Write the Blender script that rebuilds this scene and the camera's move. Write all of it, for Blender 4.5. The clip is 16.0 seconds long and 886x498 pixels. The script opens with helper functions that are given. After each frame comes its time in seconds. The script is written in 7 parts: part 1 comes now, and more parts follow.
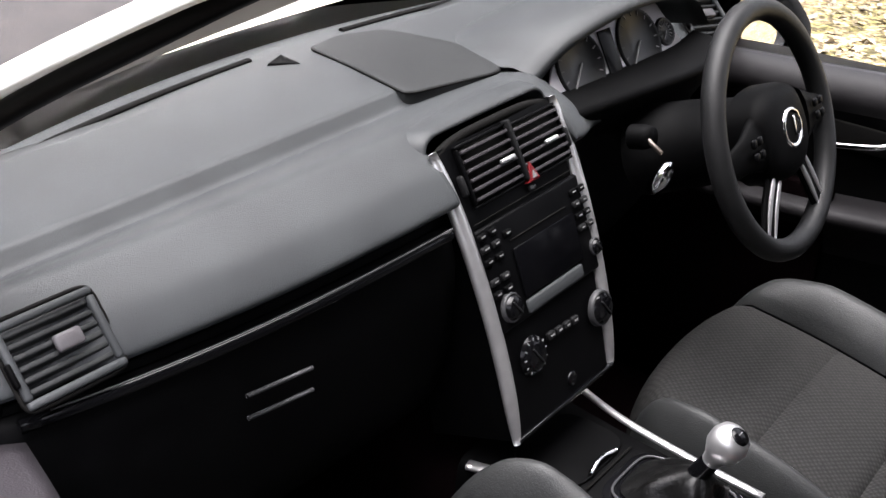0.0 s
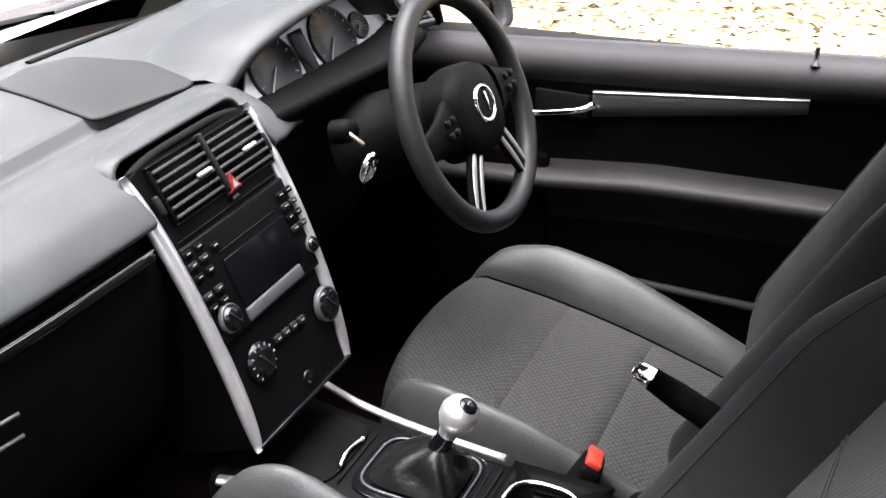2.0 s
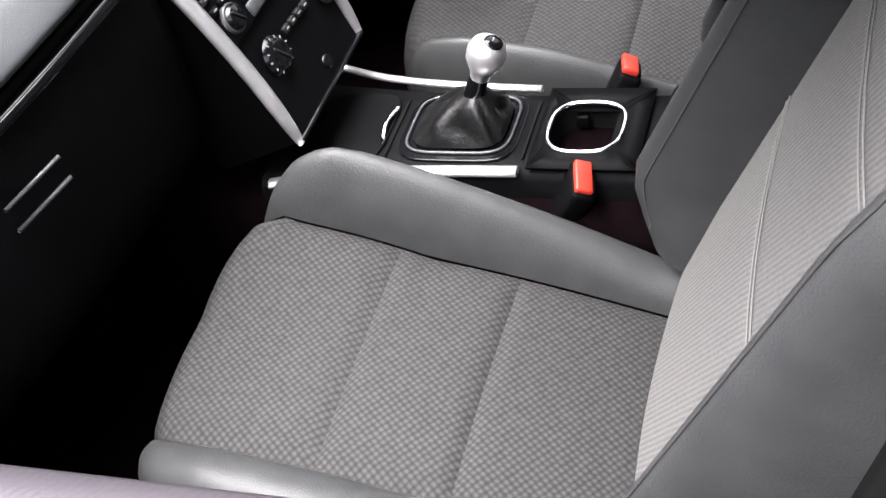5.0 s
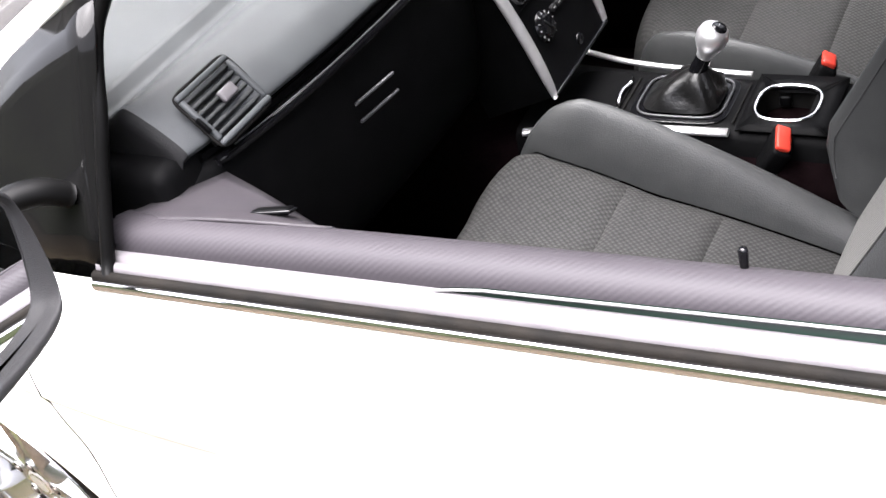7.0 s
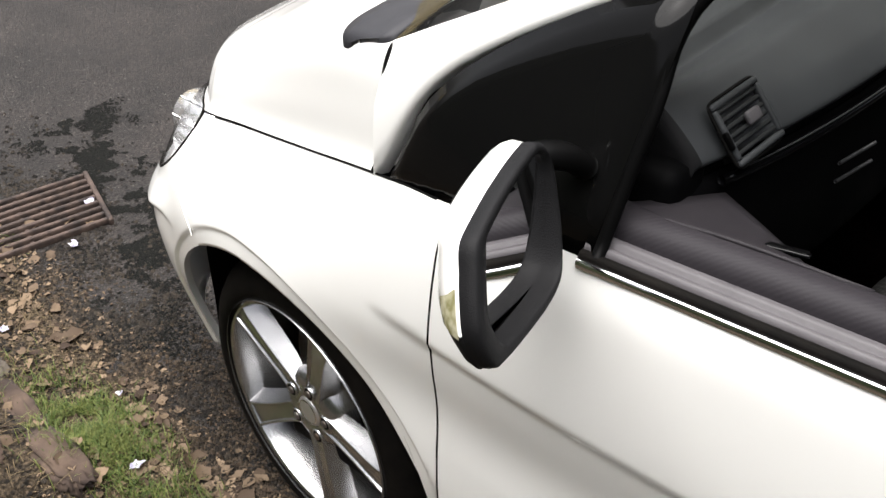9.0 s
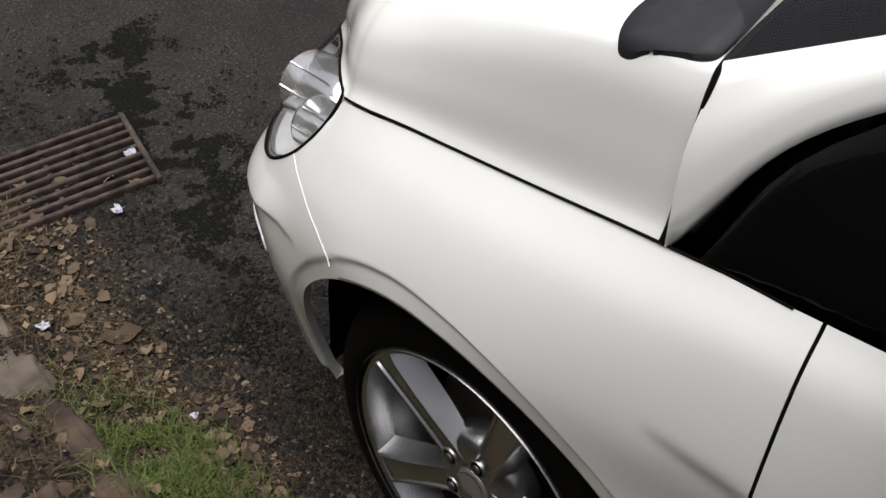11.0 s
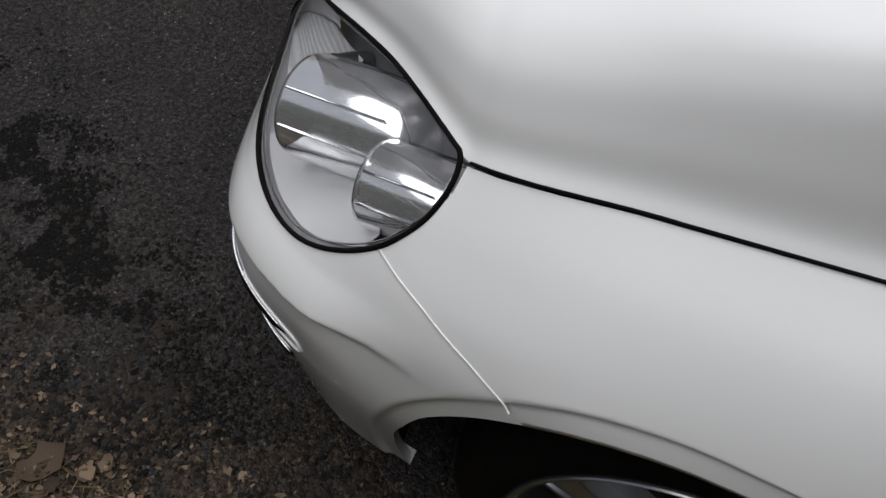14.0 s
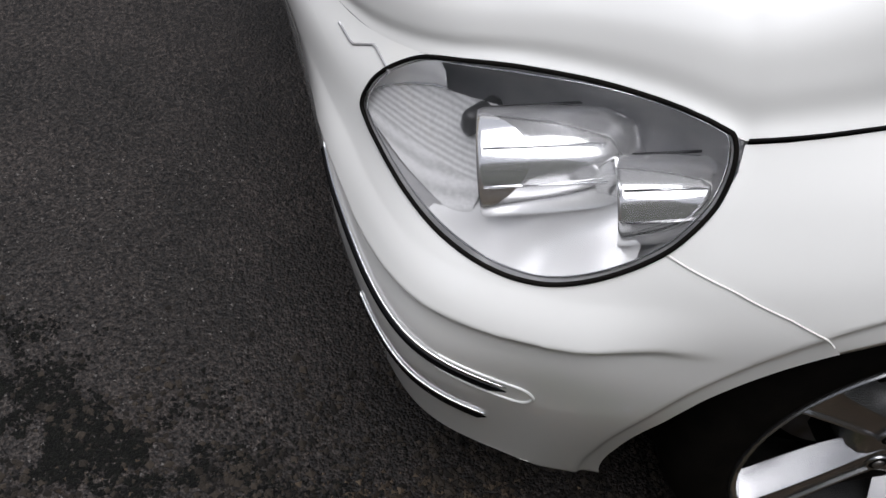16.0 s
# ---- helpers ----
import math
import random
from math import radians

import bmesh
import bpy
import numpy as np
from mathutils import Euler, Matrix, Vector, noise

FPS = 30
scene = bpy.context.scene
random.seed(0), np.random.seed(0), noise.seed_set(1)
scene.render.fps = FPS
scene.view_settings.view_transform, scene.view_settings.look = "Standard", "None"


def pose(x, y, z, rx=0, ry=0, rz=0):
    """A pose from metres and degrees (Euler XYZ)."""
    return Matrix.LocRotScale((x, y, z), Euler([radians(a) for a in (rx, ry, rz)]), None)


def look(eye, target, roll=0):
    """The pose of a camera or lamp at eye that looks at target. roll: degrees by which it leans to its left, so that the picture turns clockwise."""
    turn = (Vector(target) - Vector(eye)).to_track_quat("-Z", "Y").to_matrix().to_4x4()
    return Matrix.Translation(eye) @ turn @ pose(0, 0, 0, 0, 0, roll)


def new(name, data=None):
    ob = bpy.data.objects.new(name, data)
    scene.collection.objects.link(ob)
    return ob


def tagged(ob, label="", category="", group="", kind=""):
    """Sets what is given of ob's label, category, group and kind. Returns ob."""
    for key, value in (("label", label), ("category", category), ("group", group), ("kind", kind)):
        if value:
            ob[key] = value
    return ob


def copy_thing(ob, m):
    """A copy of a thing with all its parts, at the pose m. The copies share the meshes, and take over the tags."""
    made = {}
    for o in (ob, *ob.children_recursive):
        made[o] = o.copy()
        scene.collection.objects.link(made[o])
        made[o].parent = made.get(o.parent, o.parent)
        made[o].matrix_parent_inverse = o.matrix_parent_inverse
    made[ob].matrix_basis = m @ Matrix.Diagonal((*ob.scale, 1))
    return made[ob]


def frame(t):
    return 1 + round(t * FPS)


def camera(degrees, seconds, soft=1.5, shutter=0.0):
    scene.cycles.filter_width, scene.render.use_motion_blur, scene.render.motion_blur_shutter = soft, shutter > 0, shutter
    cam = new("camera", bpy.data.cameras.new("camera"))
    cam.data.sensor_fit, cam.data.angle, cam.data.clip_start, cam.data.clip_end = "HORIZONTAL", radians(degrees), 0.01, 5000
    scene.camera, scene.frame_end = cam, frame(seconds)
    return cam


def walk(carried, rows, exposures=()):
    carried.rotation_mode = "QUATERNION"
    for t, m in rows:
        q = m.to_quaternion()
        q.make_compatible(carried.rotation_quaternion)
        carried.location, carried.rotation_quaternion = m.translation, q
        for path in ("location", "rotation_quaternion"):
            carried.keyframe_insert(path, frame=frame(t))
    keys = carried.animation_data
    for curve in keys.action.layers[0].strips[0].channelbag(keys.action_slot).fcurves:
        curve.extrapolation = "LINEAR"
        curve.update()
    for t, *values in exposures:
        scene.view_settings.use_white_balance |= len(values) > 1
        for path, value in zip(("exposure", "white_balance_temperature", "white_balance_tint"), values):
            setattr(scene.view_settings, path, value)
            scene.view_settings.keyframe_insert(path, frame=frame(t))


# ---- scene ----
cam = camera(42.1, 16.0)
PATH = [
    (0, (-1.071, -1.378, 1.618), (0.331, -0.332, 0.649), 2.6),
    (0.5, (-1.064, -1.413, 1.622), (0.417, -0.446, 0.689), 1.5),
    (1, (-1.043, -1.436, 1.627), (0.482, -0.529, 0.704), 0.7),
    (1.5, (-1.036, -1.462, 1.633), (0.515, -0.603, 0.708), -0.5),
    (2, (-1.027, -1.478, 1.634), (0.553, -0.727, 0.663), -0.6),
    (2.5, (-1.025, -1.486, 1.632), (0.565, -0.778, 0.646), -1.7),
    (3, (-1.017, -1.494, 1.62), (0.546, -0.806, 0.578), -3.9),
    (3.5, (-0.977, -1.499, 1.598), (0.467, -0.789, 0.41), -8.7),
    (4, (-0.971, -1.502, 1.583), (0.356, -0.783, 0.27), -13.4),
    (4.2, (-0.99, -1.504, 1.554), (0.314, -0.771, 0.227), -15.1),
    (6.3, (-1.227, -1.373, 1.639), (0.007, -0.71, 0.211), -19.4),
    (6.5, (-1.288, -1.395, 1.652), (-0.047, -0.683, 0.255), -19.8),
    (7, (-1.459, -1.532, 1.688), (-0.209, -0.563, 0.465), -17.7),
    (7.5, (-1.578, -1.574, 1.737), (-0.406, -0.437, 0.583), -12.3),
    (8, (-1.621, -1.501, 1.735), (-0.467, -0.337, 0.589), -8.8),
    (8.5, (-1.637, -1.32, 1.72), (-0.474, -0.19, 0.55), -4.0),
    (9, (-1.694, -1.131, 1.722), (-0.492, -0.056, 0.538), -1.6),
    (9.5, (-1.618, -0.982, 1.689), (-0.511, 0.115, 0.436), 2.1),
    (11.8, (-1.428, -0.354, 1.567), (-0.307, 0.448, 0.118), 1.7),
    (12, (-1.398, -0.319, 1.556), (-0.304, 0.451, 0.07), 1.9),
    (12.5, (-1.424, -0.146, 1.555), (-0.213, 0.461, 0.084), 2.3),
    (13, (-1.378, 0.057, 1.526), (-0.17, 0.445, -0.02), 4.6),
    (13.5, (-1.274, 0.114, 1.494), (-0.149, 0.5, -0.113), 4.4),
    (14, (-1.244, 0.217, 1.469), (-0.121, 0.502, -0.161), 4.5),
    (14.5, (-1.29, 0.417, 1.463), (-0.161, 0.538, -0.183), 3.3),
    (15, (-1.238, 0.506, 1.442), (-0.079, 0.615, -0.184), 7.3),
    (15.5, (-1.243, 0.661, 1.432), (-0.052, 0.581, -0.173), 8.3),
    (16, (-1.275, 0.832, 1.437), (-0.074, 0.42, -0.109), 8.4),
]
EXPOSURES = [(0, 3.1, 6350, 18), (1.0, 3.5, 6350, 18), (1.5, 3.8, 6350, 18), (2.5, 4.2, 6350, 18), (3.5, 4.4, 6350, 18), (4, 4.4, 6350, 18), (6.5, 4.05, 6350, 17), (7, 3.95, 6350, 17), (7.5, 2.85, 6425, 14), (8, 2.15, 6500, 12), (9, 1.65, 6533, 12), (9.5, 1.4, 6550, 12), (12, -0.05, 6300, 13), (12.5, -0.15, 6220, 13), (13.5, -0.35, 6150, 13), (14, -0.27, 6150, 13), (15, 0.06, 6150, 13), (16, 0.3, 6150, 14)]
walk(cam, [(t, look(eye, target, roll)) for t, eye, target, roll in PATH], EXPOSURES)

# ---- world, sun, exposure ----
world = bpy.data.worlds.new("overcast")
scene.world = world
world.use_nodes = True
wn, wl = world.node_tree.nodes, world.node_tree.links
wn.clear()
sky = wn.new("ShaderNodeTexSky")
sky.sky_type, sky.sun_disc = "NISHITA", False
sky.sun_elevation, sky.sun_rotation = radians(86), radians(300)
sky.dust_density, sky.air_density = 4.0, 1.0
hsv = wn.new("ShaderNodeHueSaturation")
hsv.inputs["Saturation"].default_value = 0.22
bg = wn.new("ShaderNodeBackground")
bg.inputs["Strength"].default_value = 0.085
wo = wn.new("ShaderNodeOutputWorld")
wl.new(sky.outputs[0], hsv.inputs["Color"])
wl.new(hsv.outputs[0], bg.inputs["Color"])
wl.new(bg.outputs[0], wo.inputs["Surface"])
sun = new("sun", bpy.data.lights.new("sun", "SUN"))
sun.data.energy, sun.data.angle, sun.data.color = 3.1, radians(75), (1.0, 0.985, 0.96)
sun.matrix_world = look((-0.3, 0.3, 8), (0, 0, 0))


# ---- materials ----
def material(name, color=(0.5, 0.5, 0.5), rough=0.5, metal=0.0, color2=None, scale=20.0, detail=4.0, bump=0.0, bump_scale=200.0,
             coat=0.0, spread=(0.35, 0.65), spec=0.5, rough2=None, kind="noise"):
    m = bpy.data.materials.new(name)
    m.use_nodes = True
    n, l = m.node_tree.nodes, m.node_tree.links
    p = n["Principled BSDF"]
    p.inputs["Base Color"].default_value = (*color, 1)
    p.inputs["Roughness"].default_value, p.inputs["Metallic"].default_value = rough, metal
    p.inputs["Coat Weight"].default_value, p.inputs["Coat Roughness"].default_value, p.inputs["Coat IOR"].default_value = coat, 0.03, 1.7
    p.inputs["Specular IOR Level"].default_value = spec
    tc = n.new("ShaderNodeTexCoord")
    if color2 or rough2 is not None:
        t = n.new("ShaderNodeTexNoise")
        t.inputs["Scale"].default_value, t.inputs["Detail"].default_value = scale, detail
        l.new(tc.outputs["Object"], t.inputs["Vector"])
        r = n.new("ShaderNodeValToRGB")
        r.color_ramp.elements[0].position, r.color_ramp.elements[1].position = spread
        r.color_ramp.elements[0].color, r.color_ramp.elements[1].color = (*color, 1), (*(color2 or color), 1)
        l.new(t.outputs["Fac"], r.inputs["Fac"])
        if color2:
            l.new(r.outputs["Color"], p.inputs["Base Color"])
        if rough2 is not None:
            mr = n.new("ShaderNodeMapRange")
            mr.inputs["To Min"].default_value, mr.inputs["To Max"].default_value = rough, rough2
            l.new(t.outputs["Fac"], mr.inputs["Value"])
            l.new(mr.outputs[0], p.inputs["Roughness"])
    if bump:
        b = n.new("ShaderNodeBump")
        b.inputs["Strength"].default_value, b.inputs["Distance"].default_value = bump, 0.002
        if kind == "weave":
            v = n.new("ShaderNodeTexVoronoi")
            v.inputs["Randomness"].default_value = 0.12
            v.voronoi_dimensions = "2D"
            b.inputs["Distance"].default_value = 0.005
            sh = n.new("ShaderNodeMapRange")
            sh.inputs["From Max"].default_value = 0.6
            sh.inputs["To Min"].default_value, sh.inputs["To Max"].default_value = 1.28, 0.45
            l.new(v.outputs[0], sh.inputs["Value"])
            mu = n.new("ShaderNodeMix")
            mu.data_type, mu.blend_type = "RGBA", "MULTIPLY"
            mu.inputs[0].default_value = 1.0
            l.new(r.outputs["Color"], mu.inputs[6])
            l.new(sh.outputs[0], mu.inputs[7])
            l.new(mu.outputs[2], p.inputs["Base Color"])
        else:
            v = n.new("ShaderNodeTexNoise")
            v.inputs["Detail"].default_value = 5
        v.inputs["Scale"].default_value = bump_scale
        mp = n.new("ShaderNodeMapping")
        mp.inputs["Rotation"].default_value = (0, 0, radians(38) if kind == "weave" else 0)
        l.new(tc.outputs["Object"], mp.inputs["Vector"])
        l.new(mp.outputs[0], v.inputs["Vector"])
        l.new(v.outputs[0], b.inputs["Height"])
        l.new(b.outputs[0], p.inputs["Normal"])
    return m


def glass_material(name, tint=(0.80, 0.84, 0.82), gloss=0.08):
    m = bpy.data.materials.new(name)
    m.use_nodes = True
    n, l = m.node_tree.nodes, m.node_tree.links
    n.clear()
    tr, gl, fr, mx, out = (n.new("ShaderNode" + k) for k in ("BsdfTransparent", "BsdfGlossy", "Fresnel", "MixShader", "OutputMaterial"))
    tr.inputs[0].default_value = (*tint, 1)
    gl.inputs["Roughness"].default_value = 0.02
    fr.inputs["IOR"].default_value = 1.45
    l.new(fr.outputs[0], mx.inputs[0])
    l.new(tr.outputs[0], mx.inputs[1])
    l.new(gl.outputs[0], mx.inputs[2])
    l.new(mx.outputs[0], out.inputs[0])
    return m


def ribbed(name, dark, light, pitch, axis, rough, relief=0.5):
    """Fine raised ribs across the axis, pitch apart."""
    m = bpy.data.materials.new(name)
    m.use_nodes = True
    n, l = m.node_tree.nodes, m.node_tree.links
    p = n["Principled BSDF"]
    p.inputs["Roughness"].default_value, p.inputs["Specular IOR Level"].default_value = rough, 0.15
    tc, dot, wav, grain, mix, r, b = (n.new("ShaderNode" + k) for k in ("TexCoord", "VectorMath", "Math", "TexNoise", "Math", "ValToRGB", "Bump"))
    dot.operation = "DOT_PRODUCT"
    a = Vector(axis).normalized() * (2 * math.pi / pitch)
    dot.inputs[1].default_value = a
    wav.operation = "SINE"
    grain.inputs["Scale"].default_value, grain.inputs["Detail"].default_value = 260, 4
    mix.operation = "MULTIPLY_ADD"
    mix.inputs[1].default_value = 0.28
    l.new(tc.outputs["Object"], dot.inputs[0])
    l.new(tc.outputs["Object"], grain.inputs["Vector"])
    l.new(dot.outputs["Value"], wav.inputs[0])
    l.new(wav.outputs[0], mix.inputs[0])
    l.new(grain.outputs["Fac"], mix.inputs[2])
    r.color_ramp.elements[0].position, r.color_ramp.elements[1].position = 0.15, 0.85
    r.color_ramp.elements[0].color, r.color_ramp.elements[1].color = (*dark, 1), (*light, 1)
    l.new(mix.outputs[0], r.inputs["Fac"])
    l.new(r.outputs[0], p.inputs["Base Color"])
    b.inputs["Strength"].default_value, b.inputs["Distance"].default_value = relief, 0.0012
    l.new(mix.outputs[0], b.inputs["Height"])
    l.new(b.outputs[0], p.inputs["Normal"])
    return m


PAINT = material("white_paint", (0.80, 0.80, 0.77), 0.30, coat=1.0, color2=(0.83, 0.83, 0.80), scale=3, rough2=0.36)
SEAMDARK = material("seam_dark", (0.003, 0.0028, 0.0026), 0.8, spec=0.08)
# Black plastic taken below its real tone; cabin shade is put into the colour.
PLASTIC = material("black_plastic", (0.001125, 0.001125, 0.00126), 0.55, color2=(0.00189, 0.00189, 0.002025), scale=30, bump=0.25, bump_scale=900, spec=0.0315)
DASHTOP = material("dash_grain", (0.0280, 0.0300, 0.0316), 0.44, color2=(0.0345, 0.0373, 0.0390), scale=12, bump=0.3, bump_scale=700, rough2=0.52, spec=0.225)
SOFT = material("soft_trim", (0.0189, 0.0171, 0.01935), 0.55, color2=(0.0225, 0.02025, 0.0225), scale=15, bump=0.3, bump_scale=500, spec=0.158)
GLOSSBLACK = material("gloss_black", (0.00225, 0.00225, 0.0027), 0.14, coat=0.0675, spec=0.158)
STACKBLACK = material("stack_black", (0.001575, 0.001575, 0.0018), 0.35, rough2=0.45, scale=40, spec=0.045)
RUBBER = material("rubber", (0.00315, 0.00297, 0.0027), 0.75, color2=(0.0063, 0.0054, 0.0045), scale=25, bump=0.3, bump_scale=300, spec=0.054)
LEATHER = material("grey_leather", (0.0205, 0.0213, 0.0214), 0.40, color2=(0.0255, 0.0263, 0.0262), scale=25, bump=0.3, bump_scale=420, rough2=0.5, spec=0.225)
FABRIC = material("seat_fabric", (0.0250, 0.0247, 0.0240), 0.85, color2=(0.0290, 0.0287, 0.0278), scale=90, bump=0.36, bump_scale=150, kind="weave", spec=0.09)
# backrest fabric lifted far above the cushion's, with window light put into it
TWILL = ribbed("backrest_fabric", (0.062, 0.061, 0.058), (0.100, 0.098, 0.093), 0.0060, (0.86, 0.15, 0.45), 0.9)
SILLRIB = ribbed("ribbed_sill", (0.01845, 0.01665, 0.0189), (0.0207, 0.01845, 0.02115), 0.0052, (0.6, 0.62, 0.5), 0.55, 0.22)
SEATSEAM = material("pale_stitching", (0.098, 0.097, 0.092), 0.85, bump=0.4, bump_scale=300, spec=0.225)
WHEELBLACK = material("wheel_leather", (0.0063, 0.006525, 0.00675), 0.38, color2=(0.009, 0.009, 0.00945), scale=30, bump=0.25, bump_scale=500, rough2=0.5, spec=0.18)
STITCH = material("stitching", (0.012, 0.012, 0.012), 0.8)
SILVER = material("silver_trim", (0.56, 0.555, 0.56), 0.30, 0.85, color2=(0.62, 0.615, 0.62), scale=60, rough2=0.36)
CHROME = material("chrome", (0.85, 0.85, 0.86), 0.08, 1.0)
ALLOY = material("alloy", (0.34, 0.34, 0.345), 0.20, 0.95, color2=(0.42, 0.42, 0.42), scale=18, rough2=0.30)
STEEL = material("brake_steel", (0.22, 0.21, 0.20), 0.45, 0.9, color2=(0.12, 0.09, 0.07), scale=20)
RED = material("red_button", (0.3375, 0.027, 0.01575), 0.4, color2=(0.2925, 0.0225, 0.0135), scale=60, spec=0.225)
REDLENS = material("red_triangle", (0.099, 0.00675, 0.009), 0.3, spec=0.225)
PRINT = material("white_print", (0.135, 0.135, 0.135), 0.5, spec=0.225)
SCREEN = material("dark_screen", (0.0018, 0.0018, 0.00225), 0.2, spec=0.054)
DIAL = material("dial_face", (0.0072, 0.0072, 0.0081), 0.4, spec=0.225)
DIALPLATE = material("dial_plate", (0.30, 0.29, 0.305), 0.45, 0.2, spec=0.225)
MIRROR = material("mirror_glass", (0.9, 0.9, 0.9), 0.01, 1.0)
REFLECTOR = material("reflector", (0.94, 0.94, 0.94), 0.09, 0.88, rough2=0.18, scale=8)
LAMPGREY = material("lamp_bezel", (0.40, 0.40, 0.41), 0.30, 0.5, color2=(0.47, 0.47, 0.47), scale=30)
DULLSILVER = material("dull_silver", (0.045, 0.045, 0.04725), 0.4, 0.4, spec=0.225)
DARKGLASS = material("dark_glass", (0.003, 0.003, 0.003), 0.08, spec=0.10)
AMBER = material("indicator_lens", (0.20, 0.19, 0.09), 0.12, coat=0.6, color2=(0.50, 0.48, 0.34), scale=70)
CLEAR = glass_material("clear_glass", (0.73, 0.74, 0.72))
LENS = glass_material("lamp_lens", (0.97, 0.97, 0.97))
GREENGLASS = material("glass_edge", (0.0027, 0.0081, 0.0054), 0.2, spec=0.18)
# Carpet set almost black, so that its colour also holds the footwell's shade.
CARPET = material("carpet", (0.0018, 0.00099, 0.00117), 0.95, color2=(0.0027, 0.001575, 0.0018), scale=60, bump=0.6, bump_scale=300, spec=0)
HEADLINER = material("headliner", (0.12, 0.12, 0.12), 0.9, color2=(0.15, 0.15, 0.15), scale=60)


# ---- mesh helpers ----
def part(name, bm, mat, parent=None, label="", smooth=True):
    me = bpy.data.meshes.new(name)
    bm.normal_update()
    bm.to_mesh(me)
    bm.free()
    me.materials.append(mat)
    if smooth:
        me.shade_smooth()
    ob = new(name, me)
    if parent:
        ob.parent = parent
    return tagged(ob, label)


def thing(name, label, category, group="", kind=""):
    return tagged(new(name), label, category, group, kind)


def spline(pts, n):
    """Catmull-Rom through the points, resampled to n."""
    p = np.array(pts, float)
    if len(p) == 2:
        return [p[0] + (p[1] - p[0]) * k / (n - 1) for k in range(n)]
    q = np.vstack([2 * p[0] - p[1], p, 2 * p[-1] - p[-2]])
    u = np.linspace(0, len(p) - 1 - 1e-9, n)
    i = u.astype(int)
    f = (u - i)[:, None]
    a, b, c, d = q[i], q[i + 1], q[i + 2], q[i + 3]
    return list(0.5 * (2 * b + (c - a) * f + (2 * a - 5 * b + 4 * c - d) * f * f + (3 * b - a - 3 * c + d) * f**3))


def net(rows, nu, nv):
    """A smooth grid through a net of control points."""
    across = [spline(r, nv) for r in rows]
    return np.stack([spline([r[k] for r in across], nu) for k in range(nv)], 1)


def grid_bm(g, bm=None, close_u=False, close_v=False):
    bm = bm or bmesh.new()
    nu, nv = len(g), len(g[0])
    v = [[bm.verts.new(tuple(map(float, p))) for p in r] for r in g]
    for i in range(nu if close_u else nu - 1):
        for j in range(nv if close_v else nv - 1):
            a, b, c, d = v[i][j], v[(i + 1) % nu][j], v[(i + 1) % nu][(j + 1) % nv], v[i][(j + 1) % nv]
            bm.faces.new((a, b, c, d))
    return bm


def solid(bm, thick):
    """Gives a sheet of faces a thickness, against its normals."""
    bm.normal_update()
    bmesh.ops.solidify(bm, geom=bm.faces[:], thickness=thick)
    return bm


def tube(pts, r, n=10, bm=None, closed=False, squash=1.0, up=(0, 0, 1), cap=True):
    """A round or oval bar along the points; r is a number or one for each point."""
    bm = bm or bmesh.new()
    p = [Vector(map(float, q)) for q in pts]
    rings = []
    for k, q in enumerate(p):
        a, b = (p[k - 1], p[(k + 1) % len(p)]) if closed else (p[max(k - 1, 0)], p[min(k + 1, len(p) - 1)])
        d = (b - a).normalized()
        s = d.cross(Vector(up))
        s = s.normalized() if s.length > 1e-4 else Vector((1, 0, 0))
        w = s.cross(d).normalized()
        rr = r[k] if isinstance(r, (list, tuple, np.ndarray)) else r
        rings.append([q + (s * math.cos(t) + w * squash * math.sin(t)) * rr for t in np.linspace(0, 2 * math.pi, n, endpoint=False)])
    vs = [[bm.verts.new(q) for q in ring] for ring in rings]
    for i in range(len(vs) if closed else len(vs) - 1):
        for j in range(n):
            bm.faces.new((vs[i][j], vs[(i + 1) % len(vs)][j], vs[(i + 1) % len(vs)][(j + 1) % n], vs[i][(j + 1) % n]))
    if cap and not closed:
        bm.faces.new(list(reversed(vs[0])))
        bm.faces.new(vs[-1])
    return bm


def revolve(profile, n=32, m=None, bm=None, cap=False):
    """A turned shape: profile rows of (radius, height) about z, then placed by m."""
    bm = bm or bmesh.new()
    m = m or Matrix()
    vs = [[bm.verts.new(m @ Vector((r * math.cos(t), r * math.sin(t), h))) for t in np.linspace(0, 2 * math.pi, n, endpoint=False)] for r, h in profile]
    for i in range(len(vs) - 1):
        for j in range(n):
            bm.faces.new((vs[i][j], vs[i][(j + 1) % n], vs[i + 1][(j + 1) % n], vs[i + 1][j]))
    for ring, (r, h) in ((vs[0], profile[0]), (vs[-1], profile[-1])):
        if cap and r > 1e-6:
            bm.faces.new(ring)
    bmesh.ops.remove_doubles(bm, verts=bm.verts[:], dist=1e-6)
    return bm


def box(sx, sy, sz, m=None, bevel=0.004, bm=None, seg=2):
    b = bmesh.new()
    bmesh.ops.create_cube(b, size=1, matrix=Matrix.Diagonal((sx, sy, sz, 1)))
    if bevel:
        bmesh.ops.bevel(b, geom=b.edges[:], offset=min(bevel, 0.49 * min(sx, sy, sz)), segments=seg, affect="EDGES", profile=0.5)
    bmesh.ops.transform(b, matrix=m or Matrix(), verts=b.verts[:])
    if bm is None:
        return b
    me = bpy.data.meshes.new("tmp")
    b.to_mesh(me)
    b.free()
    bm.from_mesh(me)
    bpy.data.meshes.remove(me)
    return bm


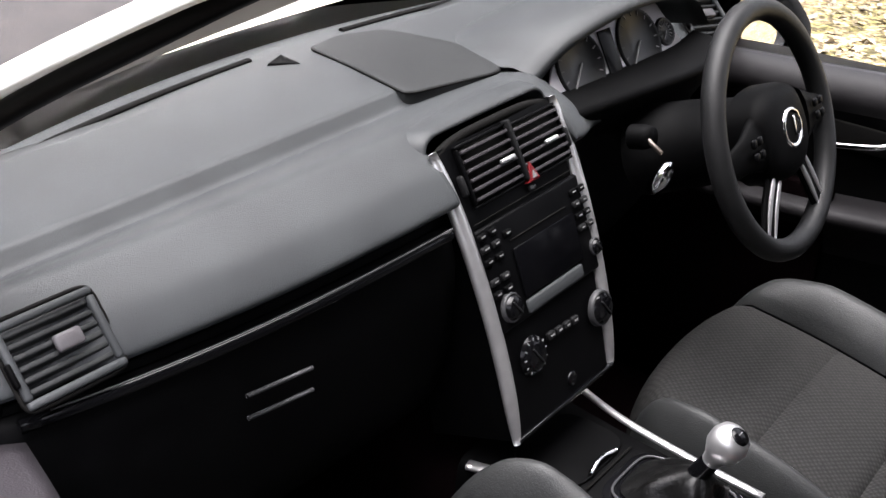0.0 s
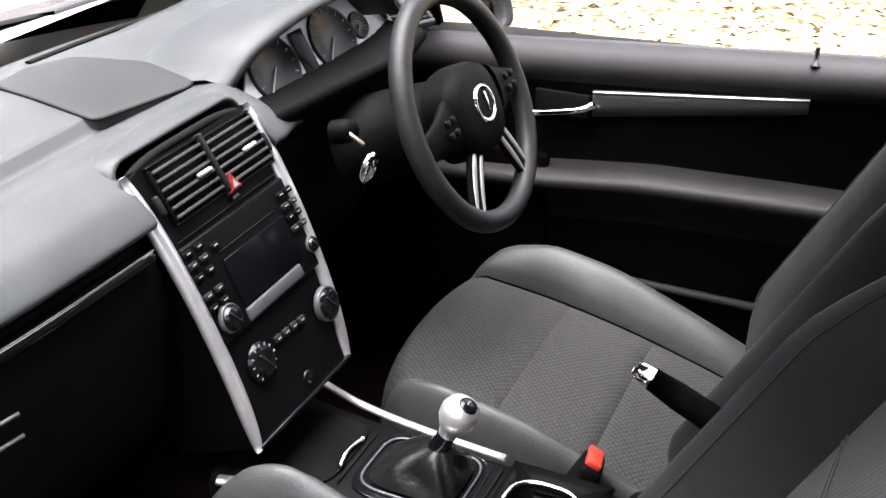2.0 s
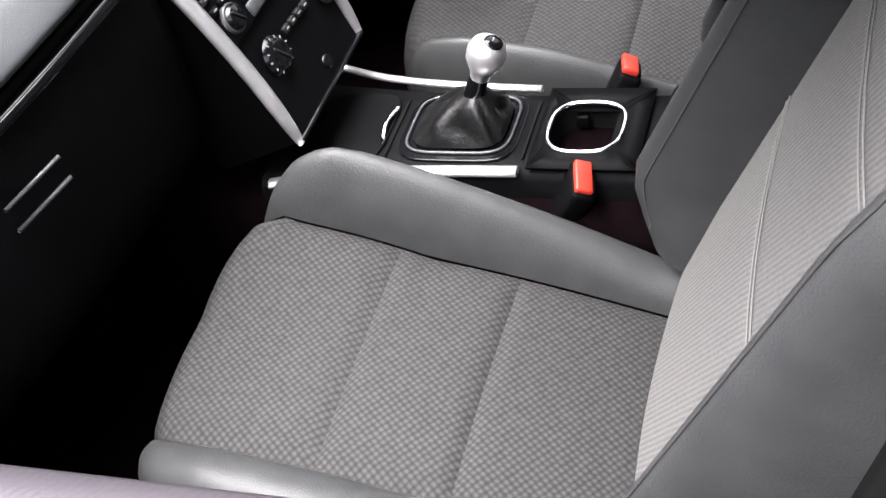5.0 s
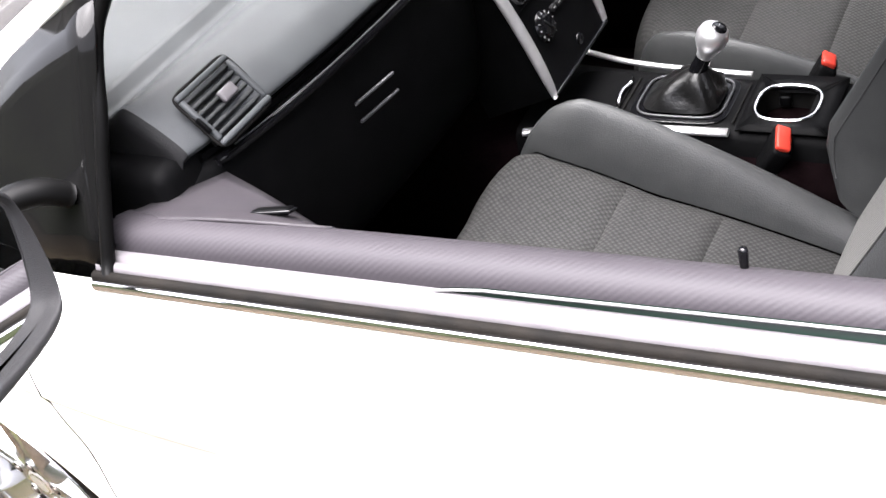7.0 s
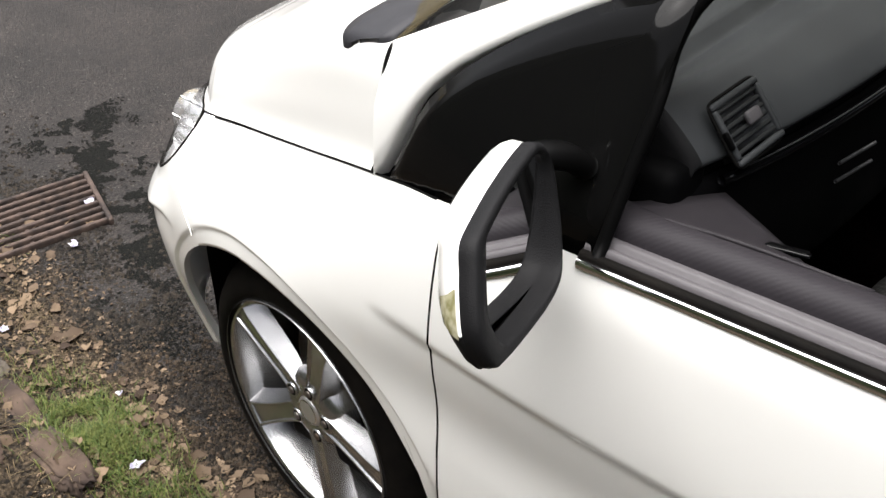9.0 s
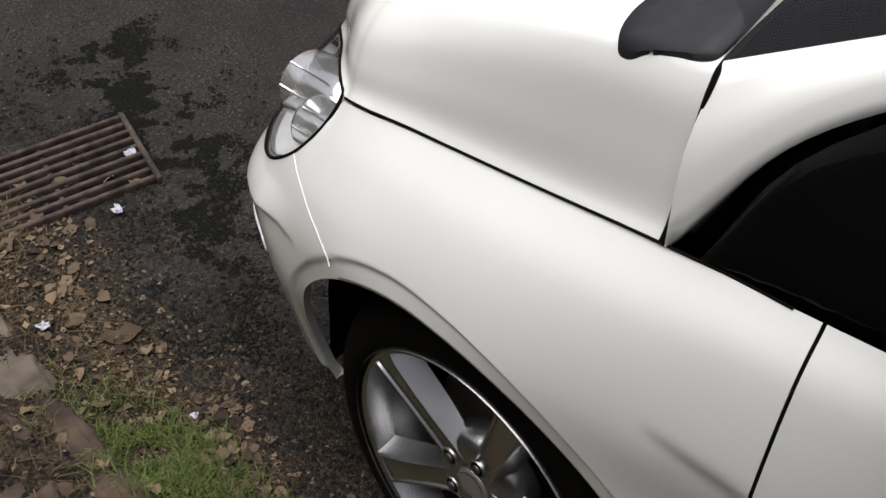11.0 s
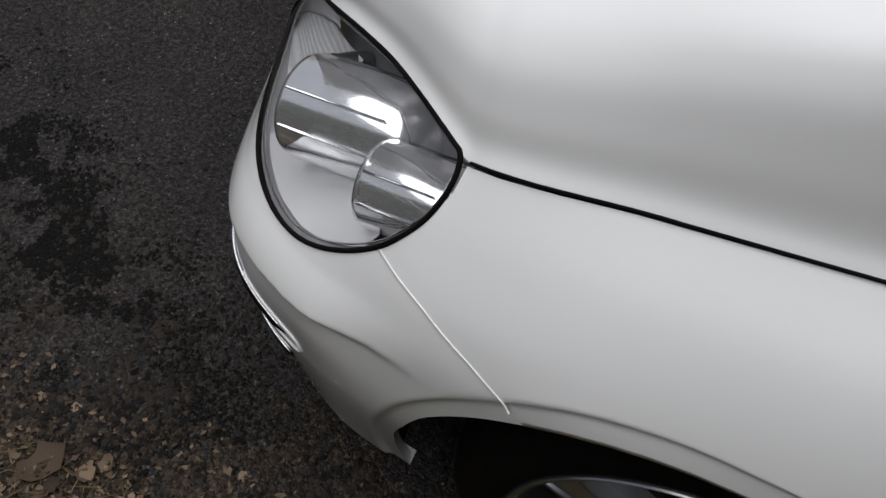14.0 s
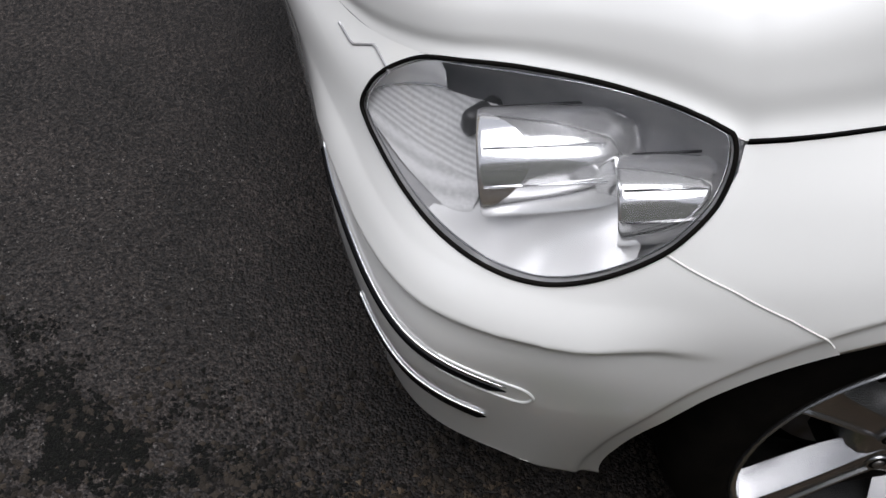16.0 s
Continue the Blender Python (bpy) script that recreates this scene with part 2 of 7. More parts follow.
def prism(outline, depth, m=None, bevel=0.0, seg=2):
    """A flat shape of outline (x, y), depth thick in z from 0 up, placed by m."""
    b = bmesh.new()
    lo = [b.verts.new((x, y, 0)) for x, y in outline]
    f = b.faces.new(lo)
    top = bmesh.ops.extrude_face_region(b, geom=[f])
    bmesh.ops.translate(b, verts=[v for v in top["geom"] if isinstance(v, bmesh.types.BMVert)], vec=(0, 0, depth))
    bmesh.ops.recalc_face_normals(b, faces=b.faces[:])
    if bevel:
        edges = [e for e in b.edges if all(abs(v.co.z - depth) < 1e-6 for v in e.verts)]
        bmesh.ops.bevel(b, geom=edges, offset=bevel, segments=seg, affect="EDGES", profile=0.5)
    bmesh.ops.transform(b, matrix=m or Matrix(), verts=b.verts[:])
    return b


def basis(origin, xaxis, yaxis):
    """A pose whose x and y axes point as given; z is their cross."""
    x = Vector(xaxis).normalized()
    z = x.cross(Vector(yaxis)).normalized()
    y = z.cross(x)
    m = Matrix((x, y, z)).transposed().to_4x4()
    m.translation = origin
    return m


def oval(rx, ry, n=32, p=2.0, cx=0.0, cy=0.0):
    out = []
    for t in np.linspace(0, 2 * math.pi, n, endpoint=False):
        c, s = math.cos(t), math.sin(t)
        out.append((cx + rx * math.copysign(abs(c) ** (2 / p), c), cy + ry * math.copysign(abs(s) ** (2 / p), s)))
    return out


def flip(ob_list, parent):
    """Copies of parts for the other side of the car, mirrored in x."""
    for ob in ob_list:
        me = ob.data.copy()
        me.transform(Matrix.Diagonal((-1, 1, 1, 1)))
        me.flip_normals()
        twin = new(ob.name.split(".")[0], me)
        twin.parent = parent
        tagged(twin, ob.get("label", ""))

# ---- ground ----
def ground_material(name, cols, rough, bump, wide=1.0):
    """Mottled ground: coarse patches, fine speckle and small stones in relief."""
    m = bpy.data.materials.new(name)
    m.use_nodes = True
    n, l = m.node_tree.nodes, m.node_tree.links
    p = n["Principled BSDF"]
    p.inputs["Roughness"].default_value = rough
    p.inputs["Specular IOR Level"].default_value = 0.2
    tc = n.new("ShaderNodeTexCoord")
    def tex(kind, scale, detail=6.0):
        t = n.new("ShaderNodeTex" + kind)
        t.inputs["Scale"].default_value = scale
        if kind == "Noise":
            t.inputs["Detail"].default_value = detail
        l.new(tc.outputs["Object"], t.inputs["Vector"])
        return t
    coarse, fine, stone = tex("Noise", 3.2 * wide, 8), tex("Noise", 60 * wide, 4), tex("Voronoi", 110 * wide)
    ramp = n.new("ShaderNodeValToRGB")
    e = ramp.color_ramp.elements
    e[0].position, e[0].color = 0.30, (*cols[0], 1)
    e[1].position, e[1].color = 0.72, (*cols[1], 1)
    l.new(coarse.outputs["Fac"], ramp.inputs["Fac"])
    r2 = n.new("ShaderNodeValToRGB")
    e = r2.color_ramp.elements
    e[0].position, e[0].color = 0.36, (*cols[2], 1)
    e[1].position, e[1].color = 0.66, (*cols[3], 1)
    l.new(fine.outputs["Fac"], r2.inputs["Fac"])
    mix = n.new("ShaderNodeMix")
    mix.data_type = "RGBA"
    mix.inputs[0].default_value = 0.55
    l.new(ramp.outputs[0], mix.inputs[6])
    l.new(r2.outputs[0], mix.inputs[7])
    var = n.new("ShaderNodeMapRange")
    var.inputs["To Min"].default_value, var.inputs["To Max"].default_value = 0.3, 1.9
    sep = n.new("ShaderNodeSeparateColor")
    l.new(stone.outputs["Color"], sep.inputs[0])
    l.new(sep.outputs[0], var.inputs["Value"])
    mul = n.new("ShaderNodeMix")
    mul.data_type, mul.blend_type = "RGBA", "MULTIPLY"
    mul.inputs[0].default_value = 0.8
    # scattered pale and dark grains
    grain = tex("Noise", 150 * wide, 2)
    gm = n.new("ShaderNodeMapRange")
    gm.inputs["From Min"].default_value, gm.inputs["From Max"].default_value = 0.34, 0.72
    gm.inputs["To Min"].default_value, gm.inputs["To Max"].default_value = 0.35, 2.1
    l.new(grain.outputs["Fac"], gm.inputs["Value"])
    speck = n.new("ShaderNodeMix")
    speck.data_type, speck.blend_type = "RGBA", "MULTIPLY"
    speck.inputs[0].default_value = 1.0
    l.new(mix.outputs[2], speck.inputs[6])
    l.new(gm.outputs[0], speck.inputs[7])
    l.new(speck.outputs[2], mul.inputs[6])
    l.new(var.outputs[0], mul.inputs[7])
    # damp and dirt stains with ragged edges
    stain = tex("Noise", 1.3 * wide, 10)
    stain.inputs["Roughness"].default_value = 0.72
    r3 = n.new("ShaderNodeValToRGB")
    e = r3.color_ramp.elements
    e[0].position, e[0].color = 0.36, (0.55, 0.56, 0.54, 1)
    e[1].position, e[1].color = 0.58, (1.12, 1.09, 1.06, 1)
    l.new(stain.outputs["Fac"], r3.inputs["Fac"])
    dirt = n.new("ShaderNodeMix")
    dirt.data_type, dirt.blend_type = "RGBA", "MULTIPLY"
    dirt.inputs[0].default_value = 1.0 if wide > 1 else 0.35
    l.new(mul.outputs[2], dirt.inputs[6])
    l.new(r3.outputs[0], dirt.inputs[7])
    l.new(dirt.outputs[2], p.inputs["Base Color"])
    add = n.new("ShaderNodeMath")
    add.operation = "SUBTRACT"
    l.new(fine.outputs["Fac"], add.inputs[0])
    l.new(stone.outputs["Distance"], add.inputs[1])
    b = n.new("ShaderNodeBump")
    b.inputs["Strength"].default_value, b.inputs["Distance"].default_value = bump, 0.006 / wide
    l.new(add.outputs[0], b.inputs["Height"])
    l.new(b.outputs[0], p.inputs["Normal"])
    return m


ASPHALT = ground_material("asphalt", ((0.002, 0.0017, 0.0016), (0.013, 0.0108, 0.010), (0.0016, 0.0014, 0.0013), (0.040, 0.034, 0.030)), 0.55, 0.9, 2.0)
SOIL = ground_material("soil", ((0.009, 0.0066, 0.0045), (0.030, 0.022, 0.013), (0.008, 0.006, 0.004), (0.055, 0.041, 0.026)), 0.95, 1.0)
LITTERGROUND = ground_material("leafy_ground", ((0.105, 0.078, 0.030), (0.185, 0.138, 0.072), (0.065, 0.068, 0.018), (0.225, 0.172, 0.11)), 0.95, 1.0, 0.25)


def verge_edge(y):
    return np.interp(y, [-3, -0.5, 0.1, 0.5, 0.9, 1.3, 1.8, 4], [-0.98, -0.95, -0.86, -0.80, -0.745, -0.67, -0.68, -0.85]) + 0.05 * noise.noise(Vector((0.0, y * 5.0, 1.0)))


def ground_height(x, y):
    """Flat road; the verge beside it rises a little, and a bank lies beyond the far edge."""
    edge = verge_edge(y)
    h = 0.0
    if x < edge:
        k = min(1.0, (edge - x) / 0.22)
        h = 0.035 * k + k * (0.022 * noise.noise(Vector((x * 7, y * 7, 0))) + 0.010 * noise.noise(Vector((x * 22, y * 22, 5))))
        d = math.hypot((x + 1.06 + 0.10 * (y - 0.7)) / 0.10, (y - 0.70) / 0.33)
        h += 0.045 * max(0.0, 1 - d * d) ** 0.7
    if x > 3.1:
        h = 0.10 * min(1.0, (x - 3.1) / 0.3) + min(0.9, max(0.0, (x - 4.5) * 0.1)) + 0.05 * noise.noise(Vector((x * 2, y * 2, 3)))
    return h


def ground_sheet():
    xs = np.unique(np.concatenate([np.linspace(-60, -4, 8), np.linspace(-4, -2, 9), np.linspace(-2, -0.6, 100), np.linspace(-0.6, 0.4, 21), np.linspace(0.4, 3, 8), np.linspace(3, 9, 41), np.linspace(9, 80, 8)]))
    ys = np.unique(np.concatenate([np.linspace(-80, -3, 9), np.linspace(-3, -0.3, 40), np.linspace(-0.3, 2, 160), np.linspace(2, 4, 20), np.linspace(4, 80, 12)]))
    g = [[(x, y, ground_height(x, y)) for y in ys] for x in xs]
    ob = part("ground", grid_bm(g), ASPHALT)
    me = ob.data
    me.materials.append(SOIL)
    me.materials.append(LITTERGROUND)
    for f in me.polygons:
        c = f.center
        if c.x < verge_edge(c.y) + 0.03 + 0.06 * noise.noise(c * 9) + 0.03 * noise.noise(c * 31):
            f.material_index = 1
        elif c.x > 3.15:
            f.material_index = 2
    tagged(ob, "dark worn asphalt road with a soil verge", "ground", kind="structure")


ground_sheet()

# ---- car ----
car = thing("car", "white compact hatchback parked beside a grass verge", "car")
SIDE = []  # parts of the near side, mirrored to the other side below

# Columns of the outer skin, from the upper edge down, going forward and round the nose.
COLS = [
    [(-0.835, -2.60, 1.06), (-0.86, -2.60, 0.95), (-0.878, -2.60, 0.80), (-0.868, -2.60, 0.62), (-0.865, -2.60, 0.42), (-0.83, -2.60, 0.22)],
    [(-0.845, -1.60, 1.01), (-0.866, -1.60, 0.93), (-0.884, -1.60, 0.76), (-0.868, -1.60, 0.62), (-0.870, -1.60, 0.42), (-0.84, -1.60, 0.22)],
    [(-0.845, -1.00, 0.985), (-0.866, -1.00, 0.91), (-0.884, -1.00, 0.745), (-0.868, -1.00, 0.61), (-0.870, -1.00, 0.42), (-0.84, -1.00, 0.22)],
    [(-0.842, -0.56, 0.965), (-0.864, -0.56, 0.89), (-0.880, -0.56, 0.73), (-0.864, -0.56, 0.60), (-0.866, -0.56, 0.42), (-0.835, -0.56, 0.22)],
    [(-0.805, -0.32, 0.920), (-0.840, -0.32, 0.86), (-0.864, -0.32, 0.725), (-0.853, -0.32, 0.60), (-0.855, -0.32, 0.42), (-0.825, -0.32, 0.22)],
    [(-0.772, -0.18, 0.885), (-0.818, -0.18, 0.82), (-0.846, -0.18, 0.71), (-0.848, -0.18, 0.60), (-0.845, -0.18, 0.42), (-0.815, -0.18, 0.22)],
    [(-0.732, 0.00, 0.835), (-0.785, 0.00, 0.775), (-0.822, 0.00, 0.69), (-0.838, 0.00, 0.60), (-0.832, 0.00, 0.42), (-0.80, 0.00, 0.22)],
    [(-0.690, 0.18, 0.785), (-0.742, 0.185, 0.725), (-0.782, 0.19, 0.65), (-0.803, 0.19, 0.57), (-0.798, 0.20, 0.42), (-0.765, 0.20, 0.18)],
    [(-0.648, 0.352, 0.736), (-0.691, 0.360, 0.680), (-0.730, 0.369, 0.610), (-0.748, 0.372, 0.530), (-0.742, 0.375, 0.400), (-0.683, 0.374, 0.170)],
    [(-0.543, 0.460, 0.718), (-0.602, 0.469, 0.675), (-0.660, 0.489, 0.590), (-0.700, 0.501, 0.510), (-0.690, 0.498, 0.400), (-0.648, 0.492, 0.210)],
    [(-0.437, 0.563, 0.661), (-0.480, 0.580, 0.620), (-0.528, 0.600, 0.560), (-0.577, 0.619, 0.490), (-0.587, 0.624, 0.390), (-0.544, 0.593, 0.200)],
    [(-0.299, 0.627, 0.600), (-0.318, 0.644, 0.560), (-0.346, 0.652, 0.510), (-0.375, 0.663, 0.460), (-0.385, 0.668, 0.380), (-0.354, 0.631, 0.200)],
    [(-0.149, 0.661, 0.570), (-0.154, 0.679, 0.530), (-0.162, 0.681, 0.490), (-0.170, 0.675, 0.450), (-0.174, 0.666, 0.380), (-0.157, 0.641, 0.200)],
    [(0.000, 0.670, 0.560), (0.000, 0.688, 0.520), (0.000, 0.693, 0.480), (0.000, 0.690, 0.440), (0.000, 0.677, 0.380), (0.000, 0.641, 0.200)],
]
NV = 121


LINES = {}


def skin(u):
    """A vertical line of the skin at column number u (a fraction between two columns)."""
    key = round(float(u), 4)
    if key not in LINES:
        LINES[key] = skin_line(key)
    return LINES[key]


def skin_line(u):
    cols = np.array(COLS)
    i = min(int(u), len(COLS) - 2)
    f = u - i
    p = [cols[max(min(i + k, len(COLS) - 1), 0)] for k in (-1, 0, 1, 2)]
    a, b, c, d = p
    col = 0.5 * (2 * b + (c - a) * f + (2 * a - 5 * b + 4 * c - d) * f * f + (3 * b - a - 3 * c + d) * f**3)
    line = np.array(spline(col, NV))
    # the lamp swells a little between wing and nose
    if 8 < u < 10.15:
        k = np.interp(u, [8, 8.2, 8.45, 8.7, 9.0, 9.3, 9.6, 9.9, 10.15], [0, 0.012, 0.015, 0.009, 0.004, 0.005, 0.008, 0.006, 0])
        fade = np.clip(1 - np.arange(NV) / (0.46 * NV), 0, 1)
        line += np.outer(k * fade, (0.0, -0.25, 1.0))
    # the wing's upper edge runs straight to the lamp's corner
    if 7 < u < 8:
        line[:, 2] += np.interp(u, [7, 7.5, 7.8, 8], [0, 0.0035, 0.004, 0]) * np.clip(1 - np.arange(NV) / (0.3 * NV), 0, 1)
    # pressed creases: along the door, and a shoulder round the bumper
    z = line[:, 2].copy()
    w = np.interp(u, [0.0, 0.5, 4.0, 4.65], [0, 1, 1, 0])
    line[:, 0] += 0.007 * w * np.clip((0.738 - z) / 0.012, 0, 1) * np.clip((z - 0.538) / 0.16, 0, 1)
    w = np.interp(u, [7.9, 8.8, 11.4, 12.2], [0, 1, 1, 0])
    z0 = float(np.interp(u, [8.3, 8.55, 8.95, 9.2, 9.5, 9.85, 10.15, 10.65, 12], [0.545, 0.538, 0.521, 0.511, 0.497, 0.483, 0.473, 0.457, 0.44]))
    out = w * np.where(z > z0, 0.006 * np.clip((z0 + 0.045 - z) / 0.045, 0, 1), 0.006 - 0.011 * np.clip((z0 - z) / 0.010, 0, 1) + 0.005 * np.clip((z0 - 0.03 - z) / 0.10, 0, 1))
    turn = np.interp(u, [8, 9, 10, 11, 13], [0.15, 0.75, 1.05, 1.45, 1.57])
    line[:, 0] -= out * math.cos(turn)
    line[:, 1] += out * math.sin(turn)
    return line


def skin_at(u, z):
    """The point of the skin at column u and height z."""
    c = skin(u)
    k = np.interp(-z, -c[:, 2], np.arange(NV))
    i = min(int(k), NV - 2)
    return c[i] + (c[i + 1] - c[i]) * (k - i)


def column_of(y):
    """The column number at which the side's middle height has this y (side only)."""
    us = np.linspace(0, 9.5, 400)
    ys = [np.mean([COLS[min(int(u), 12)][2][1] * (1 - u % 1) + COLS[min(int(u) + 1, 13)][2][1] * (u % 1)]) for u in us]
    return float(np.interp(y, ys, us))


AXLE = (0.012, 0.293)
ARCH = 0.362


def arch_bottom(y):
    d = ARCH**2 - (y - AXLE[0]) ** 2
    return AXLE[1] + math.sqrt(d) if d > 0 else 0.0


GAPGREY = material("gap_grey", (0.62, 0.61, 0.58), 0.5)
# a less metallic reflector, so its white stands in for reflected sky
BOWLBRIGHT = material("bowl_bright", (0.94, 0.94, 0.94), 0.16, 0.40, rough2=0.26, scale=12)
RIBPANEL = ribbed("ribbed_panel", (0.42, 0.42, 0.42), (0.62, 0.62, 0.62), 0.005, (0.0, 0.2, 1.0), 0.35)
LAMPDARK = material("lamp_dark", (0.03, 0.03, 0.03), 0.35)


def panel(name, u0, u1, top, bottom, nu, nv, mat, label="", parent=None, gap=0.0, lip=True):
    """A panel of the skin between two columns; top and bottom give its edges as heights (None: the skin's own edge)."""
    g = []
    for u in np.linspace(u0, u1, nu):
        c = skin(u)
        y = c[NV // 2][1]
        zt = c[0][2] if top is None else min(top(u), c[0][2])
        zb = c[-1][2] if bottom is None else max(bottom(u), c[-1][2])
        if zb > 0 and AXLE[0] - ARCH < y < AXLE[0] + ARCH and u < 9:
            zb = max(zb, arch_bottom(y))
        row = [skin_at(u, z) for z in np.linspace(zt, zb, nv)]
        # the flange turns inward at the foot
        if lip:
            e = row[-1]
            row.append(e + np.array((0.012, 0, 0.0)))
            row.append(e + np.array((0.03, 0, 0.02)))
        g.append(row)
    return part(name, grid_bm(g), mat, parent or car, label)


U_DOOR, U_DOOR_REAR = 3.785, 1.05   # door edges


def follow(pts, n):
    """Points evenly along a line of (u, z)."""
    p = np.array(pts, float)
    d = np.r_[0, np.cumsum(np.hypot(np.diff(p[:, 0]) * 0.17, np.diff(p[:, 1])))]
    t = np.linspace(0, d[-1], n)
    return np.stack([np.interp(t, d, p[:, 0]), np.interp(t, d, p[:, 1])], 1)


def patch_uz(top, bottom, left, right, nu, nv):
    """A patch of the skin filled between four edge lines given as (column, height)."""
    T, B, L, R = follow(top, nu), follow(bottom, nu), follow(left, nv), follow(right, nv)
    g = []
    for i in range(nu):
        a = i / (nu - 1)
        row = []
        for j in range(nv):
            b = j / (nv - 1)
            p = (1 - b) * T[i] + b * B[i] + (1 - a) * L[j] + a * R[j] - ((1 - a) * (1 - b) * T[0] + a * (1 - b) * T[-1] + (1 - a) * b * B[0] + a * b * B[-1])
            row.append(skin_at(p[0], p[1]))
        g.append(row)
    return g


def skin_top(u):
    return skin(u)[0][2]


# the lamp's outline on the skin: lower edge, and upper edge towards the nose
LAMP_LOW = [(8.0, 0.733), (8.03, 0.712), (8.15, 0.681), (8.40, 0.637), (8.75, 0.600), (9.03, 0.575), (9.24, 0.561), (9.53, 0.551), (9.85, 0.547), (10.12, 0.545), (10.38, 0.541), (10.70, 0.538), (10.82, 0.543)]
SEAM = [(8.40, 0.637), (7.94, 0.622), (7.63, 0.605), (7.43, 0.589), (7.26, 0.580)]
lamp_low = lambda u: float(np.interp(u, *zip(*LAMP_LOW)))


def lamp_up(u):
    if u < 10.1:
        return skin_top(u)
    return float(np.interp(u, [10.1, 10.25, 10.42, 10.60, 10.74, 10.82], [skin_top(10.1), 0.645, 0.626, 0.600, 0.573, 0.544]))


def arch_line(a0, a1, n=24):
    """The arch's edge as (column, height), between two angles in degrees from straight ahead."""
    out = []
    for t in np.radians(np.linspace(a0, a1, n)):
        r = arch_radius(math.degrees(t))
        out.append((column_of(AXLE[0] + r * math.cos(t)), AXLE[1] + r * math.sin(t)))
    return out


def arch_radius(t):
    return float(np.interp(t, [-15, 0, 27, 38, 52, 66, 82, 115, 136, 154, 180], [0.380, 0.372, 0.372, 0.366, 0.359, 0.350, 0.343, 0.342, 0.352, 0.362, 0.364]))


def arch_band(p):
    """A flat band pressed in round the wheel arch."""
    dy, dz = p[1] - AXLE[0], p[2] - AXLE[1]
    t = math.degrees(math.atan2(dz, dy))
    if not -20 < t < 200 or p[0] > -0.6:
        return p
    d = math.hypot(dy, dz) - arch_radius(t)
    k = max(0.0, min(1.0, (0.036 - d) / 0.009))
    return p + np.array((0.0055 * k * k * (3 - 2 * k) + 0.10 * max(0.0, 0.030 - d), 0, 0))


def wing():
    arch = arch_line(193, 49)
    g = patch_uz([(u, skin_top(u)) for u in np.linspace(U_DOOR + 0.02, 8.0, 30)],
                 [(U_DOOR + 0.02, 0.22), (arch[0][0], 0.22)] + arch,
                 [(U_DOOR + 0.02, skin_top(U_DOOR)), (U_DOOR + 0.02, 0.22)],
                 LAMP_LOW[:4] + SEAM[1:], 84, 64)
    for row in g:
        row[:] = [arch_band(p) for p in row]
        e = row[-1]
        row += [e + np.array((0.012, 0, 0.002)), e + np.array((0.035, 0, 0.012))]
    return part("front_wing", grid_bm(g), PAINT, car, "white painted wing over the front wheel")


def bumper():
    arch = arch_line(49, -17, 34)
    g = patch_uz(LAMP_LOW[3:] + [(11.5, 0.543), (13.0, 0.543)],
                 [(arch[-1][0], 0.180), (8.3, 0.188)] + [(u, 0.20) for u in np.linspace(8.8, 13, 20)],
                 SEAM + arch[1:], [(13.0, 0.543), (13.0, 0.20)], 120, 110)
    for row in g:
        row[:] = [arch_band(p) for p in row]
        e = row[-1]
        row.append(e + np.array((0.02, -0.002, 0.0)))
    ob = part("front_bumper", grid_bm(g), PAINT, car, "white painted front bumper")
    lip = [arch_band(skin_at(u, z)) for u, z in arch]
    SIDE.append(part("arch_edge", grid_bm([[p, p + np.array((0.006, 0.001, 0.0)), p + np.array((0.016, 0.003, 0.0))] for p in lip]), PAINT, car))
    # the body above the lamp's nose, up to the bonnet
    n = [[skin_at(u, z) for z in np.linspace(skin_top(u), lamp_up(u) if u < 10.82 else 0.543, 8)] for u in np.concatenate([np.linspace(10.1, 10.82, 16), np.linspace(10.84, 13, 24)])]
    SIDE.append(part("nose_panel", grid_bm(n), PAINT, car, "white painted nose panel"))
    SIDE.append(part("nose_gap", tube([skin_at(u, z) for u, z in follow([(10.55, 0.601), (10.8, 0.60), (11.05, 0.575), (11.3, 0.572)], 16)], 0.0018, 6), LAMPGREY, car))
    return ob


def moulding():
    """A white rubbing strip along the door."""
    us = np.linspace(column_of(-1.42), column_of(-0.46), 30)
    g = []
    for i, u in enumerate(us):
        e = min(1.0, i / 2.0, (29 - i) / 2.0)
        d = 0.008 * e ** 0.5
        g.append([skin_at(u, 0.462 + dz * (0.75 + 0.25 * e)) + np.array((-d * k + 0.002, 0, 0)) for dz, k in ((0.024, 0.0), (0.022, 0.7), (0.016, 1.0), (0.0, 1.08), (-0.016, 1.0), (-0.022, 0.7), (-0.024, 0.0))])
    SIDE.append(part("door_moulding", grid_bm(g), PAINT, DOOR, "white rubbing strip along the door"))
    edge = [r[0] for r in g] + [r[-1] for r in g[::-1]]
    SIDE.append(part("moulding_gap", tube(edge, 0.0032, 6, closed=True), SEAMDARK, DOOR))


SEAM[-1] = arch_line(49, 49, 1)[0]
WING = wing()
BUMPER = bumper()
DOOR = panel("front_door", U_DOOR_REAR, U_DOOR, None, None, 60, 110, PAINT, "white front door with its window wound down")
REAR = panel("rear_side", 0.0, U_DOOR_REAR - 0.012, None, None, 20, 20, PAINT)
SIDE += [WING, BUMPER, DOOR, REAR]
moulding()
SIDE.append(part("wing_gap", tube([skin_at(u, z) + np.array((-0.0003, 0, 0)) for u, z in follow(SEAM, 40)[:-4]], 0.0011, 6), GAPGREY, car))


